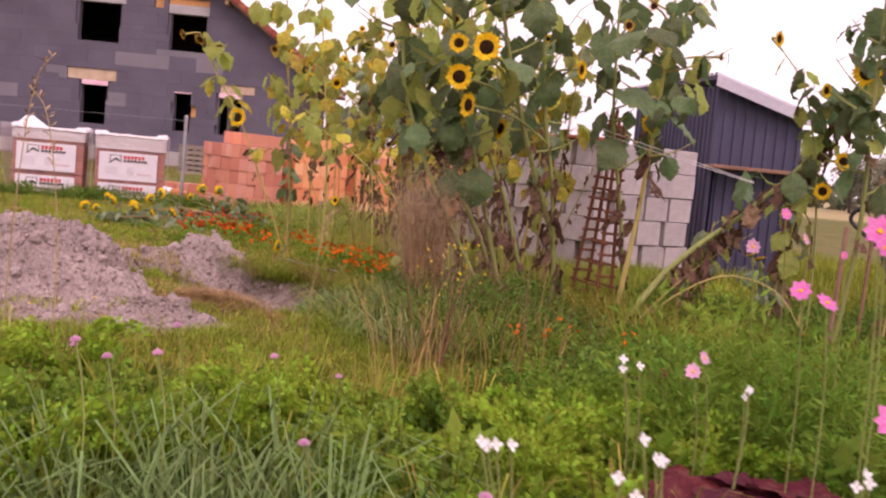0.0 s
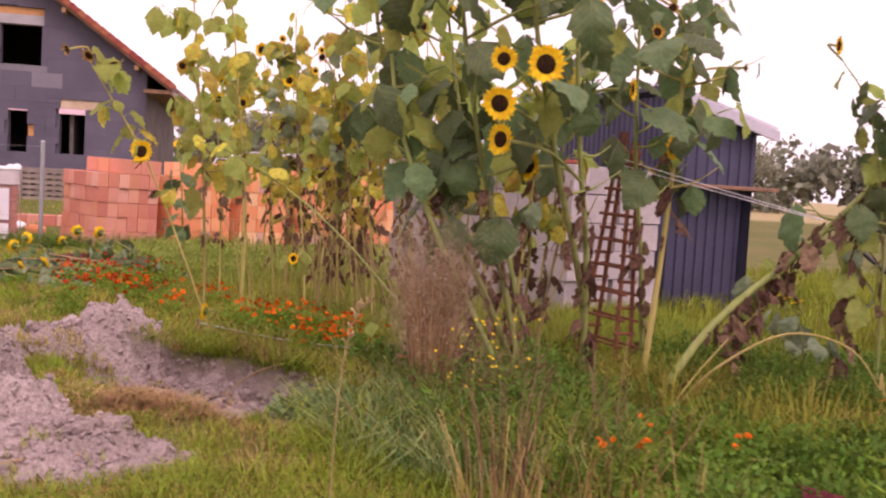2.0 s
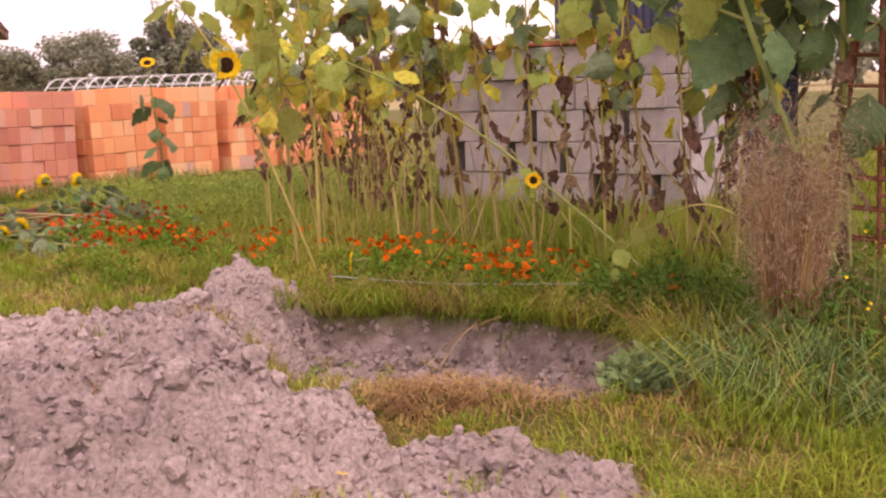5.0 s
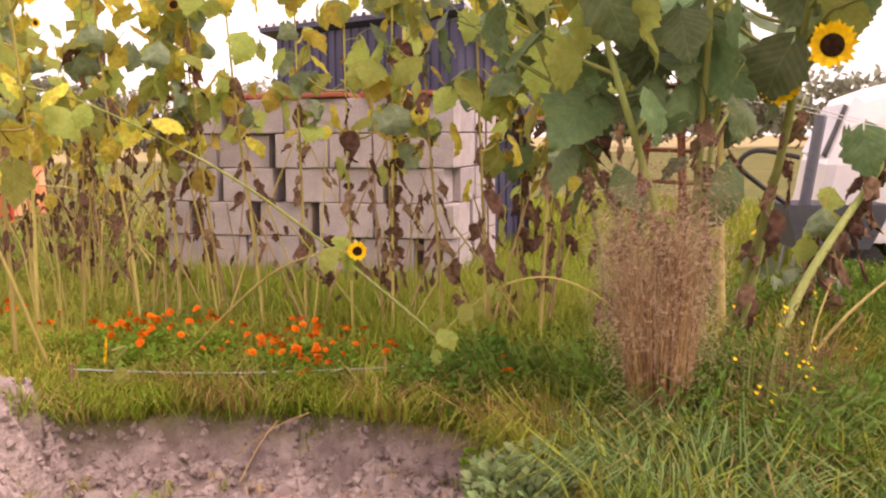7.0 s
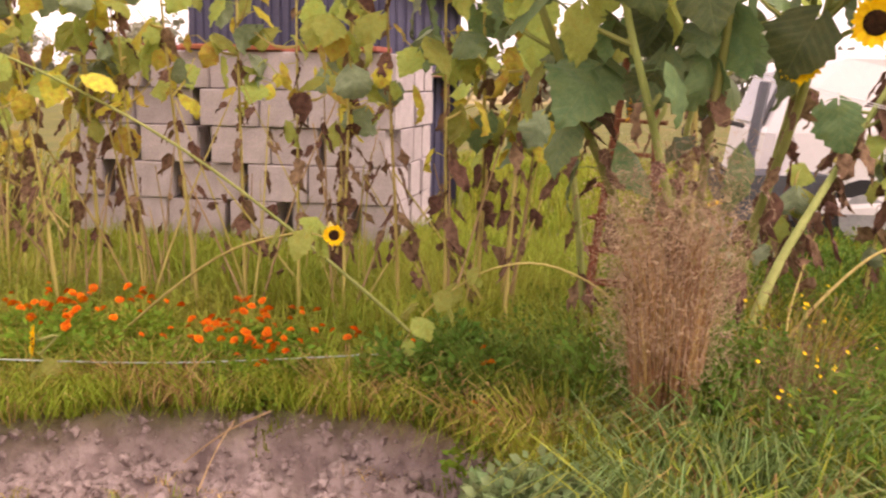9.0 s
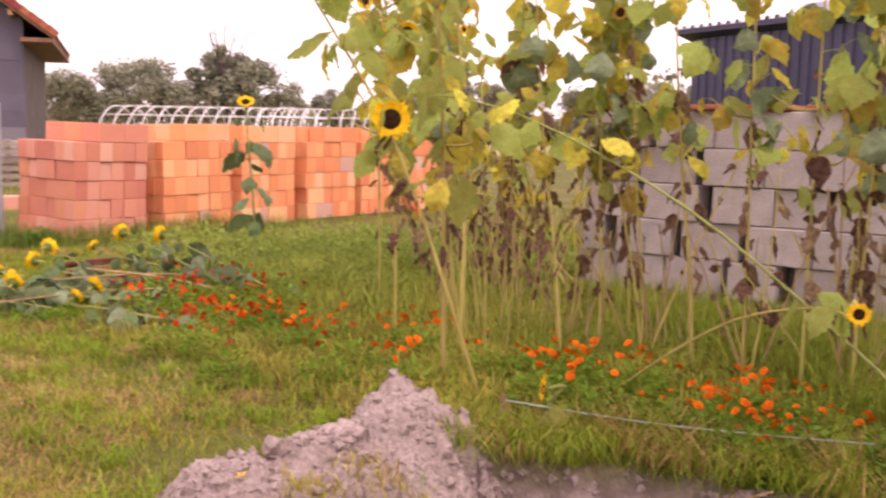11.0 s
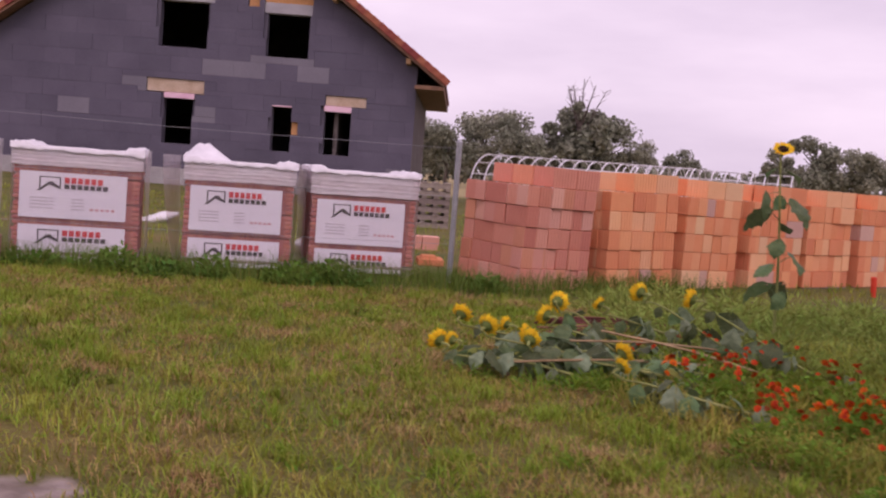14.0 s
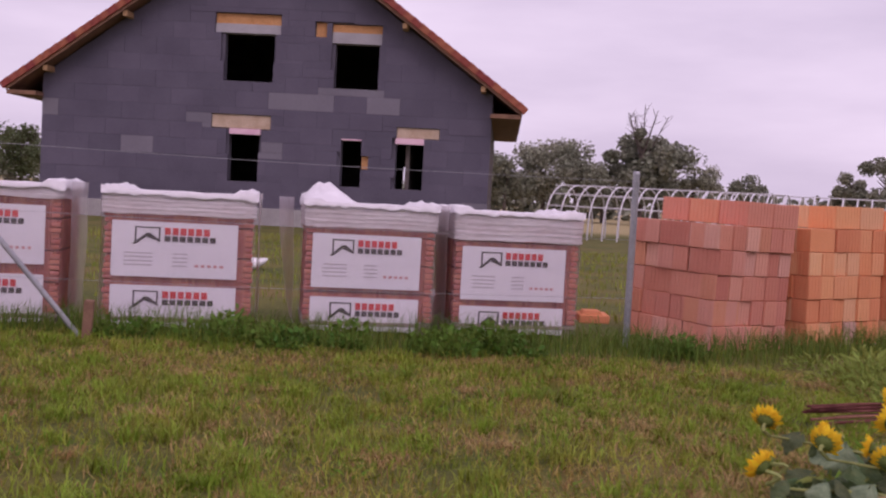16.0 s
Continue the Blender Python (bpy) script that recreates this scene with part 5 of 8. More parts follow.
def calyx_mesh():
    b, n = Build(), 12
    for r_, z in ((0.47, -0.01), (0.4, -0.14), (0.16, -0.24)):
        b.v += [(math.cos(2 * math.pi * k / n) * r_, math.sin(2 * math.pi * k / n) * r_, z) for k in range(n)]
    b.v.append((0, 0, -0.3))
    for i in range(2):
        for k in range(n):
            b.f.append((i * n + (k + 1) % n, i * n + k, i * n + n + k, i * n + n + (k + 1) % n))
    b.f += [(2 * n + (k + 1) % n, 2 * n + k, 3 * n) for k in range(n)]
    for k in range(14):
        a = 2 * math.pi * k / 14
        c, s = math.cos(a), math.sin(a)
        b.add([(c * 0.4 - s * 0.09, s * 0.4 + c * 0.09, -0.1), (c * 0.4 + s * 0.09, s * 0.4 - c * 0.09, -0.1), (c * 0.68, s * 0.68, -0.03)], [(0, 1, 2)])
    return b.mesh("calyx", M["calyx"], True)


PETALS = [petals_mesh("petals", M["petal"], 19, 0.42, 1.0, 0.24, 0.08, s, 2) for s in (1, 2)]
PETALS_CUP = petals_mesh("petals", M["petal"], 20, 0.42, 1.0, 0.28, 0.38, 7, 2)
PETALS_OLD = petals_mesh("petals", M["petal_old"], 13, 0.42, 0.85, 0.2, 0.3, 5, 1)
DISC, CALYX = disc_mesh(), calyx_mesh()


def aim(pos, facing, size):
    q = Vector(facing).normalized().to_track_quat('Z', 'Y')
    return Matrix.Translation(pos) @ q.to_matrix().to_4x4() @ Matrix.Diagonal((size, size, size, 1))


def flower_head(parent, pos, facing, radius, old=False, seed=0):
    """old: False for open, True for faded, 2 for cut ones with the petals folded up."""
    h = part("flower_head", CALYX, None, parent, m=aim(pos, facing, radius) @ pose(0, 0, 0, 0, 0, seed * 40))
    part("petals", PETALS_CUP if old == 2 else PETALS_OLD if old else PETALS[seed % 2], None, h, "ragged orange petals" if old is True else "bright yellow petals")
    part("seed_disc", DISC, None, h, "dark brown seed disc")
    return h


def along(pts, t):
    pts = [Vector(p) for p in pts]
    ls = [(pts[i + 1] - pts[i]).length for i in range(len(pts) - 1)]
    d = t * sum(ls)
    for i, l_ in enumerate(ls):
        if d <= l_ or i == len(ls) - 1:
            return pts[i].lerp(pts[i + 1], min(1.0, d / l_))
        d -= l_


def smooth_path(pts, n=10):
    """A soft curve through the points."""
    pts = [Vector(p) for p in pts]
    out = []
    for i in range(len(pts) - 1):
        p0, p1, p2, p3 = pts[max(i - 1, 0)], pts[i], pts[i + 1], pts[min(i + 2, len(pts) - 1)]
        for k in range(n):
            t = k / n
            out.append(0.5 * ((2 * p1) + (p2 - p0) * t + (2 * p0 - 5 * p1 + 4 * p2 - p3) * t * t + (3 * p1 - p0 - 3 * p2 + p3) * t ** 3))
    return out + [pts[-1]]


def sunflower(label, pts, r0, stem, leaves, heads=(), group="sunflowers", seed=0, bushy=0.0):
    """pts: the stalk, from the ground up. leaves: (kind, count, from, to, length). heads: (place, facing, radius, faded)."""
    r = random.Random(seed)
    o = Vector(pts[0])
    e = base("sunflower", Matrix.Translation(o), label, "sunflower", group)
    path = [p - o for p in smooth_path(pts, 5)]
    n = len(path)
    part("stem", Build().tube(path, [r0 * (1 - 0.6 * i / (n - 1)) for i in range(n)], 7), M[stem], e, smooth=True)
    shoots = []
    for i in range(int(bushy * 26)):
        a = along(path, 0.45 + 0.5 * (i + r.random()) / (bushy * 26))
        w = math.radians(i * 137.5 + r.uniform(-30, 30))
        ln = bushy * r.uniform(0.6, 1.15)
        q = a + Vector((math.cos(w) * ln, math.sin(w) * ln, ln * r.uniform(0.2, 0.9)))
        shoot = smooth_path([a, a.lerp(q, 0.5) + Vector((0, 0, -0.03)), q], 3)
        part("side_shoot", Build().tube(shoot, [0.006 + r0 * 0.1] * 4 + [0.003] * (len(shoot) - 4), 5), M[stem], e)
        shoots.append(shoot)
    k = 0
    for kind, count, t0, t1, length in leaves:
        for i in range(count):
            t = t0 + (t1 - t0) * (i + r.uniform(0.1, 0.9)) / count
            p = along(path, t)
            if shoots and kind != "dead" and r.random() < 0.62:
                near = [q for q in shoots if abs(q[0].z - p.z) < 0.35] or shoots
                p = along(r.choice(near), r.uniform(0.3, 1.0))
            k += 1
            yaw = k * 137.5 + r.uniform(-25, 25)
            s = length * r.choice((0.5, 0.65, 0.8, 0.9, 1.0, 1.1))
            shape = (s * r.uniform(0.4, 1.1), s * r.uniform(0.35, 1.1), s * r.uniform(0.5, 1.15), 1) if kind == "dead" else (s, s, s, 1)
            part("leaf", r.choice(LEAF[kind]), None, e, m=Matrix.Translation(p) @ pose(0, 0, 0, r.uniform(-35, 35), r.uniform(-30, 50), yaw) @ Matrix.Diagonal(shape))
    for i, (hp, facing, rad, old) in enumerate(heads):
        hp = Vector(hp) - o
        f = Vector(facing).normalized()
        back = hp - f * rad * 0.28
        near = min(range(2, n), key=lambda q: (path[q] - hp).length + (0.3 if path[q].z > hp.z - 0.05 else 0))
        a = path[near]
        mid = a.lerp(back, 0.55) - f * 0.06 + Vector((0, 0, 0.04))
        part("branch", Build().tube(smooth_path([a, mid, back], 3), 0.006 + r0 * 0.12, 5), M[stem], e)
        flower_head(e, hp, f, rad, old, seed + i)
    return e


# ---- sunflowers: the big dark-leaved clump in front of the trellis ----
toA, toB = (-0.05, -1, 0.05), (-0.8, -0.55, 0.0)
sunflower("tall sunflower with large dark green leaves and open flowers", [(2.95, -0.65, 0.08), (2.75, -1.0, 0.75), (2.5, -1.3, 1.35), (2.3, -1.5, 2.0), (2.2, -1.55, 2.75)], 0.021, "stem_green",
          [("dark", 4, 0.42, 0.58, 0.2), ("dark", 23, 0.58, 1.0, 0.21), ("mid", 11, 0.6, 1.0, 0.17), ("dead", 14, 0.08, 0.48, 0.2)],
          [((2.08, -1.88, 1.58), toA, 0.075, False), ((2.2, -2.1, 1.72), toA, 0.08, False), ((2.06, -2.0, 1.74), (-0.2, -1, 0), 0.055, False)], seed=1, bushy=0.34)
sunflower("tall sunflower with broad dark leaves beside the trellis", [(2.85, -0.8, 0.08), (2.75, -1.05, 0.9), (2.6, -1.25, 1.6), (2.5, -1.3, 2.8)], 0.02, "stem_green",
          [("dark", 19, 0.55, 1.0, 0.2), ("mid", 9, 0.55, 1.0, 0.16), ("dead", 14, 0.08, 0.48, 0.2)],
          [((2.15, -1.63, 1.45), toB, 0.075, False), ((2.36, -1.33, 1.35), (-0.75, -0.4, 0.1), 0.07, False), ((2.78, -1.45, 1.72), (0.9, -0.6, 0), 0.06, False)], seed=2, bushy=0.32)
sunflower("tall sunflower with drooping dark green leaves", [(2.55, -0.85, 0.08), (2.3, -1.05, 0.95), (2.08, -1.25, 1.7), (1.9, -1.35, 2.75)], 0.019, "stem_green",
          [("dark", 8, 0.36, 0.54, 0.21), ("dark", 20, 0.5, 1.0, 0.21), ("mid", 13, 0.6, 0.9, 0.2), ("dead", 14, 0.08, 0.48, 0.2)], [((2.45, -1.9, 2.05), (0.3, -1, 0.1), 0.06, True)], seed=3, bushy=0.34)
sunflower("thick leaning sunflower with dark leaves overhead", [(2.6, -0.7, 0.08), (2.25, -0.78, 0.8), (1.93, -0.76, 1.3), (1.72, -0.66, 1.9), (1.62, -0.6, 2.75)], 0.02, "stem_green",
          [("dark", 8, 0.34, 0.5, 0.21), ("dark", 20, 0.45, 1.0, 0.21), ("mid", 23, 0.45, 1.0, 0.18), ("dead", 14, 0.08, 0.48, 0.2)], seed=4, bushy=0.34)
sunflower("sunflower leaning over the brown tuft with large dark leaves", [(2.5, -0.95, 0.08), (2.15, -1.08, 0.7), (1.92, -1.1, 1.15), (1.75, -1.05, 1.7), (1.66, -1.0, 2.7)], 0.018, "stem_green",
          [("dark", 8, 0.34, 0.5, 0.21), ("dark", 18, 0.45, 1.0, 0.21), ("mid", 16, 0.45, 0.9, 0.2), ("dead", 14, 0.08, 0.48, 0.2)], [((1.95, -1.0, 1.2), (-0.5, 0.7, 0), 0.05, True)], seed=14, bushy=0.32)
sunflower("bushy sunflower with mixed green leaves behind the leaning ones", [(2.75, -0.3, 0.08), (2.5, -0.38, 0.9), (2.2, -0.42, 1.6), (2.0, -0.42, 2.75)], 0.017, "stem_green",
          [("mid", 27, 0.45, 1.0, 0.18), ("dark", 12, 0.45, 1.0, 0.2), ("dead", 14, 0.08, 0.48, 0.2)], seed=15, bushy=0.34)
sunflower("sunflower with dark leaves close to the trellis", [(3.45, -0.15, 0.08), (3.3, -0.35, 0.9), (3.15, -0.55, 1.5), (3.1, -0.6, 2.35)], 0.018, "stem_green",
          [("dark", 12, 0.5, 1.0, 0.26), ("dead", 14, 0.08, 0.48, 0.2)], [((3.15, -0.75, 2.1), (0.2, -1, 0.1), 0.05, True)], seed=5, bushy=0.3)
# pale stalk and the leaning one towards the open field
sunflower("tall pale-stemmed sunflower with small leaves at the top", [(3.3, -0.48, 0.08), (3.42, -0.36, 0.9), (3.5, -0.28, 1.7), (3.56, -0.2, 2.6)], 0.021, "stem_pale",
          [("dark", 34, 0.52, 1.0, 0.18), ("mid", 18, 0.52, 1.0, 0.15), ("dead", 7, 0.3, 0.6, 0.25), ("mid", 3, 0.4, 0.6, 0.2), ("dark", 12, 0.44, 0.72, 0.25)],
          [((3.42, -0.42, 1.52), (0.5, -0.9, 0), 0.075, False), ((3.37, -0.39, 2.3), (-0.6, -0.7, 0), 0.05, True), ((3.9, -0.25, 2.02), (0.7, -0.6, 0), 0.045, True)], seed=6, bushy=0.42)
sunflower("leaning thick sunflower with withered brown leaves and flowers", [(3.28, -0.7, 0.08), (3.5, -0.74, 0.46), (3.72, -0.78, 0.72), (4.06, -0.81, 1.02), (4.45, -0.9, 1.5), (4.7, -1.0, 2.15)], 0.026, "stem_green",
          [("dead", 58, 0.2, 0.8, 0.26), ("dark", 20, 0.68, 1.0, 0.23), ("mid", 8, 0.55, 0.9, 0.17)],
          [((4.5, -1.25, 1.878), (-0.35, -0.9, 0.1), 0.09, False), ((4.35, -1.18, 1.16), (-0.35, -0.9, 0), 0.057, False), ((4.5, -1.07, 1.355), (-0.1, -0.9, 0.2), 0.06, False)], seed=7, bushy=0.26)
sunflower("sunflower with dark leaves at the edge of the field", [(4.5, -1.2, 0.08), (4.55, -1.3, 0.9), (4.5, -1.4, 1.6), (4.45, -1.5, 2.4)], 0.018, "stem_green",
          [("dark", 30, 0.5, 1.0, 0.19), ("dead", 5, 0.3, 0.6, 0.22), ("mid", 3, 0.5, 0.9, 0.16)], [((4.25, -1.3, 1.75), (0.5, -0.8, 0), 0.05, False)], seed=8, bushy=0.3)

for i, (x, y, top) in enumerate(((3.75, -0.55, 0.9), (4.2, -0.85, 1.15), (4.9, -1.0, 1.8), (5.1, -1.25, 2.1))):
    sunflower("half-withered sunflower with brown hanging leaves", [(x, y, 0.08), (x + 0.05, y - 0.04, top * 0.5), (x + 0.12, y - 0.1, top)], 0.011, "stem_pale",
              [("dead", 22, 0.1, 0.95, 0.22), ("mid", 7, 0.6, 1.0, 0.16), ("grey", 4, 0.4, 1.0, 0.15)], seed=130 + i)

sunflower("slender sunflower with small leaves and one open flower", [(4.45, -0.95, 0.08), (4.42, -0.95, 1.0), (4.27, -0.97, 1.72), (4.08, -0.97, 2.0)], 0.009, "stem_green",
          [("mid", 9, 0.55, 0.97, 0.13), ("dark", 9, 0.5, 0.97, 0.14), ("dead", 5, 0.3, 0.6, 0.18)], [((4.04, -0.99, 2.07), (0.6, -0.7, 0), 0.055, False)], seed=140)

# ---- sunflowers: the long yellowing row in front of the concrete blocks ----
rs = random.Random(21)
ROW = [(1.9, 5.0), (2.05, 4.6), (1.75, 4.3), (1.68, 2.3), (1.75, 2.05), (1.9, 1.85), (1.98, 1.5), (2.12, 1.3), (2.2, 0.98), (2.32, 0.8), (2.45, 0.55), (2.62, 0.42), (2.68, 0.12), (2.85, 0.3), (1.5, 4.6), (1.7, 3.4), (2.0, 2.2), (2.5, 1.1), (1.35, 2.5), (1.5, 2.0), (1.25, 3.0)]
for i, (x, y) in enumerate(ROW):
    lx, ly, top = rs.uniform(-0.3, 0.2), rs.uniform(-0.35, 0.15), rs.uniform(2.0, 2.75)
    pts = [(x, y, 0.08), (x + lx * 0.25, y + ly * 0.25, 0.7), (x + lx * 0.6, y + ly * 0.6, 1.3), (x + lx, y + ly, top)]
    hd = []
    if i % 2 == 0:
        hd = [((x + lx - 0.1, y + ly - 0.12, top - rs.uniform(0.0, 0.3)), (rs.uniform(-0.9, 0.6), -0.8, rs.uniform(-0.5, 0.2)), rs.uniform(0.035, 0.055), rs.random() < 0.45)]
    if i in (2, 6, 9, 14):
        hd.append(((x + lx + 0.15, y + ly + 0.05, top - 0.05), (rs.uniform(-0.5, 0.5), -0.8, 0.1), 0.045, False))
    sunflower("thin sunflower with yellowing leaves and dead leaves below", pts, rs.uniform(0.008, 0.012), "stem_pale",
              [("yellow", rs.randint(10, 14), 0.4, 1.0, 0.155), ("mid", rs.randint(11, 16), 0.45, 1.0, 0.155), ("grey", 5, 0.45, 1.0, 0.16), ("dead", rs.randint(13, 18), 0.2, 0.7, 0.17)], hd, seed=30 + i, bushy=0.2)
# bare pale stalks standing between them
for i in range(44):
    x, y = ROW[(i // 5 * 2 + 1) % len(ROW)]
    x, y, lean = x + rs.uniform(-0.06, 0.06), y + rs.uniform(-0.06, 0.06), (i % 5 - 2) * 0.2 + rs.uniform(-0.12, 0.12)
    h = rs.uniform(0.7, 1.5)
    sunflower("bare pale sunflower stalk with a few dry leaves", [(x, y, 0.08), (x + lean * 0.4, y - lean * 0.3, h * 0.5), (x + lean, y - lean * 0.7 + rs.uniform(-0.1, 0.1), h)],
              rs.uniform(0.005, 0.0095), ("stem_pale", "stem_dead")[i % 2], [("dead", 4, 0.35, 0.95, 0.16)], group="bare stalks", seed=60 + i)
# leaning plant with the big open flower
sunflower("leaning pale sunflower with one big open flower", [(0.82, 1.36, 0.08), (0.6, 1.29, 0.68), (0.35, 1.24, 1.29), (0.09, 1.24, 1.72), (-0.09, 1.27, 2.0)], 0.0095, "stem_pale",
          [("mid", 18, 0.58, 1.0, 0.18), ("yellow", 5, 0.5, 0.8, 0.15), ("dead", 5, 0.3, 0.62, 0.15)],
          [((0.33, 1.15, 1.34), (-0.35, -0.95, 0.1), 0.085, False), ((-0.03, 1.17, 1.95), (-0.3, -0.6, -0.5), 0.06, True), ((0.13, 1.18, 1.9), (0.3, -0.6, -0.6), 0.055, True), ((-0.17, 1.18, 1.98), (-0.8, -0.5, -0.3), 0.055, True)], seed=90, bushy=0.16)
sunflower("yellowing sunflower with many leaves near the leaning one", [(0.75, 1.7, 0.08), (0.72, 1.65, 0.9), (0.68, 1.6, 1.5), (0.58, 1.55, 2.6)], 0.013, "stem_pale",
          [("mid", 28, 0.45, 1.0, 0.18), ("yellow", 12, 0.42, 1.0, 0.17), ("dead", 8, 0.25, 0.6, 0.16)], [((0.55, 1.4, 1.95), (-0.2, -0.7, -0.3), 0.05, True)], seed=91, bushy=0.22)
sunflower("yellowing sunflower behind the marigolds", [(1.0, 2.2, 0.08), (1.0, 2.15, 0.9), (0.95, 2.1, 1.5), (0.82, 2.0, 2.65)], 0.013, "stem_pale",
          [("mid", 28, 0.45, 1.0, 0.18), ("yellow", 12, 0.42, 1.0, 0.17), ("dead", 8, 0.25, 0.6, 0.16)], [((0.8, 1.9, 1.9), (-0.4, -0.7, -0.2), 0.045, False)], seed=92, bushy=0.22)
for i, (x, y, top) in enumerate(((1.2, 4.25, 2.3), (0.95, 3.7, 2.25), (0.8, 2.75, 2.2), (1.35, 3.4, 2.45))):
    sunflower("leafy yellow-green sunflower at the end of the row", [(x, y, 0.08), (x - 0.02, y - 0.05, 0.9), (x - 0.06, y - 0.1, 1.5), (x - 0.14, y - 0.15, top)], 0.009, "stem_pale",
              [("mid", 22, 0.48, 1.0, 0.17), ("yellow", 9, 0.45, 1.0, 0.16), ("dead", 8, 0.25, 0.6, 0.16)],
              [((x - 0.3, y - 0.3, top - 0.15), (-0.5, -0.8, 0.1), 0.07, False), ((x - 0.05, y - 0.35, top - 0.4), (-0.2, -0.9, -0.1), 0.065, False)], seed=150 + i, bushy=0.24)
# leafy plant closing the gap beside the concrete blocks
sunflower("bushy sunflower with green and withered leaves beside the blocks", [(2.82, 0.42, 0.08), (2.84, 0.4, 0.8), (2.8, 0.38, 1.4), (2.74, 0.34, 2.2)], 0.013, "stem_pale",
          [("mid", 16, 0.32, 0.95, 0.19), ("dark", 12, 0.38, 0.95, 0.19), ("yellow", 5, 0.35, 0.8, 0.17), ("dead", 16, 0.12, 0.6, 0.2)], seed=160, bushy=0.2)
# withered stalks at the far end of the row
for i in range(16):
    x, y, h = rs.uniform(1.45, 2.1), rs.uniform(3.3, 5.0), rs.uniform(0.9, 1.6)
    lean = rs.uniform(-0.35, 0.35)
    sunflower("withered thin sunflower hung with dead leaves", [(x, y, 0.08), (x + lean * 0.3, y, h * 0.5), (x + lean, y - 0.1, h)], rs.uniform(0.006, 0.009), ("stem_pale", "stem_dead")[i % 2],
              [("dead", 12, 0.2, 0.95, 0.17), ("yellow", 3, 0.5, 1.0, 0.13)], group="bare stalks", seed=170 + i)
# young single plant in front of the clay blocks
sunflower("young sunflower with dark leaves in front of clay blocks", [(0.3, 4.95, 0.08), (0.28, 4.94, 0.7), (0.22, 4.94, 1.44)], 0.012, "stem_green",
          [("dark", 14, 0.3, 0.95, 0.2)], [((0.22, 4.9, 1.48), (-0.1, -0.6, 0.7), 0.07, False)], seed=93)
# long thin stalk leaning across the block stack
sunflower("long thin stalk leaning over the grass", [(2.35, 0.15, 0.08), (2.0, 0.45, 0.5), (1.5, 0.85, 1.0), (0.95, 1.2, 1.35), (0.6, 1.4, 1.45)], 0.009, "stem_green", [("yellow", 5, 0.6, 1.0, 0.15), ("mid", 4, 0.7, 1.0, 0.14)], seed=94)
sunflower("bent pale stalk arching over the grass", [(2.2, 3.2, 0.08), (2.1, 3.5, 0.45), (1.9, 3.85, 0.8), (1.5, 4.1, 0.86), (1.1, 4.1, 0.72)], 0.009, "stem_pale", [("dead", 3, 0.4, 0.9, 0.12)], group="bare stalks", seed=95)
sunflower("bent pale stalk arching over the grass", [(2.25, 3.0, 0.08), (2.1, 3.3, 0.4), (1.85, 3.6, 0.66), (1.4, 3.75, 0.66), (1.0, 3.7, 0.5)], 0.009, "stem_pale", [("dead", 2, 0.4, 0.9, 0.12)], group="bare stalks", seed=96)
sunflower("small sunflower on a bent stem with limp green leaves", [(1.42, 1.3, 0.12), (1.41, 0.8, 0.42), (1.38, 0.3, 0.66), (1.35, -0.13, 0.775), (1.34, -0.3, 0.78)], 0.006, "stem_pale",
          [("mid", 6, 0.9, 1.0, 0.15)], [((1.335, -0.34, 0.795), (-0.6, -0.8, 0.1), 0.036, False)], seed=97)
sunflower("thin arching stem with limp leaves over the marigolds", [(2.15, -1.05, 0.1), (2.08, -0.93, 0.52), (1.98, -0.72, 0.67), (1.95, -0.45, 0.63), (1.85, -0.26, 0.48), (1.77, -0.2, 0.35)], 0.005, "stem_pale", [("mid", 8, 0.7, 1.0, 0.1)], seed=98)
sunflower("dried drooping sunflower bent to the ground", [(3.34, -0.82, 0.08), (3.52, -0.94, 0.36), (3.83, -1.08, 0.58), (4.13, -1.18, 0.53), (4.29, -1.22, 0.33)], 0.009, "stem_pale", [("dead", 2, 0.1, 0.4, 0.15)],
          [((4.31, -1.23, 0.29), (0.1, -0.2, -1), 0.05, True)], group="bare stalks", seed=99)
sunflower("dry thin stalk leaning out of the clump", [(3.25, -0.95, 0.08), (3.45, -0.85, 0.3), (3.75, -0.8, 0.6), (4.1, -0.75, 0.85)], 0.006, "stem_pale", [("dead", 4, 0.2, 0.9, 0.18)], group="bare stalks", seed=100)
sunflower("fallen sunflower lying in the grass with a yellow flower", [(1.0, 0.75, 0.12), (0.9, 0.72, 0.2), (0.83, 0.7, 0.3)], 0.006, "stem_green", [("mid", 2, 0.5, 0.9, 0.1)], [((0.815, 0.69, 0.345), (-1, 0.35, 0.1), 0.06, False)], seed=101)
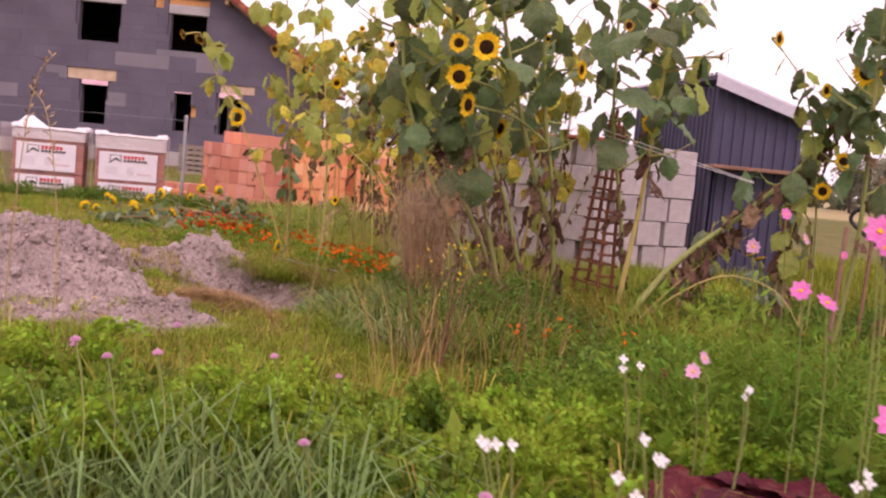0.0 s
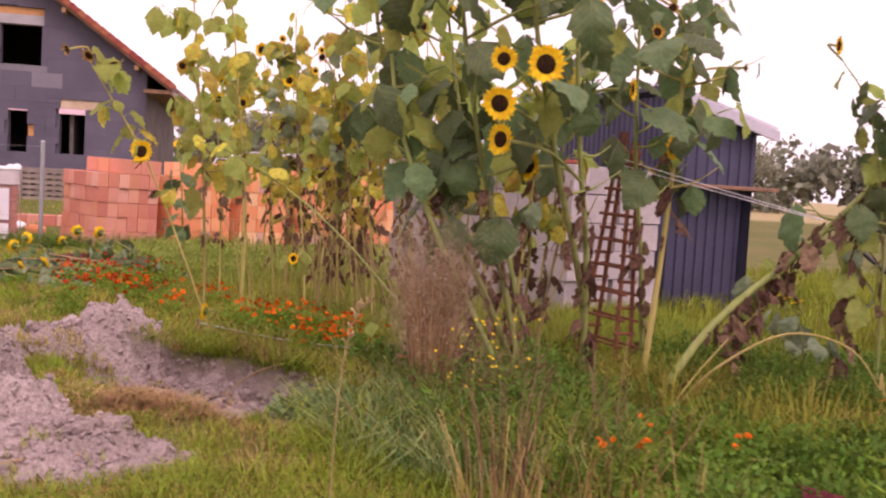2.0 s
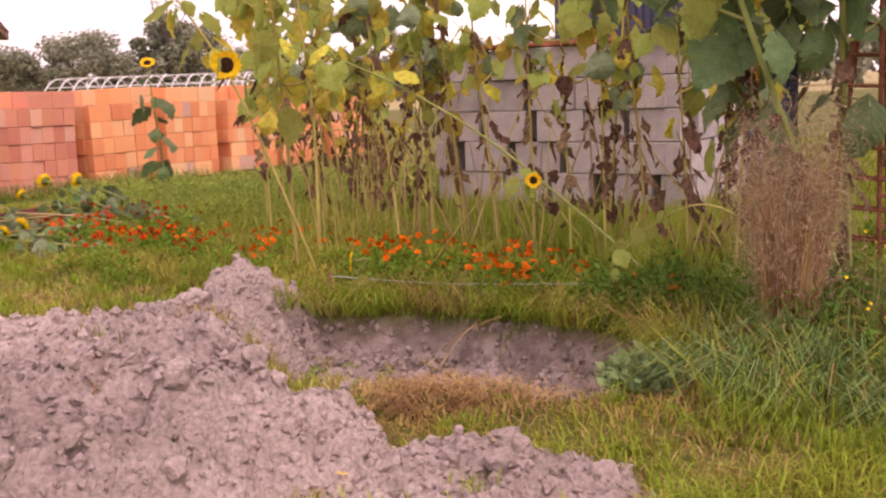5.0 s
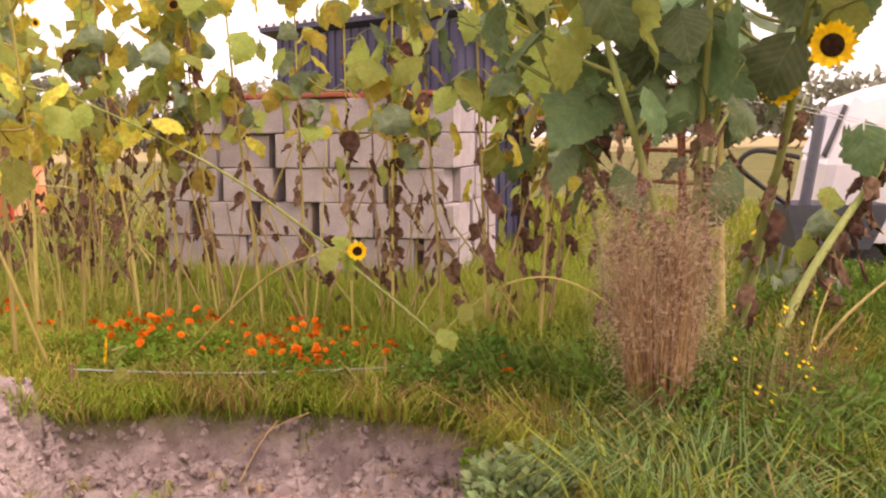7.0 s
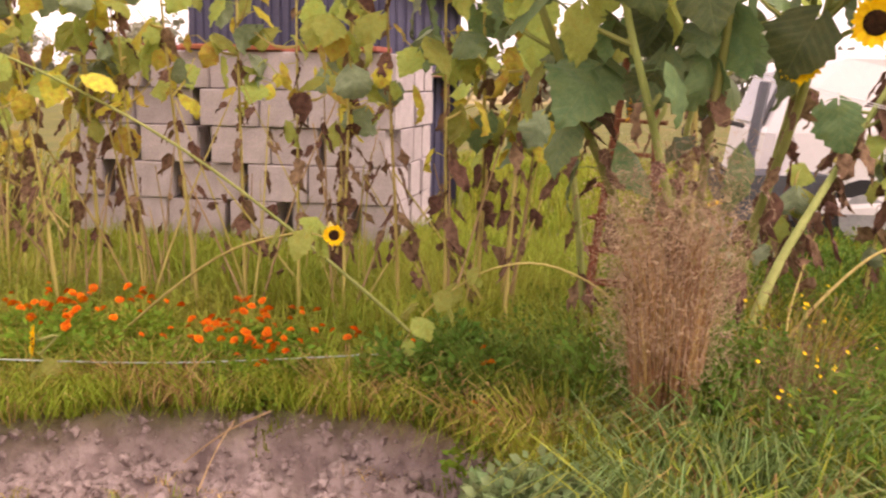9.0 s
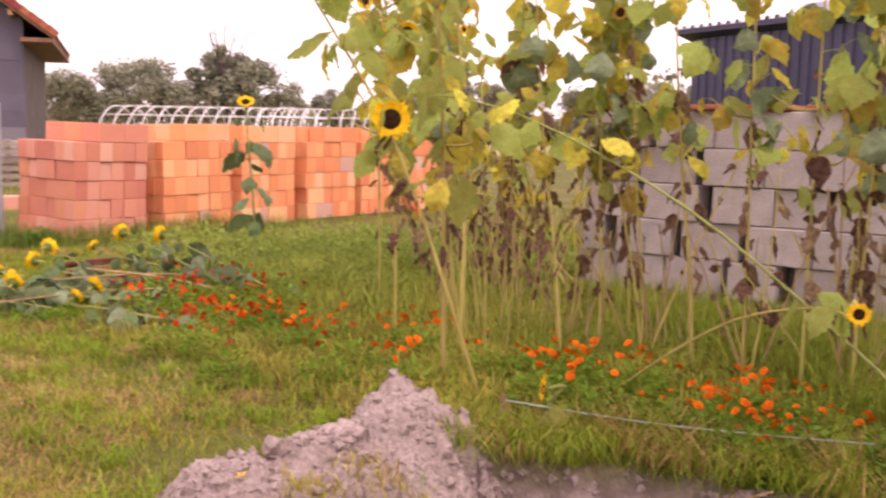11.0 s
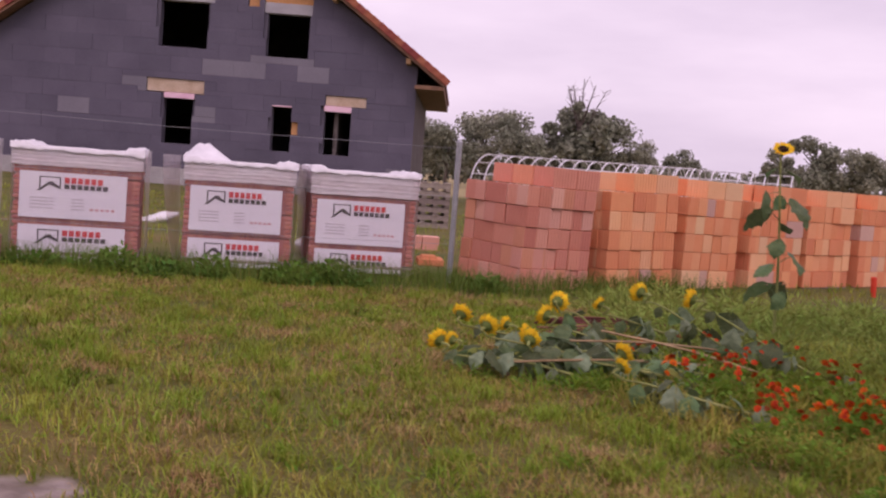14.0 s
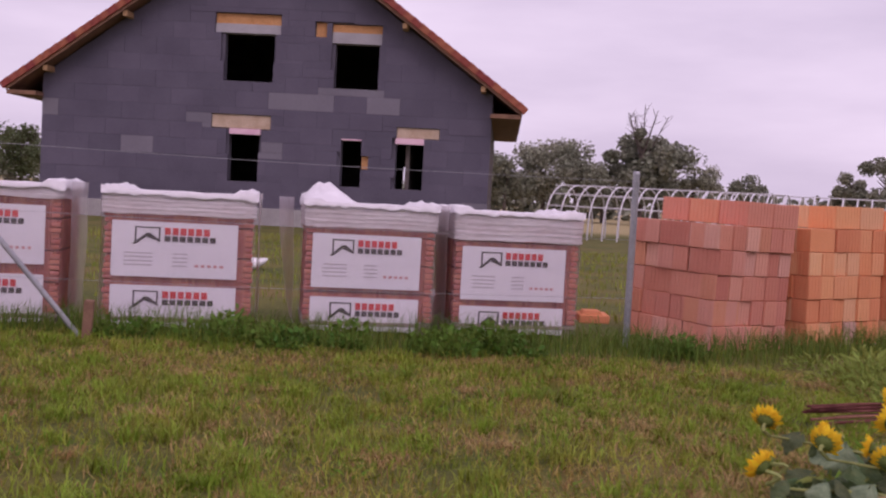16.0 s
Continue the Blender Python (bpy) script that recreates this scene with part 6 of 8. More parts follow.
# cut sunflowers lying in a heap
CUT = [(-1.82, 3.88, 0.24), (-1.71, 4.28, 0.33), (-1.57, 3.99, 0.32), (-1.15, 4.42, 0.43), (-1.22, 4.3, 0.36), (-0.67, 4.44, 0.52), (-0.42, 4.2, 0.53), (-1.33, 4.0, 0.26), (-0.85, 3.85, 0.25), (-1.75, 4.04, 0.22), (-1.44, 4.38, 0.28), (-1.34, 4.15, 0.28), (-0.94, 3.35, 0.27), (-0.86, 4.7, 0.4)]
for i, (x, y, z) in enumerate(CUT):
    ex, ey = x + rs.uniform(0.7, 1.1), y + rs.uniform(-0.25, 0.25)
    f = (rs.uniform(-0.8, 0.5), rs.uniform(0.25, 0.8), rs.uniform(0.05, 0.4))
    sunflower("cut sunflower lying wilted on the lawn", [(ex, ey, 0.13), (ex - 0.35, ey, 0.2), (x + 0.15, y + 0.03, z - 0.04), (x + 0.02, y, z - 0.02)], 0.01, "stem_green",
              [("grey", 8, 0.1, 0.85, 0.14), ("dark", 12, 0.1, 0.9, 0.13), ("mid", 2, 0.2, 0.8, 0.1), ("dead", 3, 0.1, 0.6, 0.12)], [((x, y, z + 0.04), f, 0.068 if i < 9 else 0.052, 2)], group="cut sunflowers", seed=110 + i)


# dark red stalks bundled beside the cut sunflowers
bundle = base("stalk_bundle", pose(-1.13, 5.50, 0.0), "bundle of dark red dried stalks lying on the lawn", "stalks")
for i in range(11):
    u, v, w = rs.uniform(-0.05, 0.05), rs.uniform(0, 0.09), rs.uniform(-0.06, 0.06)
    part("stalk", Build().tube(smooth_path([(u, w, 0.12 + v), (0.45, 0.12 + w * 0.5 + u, 0.15 + v), (0.95 + u, 0.2 + w * 2, 0.14 + v * 0.7)], 4), [0.008] * 4 + [0.005] * 5, 6), M["stalk_red"], bundle)


# ---- marigolds ----
def clump_mesh(name, mat, n, radius, height, size, seed, feather=False):
    """Foliage: many small pointed leaflets spread through a low dome."""
    g = np.random.default_rng(seed)
    a, rr, t = g.uniform(0, 2 * np.pi, n), np.sqrt(g.uniform(0, 1, n)), g.uniform(0.05, 1, n)
    dome = height * np.sqrt(np.maximum(0.06, 1 - rr ** 2)) * t
    p = np.c_[np.cos(a) * rr * radius, np.sin(a) * rr * radius, dome]
    out = np.c_[np.cos(a) * (0.4 + rr), np.sin(a) * (0.4 + rr), g.uniform(-0.1, 1.0, n)] + g.normal(0, 0.45, (n, 3))
    out /= np.linalg.norm(out, axis=1)[:, None]
    side = np.cross(out, g.normal(0, 1, (n, 3)))
    side /= np.linalg.norm(side, axis=1)[:, None]
    s = size * g.uniform(0.6, 1.3, n)[:, None]
    w = 0.12 if feather else 0.26
    v = np.stack([p, p + out * s * 0.5 + side * s * w, p + out * s, p + out * s * 0.5 - side * s * w], 1).reshape(-1, 3)
    k = np.arange(n)[:, None] * 4
    return raw_mesh(name, v, np.zeros((0, 3), int), k + np.array([[0, 1, 2, 3]]), mat)


def pompom_mesh(mat, seed):
    r, b = random.Random(seed), Build()
    for ring, (rad, z, n) in enumerate(((1.0, 0.0, 11), (0.75, 0.25, 9), (0.45, 0.45, 7))):
        for i in range(n):
            a = 2 * math.pi * i / n + r.uniform(-0.2, 0.2)
            c, s = math.cos(a), math.sin(a)
            w = 0.34
            b.add([(c * 0.1, s * 0.1, z - 0.1), (c * rad * 0.8 - s * w, s * rad * 0.8 + c * w, z + 0.1), (c * rad, s * rad, z + r.uniform(-0.1, 0.12)), (c * rad * 0.8 + s * w, s * rad * 0.8 - c * w, z + 0.1)], [(0, 3, 2, 1)])
    return b.mesh("blossom", mat, True)


MG_LEAF = [clump_mesh("foliage", M["fine_green"], 300, 0.14, 0.19, 0.036, 1), clump_mesh("foliage", M["fine_green"], 300, 0.15, 0.18, 0.036, 2)]
MG_FLOWER = {"marigold": [pompom_mesh(M["marigold"], 1), pompom_mesh(M["marigold"], 2)], "marigold_red": [pompom_mesh(M["marigold_red"], 3)]}


def marigold(x, y, kind, n, seed, tall=0.24):
    r = random.Random(seed)
    e = base("marigold", pose(x, y, ground_z(x, y) - 0.01), "bushy marigold with " + ("orange" if kind == "marigold" else "dark red-orange") + " blossoms and fine green leaves", "marigold", "marigolds")
    s = tall / 0.24
    part("foliage", r.choice(MG_LEAF), None, e, m=pose(0, 0, 0, 0, 0, r.uniform(0, 360)) @ Matrix.Diagonal((s, s, s, 1)))
    for i in range(n):
        a, rr = r.uniform(0, 6.28), r.uniform(0.02, 0.16) * s
        z = tall * r.uniform(0.95, 1.3) * (1 - rr * 1.2)
        size = r.uniform(0.012, 0.023)
        bl = part("blossom", r.choice(MG_FLOWER[kind]), None, e, m=pose(math.cos(a) * rr, math.sin(a) * rr, z, r.uniform(-50, 50), r.uniform(-50, 50), 0) @ Matrix.Diagonal((size, size, size, 1)))
    return e


rm = random.Random(77)
for i in range(42):
    t = rm.random() * 0.74
    x, y = 1.0 + 0.75 * t + rm.uniform(-0.15, 0.4), 1.45 - 1.9 * t + rm.uniform(-0.15, 0.5)
    if hole_depth(x, y) > 0.1:
        x, y = x + 0.2, y + 0.25
    marigold(x, y, "marigold", rm.randint(2, 4), 200 + i, rm.uniform(0.17, 0.26))
for i in range(30):
    t = rm.random()
    x, y = -0.55 + 1.4 * t + rm.uniform(-0.3, 0.25), 4.1 - 2.3 * t + rm.uniform(-0.7, 0.4)
    marigold(x, y, "marigold_red" if i % 3 and x < 0.4 else "marigold", rm.randint(3, 7), 240 + i, rm.uniform(0.15, 0.23))
for i, (x, y) in enumerate(((-0.4, 4.0), (-0.2, 3.75), (-0.5, 3.5), (0.0, 4.2), (0.05, 3.7), (0.3, 3.6), (0.1, 3.2))):
    marigold(x, y, "marigold_red", 7, 280 + i, 0.27)
for x, y in ((-0.22, 1.94), (-0.48, 2.62), (-0.3, 2.4), (2.45, -2.35), (2.6, -2.25), (2.75, -1.95), (1.75, -0.62), (1.95, -0.45), (0.2, 1.75), (3.05, -2.2)):
    marigold(x, y, "marigold_red" if x < 0.3 else "marigold", 3, int(x * 100 + y * 37) + 999, 0.22)


def stuff(name, mesh, label, category):
    return tagged(part(name, mesh, None), label, category, kind="stuff")


# ---- lawn and rough grass ----
def patchy(lo, hi, s, seed):
    return lambda x, y: lawn_free(x, y) and lo <= n3(x, y, s, seed) + 0.6 * n3(x, y, s * 4, seed + 1) + random_keep.uniform(-0.14, 0.14) < hi


random_keep = random.Random(4)
for k, (n, mat_, lo, hi, h0, w) in enumerate(((125000, "blade_green", -9, 0.08, 0.05, 0.0055), (110000, "blade_yellow", -0.1, 9, 0.04, 0.005), (60000, "blade_dry", 0.06, 9, 0.034, 0.0045))):
    xy = scatter(n, -7.5, 3.2, -3.6, 7.2, 300 + k, patchy(lo, hi, 1.5, 3.0))
    hh = np.array([h0 * (1 + 0.7 * max(0, n3(x, y, 1.7, 12.0)) + 1.3 * max(0, n3(x, y, 6.0, 14.0))) for x, y in xy])
    stuff("lawn", grass_mesh("lawn", xy, zs(xy, -0.004), hh, w, 1.9, M[mat_], 10 + k, 0.4), "short mown lawn of green and straw-coloured grass", "lawn")
# brighter clumps of longer blades
gc = np.random.default_rng(33)
cen = np.c_[gc.uniform(-6.5, 2.0, 2400), gc.uniform(-2.5, 7.2, 2400)]
xy = np.repeat(cen, 38, 0) + gc.normal(0, 1, (91200, 2)) * np.repeat(gc.uniform(0.015, 0.08, 2400), 38)[:, None]
hh = np.repeat(gc.uniform(0.04, 0.11, 2400), 38)
for k, (mat_, part_) in enumerate((("blade_bright", 0), ("blade_green", 1), ("blade_bright", 2))):
    pick = (np.arange(len(xy)) // 38) % 3 == part_
    pick &= np.array([lawn_free(x, y) for x, y in xy])
    stuff("lawn_clumps", grass_mesh("lawn_clumps", xy[pick], zs(xy[pick]), hh[pick], 0.006, 1.5, M[mat_], 34 + k), "fresh green clumps of grass in the lawn", "lawn")
cen = np.c_[gc.uniform(-6.5, 2.0, 800), gc.uniform(-2.5, 7.2, 800)]
xy = np.repeat(cen, 80, 0) + gc.normal(0, 1, (64000, 2)) * np.repeat(gc.uniform(0.03, 0.2, 800), 80)[:, None]
xy = xy[np.array([lawn_free(x, y) for x, y in xy])]
stuff("lawn_thatch", grass_mesh("lawn_thatch", xy, zs(xy, 0.01), np.full(len(xy), 0.045), 0.005, 2.2, M["blade_dry"], 35), "dry brown cut grass lying on the lawn", "lawn")
# longer grass between the bed and the soil heaps
for k, (n, mat_, h0) in enumerate(((9000, "blade_bright", 0.075), (9000, "blade_yellow", 0.06), (5000, "blade_green", 0.09))):
    xy = scatter(n, -0.4, 2.7, -4.0, -2.0, 341 + k, lawn_free)
    stuff("rough_grass", grass_mesh("rough_grass", xy, zs(xy), np.array([h0 * (1 + 0.9 * n3(x, y, 3.0, 21.0 + k)) for x, y in xy]), 0.006, 1.9, M[mat_], 45 + k, 0.5), "uneven grass between the vegetable bed and the soil", "lawn")
# tall fringe along the fence line
xy = scatter(30000, -9.5, 4.5, 6.7, 9.3, 310, lambda x, y: abs(y - (8.02 + 0.17 * x if x < -1.2 else 7.82 + 0.72 * max(0, x + 1.13))) < random_keep.uniform(0.1, 0.75))
stuff("fence_grass", grass_mesh("fence_grass", xy, zs(xy), np.array([0.24 + 0.14 * n3(x, y, 2.0, 5.0) for x, y in xy]), 0.006, 0.9, M["blade_dark"], 21), "tall dark green grass along the fence line", "tall grass")
xy = scatter(9000, -9.5, 4.5, 6.7, 9.3, 311, lambda x, y: abs(y - (8.0 + 0.17 * x if x < -1.2 else 7.8 + 0.72 * max(0, x + 1.13))) < random_keep.uniform(0.05, 0.8))
stuff("fence_grass", grass_mesh("fence_grass", xy, zs(xy), np.full(len(xy), 0.12), 0.005, 0.8, M["blade_green"], 22), "tall light green grass along the fence line", "tall grass")
# rough grass round the marigolds, the sunflower row and the concrete blocks
xy = scatter(42000, -0.9, 4.6, -0.6, 5.2, 320, lambda x, y: lawn_free(x, y) and x + y * 0.55 > 0.95 + 0.35 * n3(x, y, 1.2, 3.0))
hh = np.array([0.1 + 0.14 * min(1, max(0, (x + y * 0.45 - 1.6))) + 0.07 * n3(x, y, 2.5, 6.0) for x, y in xy])
stuff("rough_grass", grass_mesh("rough_grass", xy, zs(xy), hh, 0.0075, 1.5, M["blade_mid"], 23, 0.8), "rough knee-high green grass round the flowers", "tall grass")
xy = scatter(20000, -0.9, 4.6, -0.6, 5.2, 321, lambda x, y: lawn_free(x, y) and x + y * 0.55 > 0.9)
stuff("rough_grass", grass_mesh("rough_grass", xy, zs(xy), np.full(len(xy), 0.17), 0.0065, 1.6, M["blade_yellow"], 24, 0.8), "rough yellowing grass round the flowers", "tall grass")
xy = scatter(16000, 2.2, 4.2, 0.2, 3.2, 322)
stuff("rough_grass", grass_mesh("rough_grass", xy, zs(xy), np.full(len(xy), 0.3), 0.008, 0.8, M["blade_mid"], 25), "tall olive grass at the foot of the blocks", "tall grass")
# fringe hanging over the dug bed's edge
xy = scatter(60000, 0.3, 2.6, -1.3, 1.7, 323, lambda x, y: 0.005 < hole_depth(x, y) < 0.25 and x + y > 0.75)
stuff("edge_grass", grass_mesh("edge_grass", xy, zs(xy, 0.01), np.full(len(xy), 0.2), 0.006, 1.7, M["blade_bright"], 26, 1.1, radians(220)), "long grass hanging over the dug edge", "tall grass")
xy = scatter(16000, 0.3, 2.6, -1.3, 1.7, 327, lambda x, y: 0.005 < hole_depth(x, y) < 0.2 and x + y > 0.75)
stuff("edge_grass", grass_mesh("edge_grass", xy, zs(xy, 0.01), np.full(len(xy), 0.2), 0.005, 1.6, M["blade_yellow"], 36, 1.1, radians(220)), "yellowing grass hanging over the dug edge", "tall grass")
xy = scatter(11000, 0.3, 2.4, -1.5, 0.0, 324, lambda x, y: math.hypot((x - 0.68) / 0.36, (y + 0.97 + 0.4 * (x - 0.68)) / 0.22) + 0.9 * n3(x, y, 4.0, 1.0) + random_keep.uniform(-0.3, 0.3) < 1 and lawn_free(x, y))
stuff("dry_cuttings", grass_mesh("dry_cuttings", xy, zs(xy, 0.012), np.full(len(xy), 0.022), 0.0035, 6.0, M["straw_tuft"], 27, 0.45), "dry brown grass cuttings beside the dug bed", "cuttings")
xy = np.random.default_rng(61).normal(0, 1, (2600, 2)) * np.array([[0.17, 0.07]])
xy = np.c_[0.68 + xy[:, 0] * 0.9 + xy[:, 1] * 0.4, -0.96 - xy[:, 0] * 0.4 + xy[:, 1] * 0.9]
stuff("dry_cuttings", grass_mesh("dry_cuttings", xy, zs(xy, 0.02) + 0.07 * np.random.default_rng(62).random(len(xy)) ** 2, np.full(len(xy), 0.022), 0.0045, 9.0, M["straw_tuft"], 63, 0.4), "loose heap of long brown straw beside the dug bed", "cuttings")
# sprigs of grass and straw turned up with the soil
def on_soil(xy, extra=0.0):
    return np.array([ground_z(x, y) + max(0.0, mound_z(x, y)) for x, y in xy]) + extra


cen = np.c_[gc.uniform(-1.2, 1.7, 70), gc.uniform(-2.1, 1.0, 70)]
cen = cen[np.array([mound_z(x, y) > 0.03 or hole_depth(x, y) > 0.4 for x, y in cen])]
for k, (n, mat_, h_, w_, lean_) in enumerate(((26, "blade_green", 0.06, 0.005, 1.6), (18, "blade_dry", 0.05, 0.004, 3.0))):
    xy = np.repeat(cen[k::2], n, 0) + gc.normal(0, 0.03, (len(cen[k::2]) * n, 2))
    stuff("soil_grass", grass_mesh("soil_grass", xy, on_soil(xy, 0.004), np.full(len(xy), h_), w_, lean_, M[mat_], 37 + k), "sprigs of torn grass lying on the dug soil", "grass")
xy = scatter(2600, -0.25, 0.6, -0.25, 0.35, 331, lambda x, y: n3(x, y, 5.0, 41.0) > 0.02)
stuff("soil_grass", grass_mesh("soil_grass", xy, on_soil(xy, 0.002), np.full(len(xy), 0.06), 0.005, 1.4, M["blade_yellow"], 39), "torn grass left standing between the soil heaps", "grass")
xy = scatter(2600, -0.6, 0.9, -2.4, -1.5, 332, lambda x, y: mound_z(x, y) < 0.06 and n3(x, y, 3.0, 43.0) > 0.0)
stuff("soil_grass", grass_mesh("soil_grass", xy, on_soil(xy, 0.002), np.full(len(xy), 0.055), 0.005, 1.6, M["blade_mid"], 40), "grass growing through the spread soil", "grass")
# field behind the garden, seen past the plants
xy = scatter(26000, 3.6, 12, -3.5, 8, 325)
stuff("field_grass", grass_mesh("field_grass", xy, zs(xy), np.full(len(xy), 0.25), 0.012, 0.7, M["blade_green"], 28), "unmown grass between garden and field", "tall grass")
xy = scatter(12000, -12, 6, 9.3, 24, 326)
stuff("yard_grass", grass_mesh("yard_grass", xy, zs(xy), np.full(len(xy), 0.1), 0.012, 0.8, M["blade_green"], 29), "unmown grass of the building yard", "tall grass")

# ---- the brown ornamental tuft and its green skirt ----
g = np.random.default_rng(8)


def tuft(cx, cy, n, rad, h, spread, width, mat_, seed, name, label, cat="tall grass", kind=""):
    gg = np.random.default_rng(seed)
    a, rr = gg.uniform(0, 2 * np.pi, n), np.sqrt(gg.uniform(0, 1, n)) * rad
    base_ = np.c_[cx + np.cos(a) * rr, cy + np.sin(a) * rr, np.full(n, GROUND)]
    hh = h * gg.uniform(0.55, 1.1, n)
    out = spread * gg.uniform(0.1, 1, n) * hh
    d = np.c_[np.cos(a) * out, np.sin(a) * out, np.zeros(n)]
    f = gg.uniform(0, 6.28, n)
    w = np.c_[np.cos(f) * width / 2, np.sin(f) * width / 2, np.zeros(n)]
    up = np.array([[0, 0, 1.0]])
    p1, p2, p3 = base_ + d * 0.15 + up * (hh * 0.45)[:, None], base_ + d * 0.5 + up * (hh * 0.82)[:, None], base_ + d + up * (hh * (1 - 0.25 * spread))[:, None]
    v = np.stack([base_ - w, base_ + w, p1 + w, p1 - w, p2 + w * 0.7, p2 - w * 0.7, p3], 1).reshape(-1, 3)
    k = np.arange(n)[:, None] * 7
    me = raw_mesh(name, v, k + np.array([[5, 4, 6]]), np.concatenate([k + np.array([[0, 1, 2, 3]]), k + np.array([[3, 2, 4, 5]])]), M[mat_])
    return tagged(part(name, me, None), label, cat, kind=kind), p3


tf, tips = tuft(1.98, -1.15, 620, 0.09, 0.8, 0.2, 0.004, "straw_tuft", 1, "grass_tuft", "brown dry ornamental grass tuft with feathery seed heads", "ornamental grass")
n = 17000
src = tips[g.integers(0, len(tips), n)] + g.normal(0, 1, (n, 3)) * np.array([[0.035, 0.035, 0.12]])
d = g.normal(0, 1, (n, 3)) * 0.009
s = np.cross(d, g.normal(0, 1, (n, 3)))
s *= 0.0012 / np.maximum(np.linalg.norm(s, axis=1), 1e-6)[:, None]
v = np.stack([src - d - s, src - d + s, src + d], 1).reshape(-1, 3)
part("panicle", raw_mesh("seed_heads", v, np.arange(n)[:, None] * 3 + np.array([[0, 1, 2]]), np.zeros((0, 4), int), M["panicle"]), None, tf, "fine pinkish brown seed heads")
for i, (x, y, n, r_, h, sp, mat_) in enumerate(((1.78, -1.6, 300, 0.22, 0.34, 1.7, "strap"), (1.45, -1.6, 260, 0.2, 0.26, 2.1, "strap"), (1.95, -1.35, 260, 0.2, 0.34, 1.5, "blade_dark"), (2.05, -1.8, 300, 0.26, 0.3, 1.7, "blade_green"), (1.6, -1.75, 90, 0.25, 0.26, 1.8, "blade_dry"),
                                                 (1.5, -1.15, 220, 0.22, 0.26, 1.7, "blade_green"), (2.3, -1.6, 220, 0.24, 0.3, 1.5, "blade_dark"), (2.2, -2.2, 240, 0.26, 0.24, 1.6, "blade_bright"), (1.75, -2.1, 260, 0.28, 0.2, 2.1, "strap"), (1.4, -1.9, 240, 0.3, 0.18, 1.8, "blade_bright"), (2.05, -2.3, 260, 0.24, 0.3, 1.3, "blade_dark"))):
    tuft(x + 0.25, y + 0.18, n, r_, h * 1.08, sp, 0.006, mat_, 50 + i, "grass_clump", "drooping long green grass clump beside the brown tuft", kind="stuff")
for i, (x, y) in enumerate(((1.72, -1.62), (1.9, -1.85), (2.15, -1.7), (2.35, -1.9), (2.5, -1.6), (1.55, -1.4), (2.0, -2.1), (1.8, -1.35), (2.6, -1.95))):
    tuft(x, y, 55, 0.16, 0.27, 2.3, 0.0075, ("strap_pale", "strap", "blade_mid")[i % 3], 340 + i, "grass_clump", "long pale lodged grass hanging round the brown tuft", kind="stuff")
for i, (x, y) in enumerate(((2.6, -0.9), (2.9, -0.35), (2.4, -0.5), (3.3, -0.9), (3.5, -0.5), (2.1, -0.6), (3.7, -1.6), (3.3, -1.7), (4.0, -0.8))):
    tuft(x, y, 240, 0.28, 0.34, 1.2, 0.005, ("blade_yellow", "blade_green", "blade_dark")[i % 3], 70 + i, "grass_clump", "mixed dry and green grass at the sunflower stalks", kind="stuff")
for i, (x, y, n, h) in enumerate(((0.8, 1.75, 16, 0.9), (1.05, 2.1, 18, 1.0), (1.3, 1.7, 14, 0.85), (1.5, 2.0, 14, 0.9), (1.25, 2.5, 14, 0.9), (1.75, 1.5, 12, 0.8), (2.0, 1.1, 12, 0.75), (2.3, 0.7, 12, 0.75))):
    tuft(x + 0.35, y + 0.4, n // 2, 0.22, h * 1.25, 0.55, 0.008, ("stem_pale", "stem_pale", "stem_dead")[i % 3], 300 + i, "dry_stalks", "thin dry stalks arching among the yellowing sunflowers", "dry stalks", "stuff")
rim = random.Random(77)
for i in range(20):
    k, wide = radians(15 + i * 7.5 + rim.uniform(-3, 3)), rim.uniform(0.98, 1.16)
    u, v = HOLE_U * math.cos(k) * wide, HOLE_V * math.sin(k) * wide
    x, y = HOLE_X + u * math.cos(HOLE_A) - v * math.sin(HOLE_A), HOLE_Y + u * math.sin(HOLE_A) + v * math.cos(HOLE_A)
    tuft(x, y, rim.randrange(40, 130), rim.uniform(0.07, 0.16), rim.uniform(0.13, 0.24), 2.0, 0.005, rim.choice(("blade_green", "blade_bright", "blade_yellow", "blade_bright", "blade_dry")), 200 + i, "grass_clump", "drooping grass overhanging the rim of the dug bed", kind="stuff")
for i, (x, y, h) in enumerate(((1.92, -3.05, 0.62), (2.1, -2.85, 0.5), (2.35, -2.7, 0.45), (2.0, -2.6, 0.5), (2.55, -2.9, 0.4), (0.62, -3.95, 0.5), (0.75, -3.75, 0.5))):
    tuft(x, y, 22, 0.12, h, 0.8, 0.004, "blade_dry", 90 + i, "dry_stalks", "dry brown stalks standing in the bed", "dry stalks", "stuff")


for i, (x, y, h, n) in enumerate(((2.04, -2.39, 0.62, 26), (2.1, -2.3, 0.5, 24), (2.58, -2.0, 0.66, 26), (2.66, -2.1, 0.5, 22), (2.3, -2.15, 0.42, 18), (2.85, -2.0, 0.4, 16))):
    tuft(x, y, n // 2, 0.11, h * 0.95, 0.45, 0.0055, "stalk_brown", 190 + i, "dry_stalks", "reddish brown dead flower stalks standing in grass", "dry stalks", "stuff")


